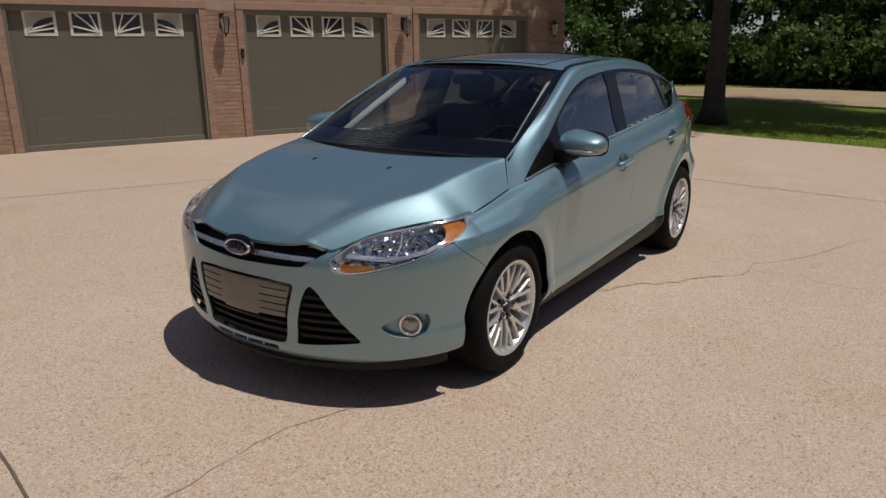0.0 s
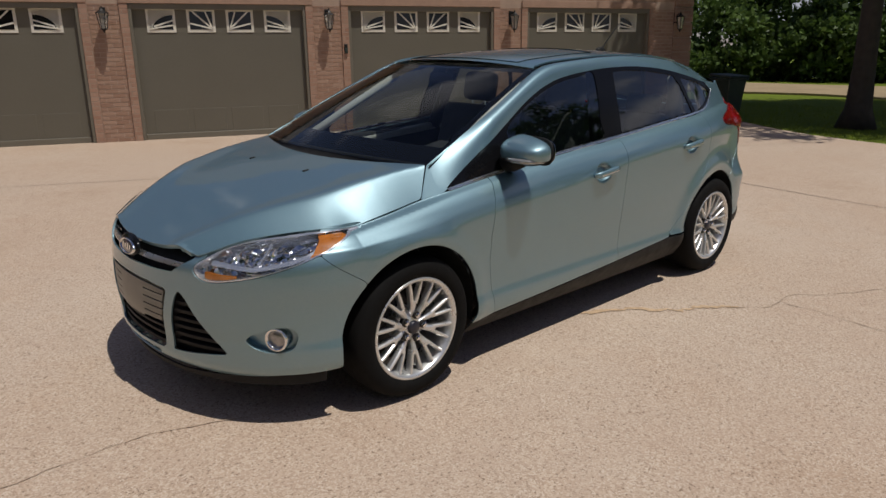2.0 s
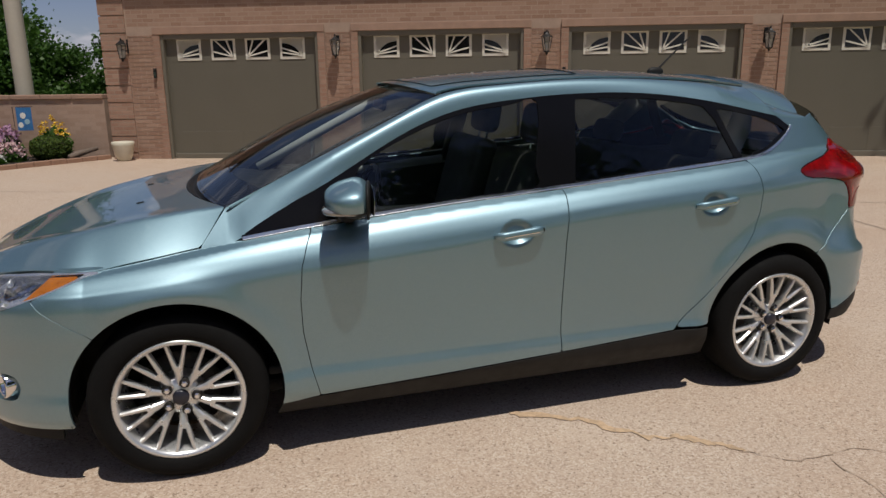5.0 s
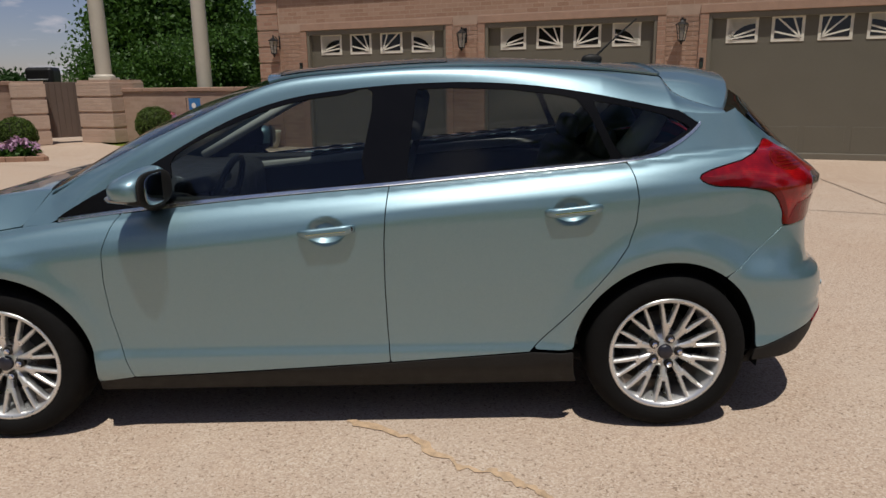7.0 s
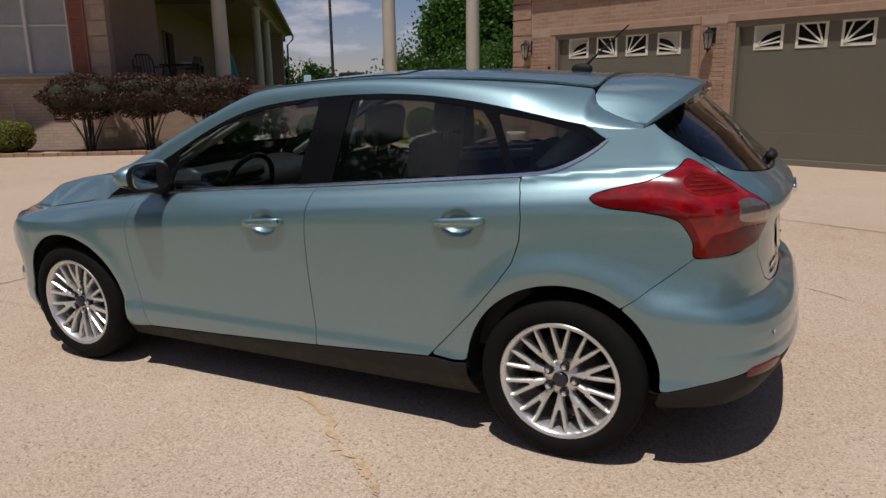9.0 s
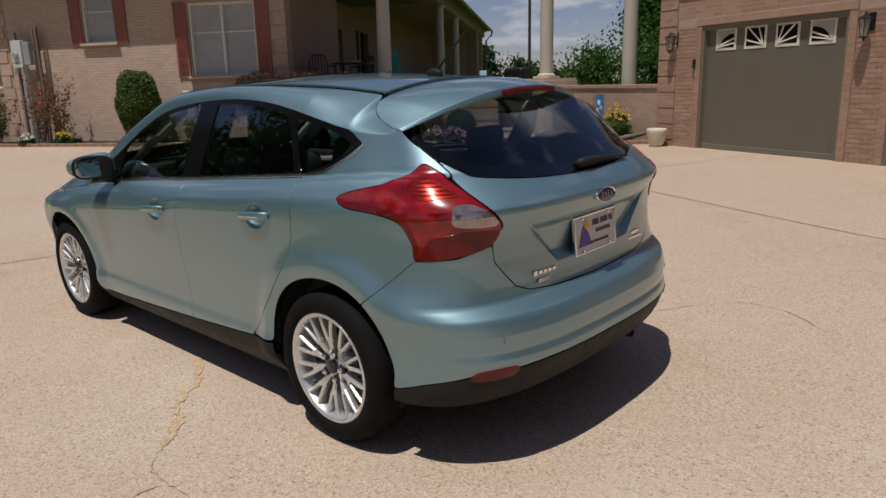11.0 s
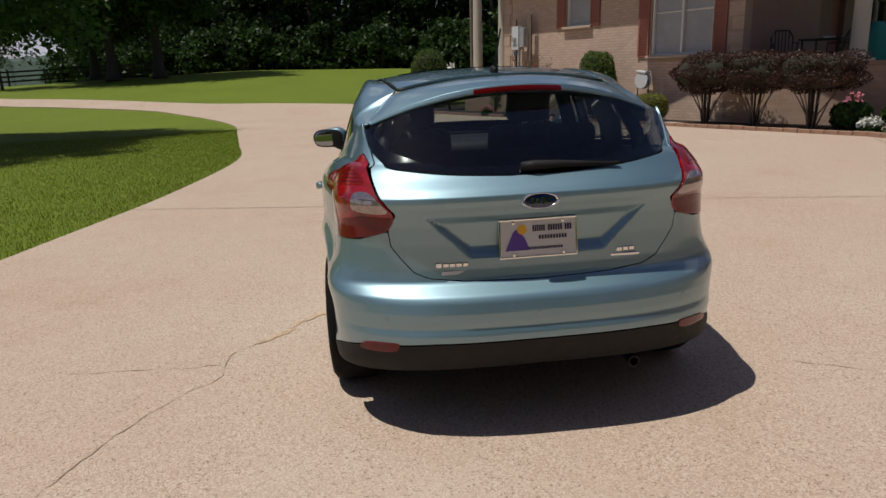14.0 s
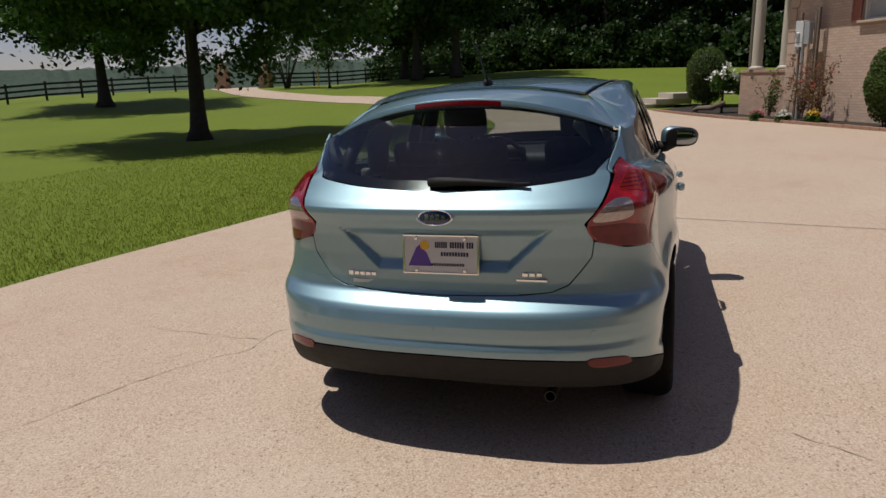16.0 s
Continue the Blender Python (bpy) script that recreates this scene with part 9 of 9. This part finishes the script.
def laid(name, rects, y, material, parent, seed=0, toward=-1, along="x"):
    """All the bricks of one wall face, joined, each a little proud of the mortar."""
    r = np.random.default_rng(seed)
    B = np.array(rects)
    n = len(B)
    d = 0.0004 + r.uniform(-0.00015, 0.00015, n)
    yo, yi = y + toward * d, np.full(n, y - toward * 0.004)
    e = 0.0005
    P = []
    for xx, zz, yy in ((B[:, 0] + e, B[:, 2] + e, yo), (B[:, 1] - e, B[:, 2] + e, yo), (B[:, 1] - e, B[:, 3] - e, yo), (B[:, 0] + e, B[:, 3] - e, yo), (B[:, 0], B[:, 2], yi), (B[:, 1], B[:, 2], yi), (B[:, 1], B[:, 3], yi), (B[:, 0], B[:, 3], yi)):
        P.append(np.stack([xx, yy, zz] if along == "x" else [yy, xx, zz], 1))
    v = np.stack(P, 1).reshape(-1, 3)
    q = np.array([(0, 1, 2, 3), (4, 5, 1, 0), (5, 6, 2, 1), (6, 7, 3, 2), (7, 4, 0, 3)])
    if (toward > 0) != (along == "y"):
        q = q[:, ::-1]
    f = (np.arange(n)[:, None, None] * 8 + q[None]).reshape(-1, 4)
    ob = quads(name, v, f, material, parent)
    ob.data.polygons.foreach_set("use_smooth", np.zeros(len(f), bool))
    ob["kind"] = "stuff"
    return ob


# garage front above the doors, and its left end
laid("brick_course", courses(-7.72, 7.74, 2.42, HG, ()), 0.0, M_BRICK_ROSE_LAID, garage, 1)
# house front and its corner blocks' field
laid("brick_course", courses(-4.64, 3.55, -0.25, HH, [(W1[0] - 0.42, W1[1] + 0.42, W1[2] - 0.12, W1[3] + 0.06), (W2[0] - 0.39, W2[1] + 0.40, W2[2] - 0.12, W2[3] + 0.06), (2.56, 2.96, 0.63, 0.87)]), 0.0, M_BRICK_TAN_LAID, house, 2)
for ob in list(bpy.data.objects):
    if ob.name.split(".")[0] in ("patio_wall", "porch_wall", "side_porch_wall"):
        for ch in list(ob.children):
            if ch.name.startswith("brickwork"):
                xs = [c.co for c in ch.data.vertices]
                x0, x1 = min(c.x for c in xs), max(c.x for c in xs)
                y0, y1 = min(c.y for c in xs), max(c.y for c in xs)
                z0, z1 = min(c.z for c in xs), max(c.z for c in xs)
                for y, s in ((y0, -1), (y1, 1)):
                    laid("brick_course", courses(x0, x1, z0, z1 - 0.01), y, M_BRICK_WALL_LAID, ob, 3, s)

# single bricks on the garage piers
unit = bmesh.new()
box(unit, (1, 0.018, 1), (0, 0, 0))
for v in unit.verts:
    if v.co.y < 0:
        v.co.x *= 0.965
        v.co.z *= 0.90
brick_mesh = bpy.data.meshes.new("brick")
unit.to_mesh(brick_mesh)
unit.free()
brick_mesh.materials.append(M_BRICK_PIECE)
rng = random.Random(9)
piers = [o for o in garage.children if o.name.startswith("brick_pier")]
for pier in piers:
    xs = [c.co.x for c in pier.data.vertices]
    a, b = min(xs), max(xs)
    a = -7.74 if a < -8 else a + 0.135
    b = 7.74 if b > 8 else b - 0.135
    for x0, x1, z0, z1 in courses(a, b, -0.02, 2.26):
        ob = new("brick", brick_mesh)
        ob.parent = pier
        ob.matrix_basis = Matrix.Translation(((x0 + x1) / 2, 0.0055 - rng.uniform(0, 0.002), (z0 + z1) / 2)) @ Matrix.Diagonal((x1 - x0, 1, z1 - z0, 1))
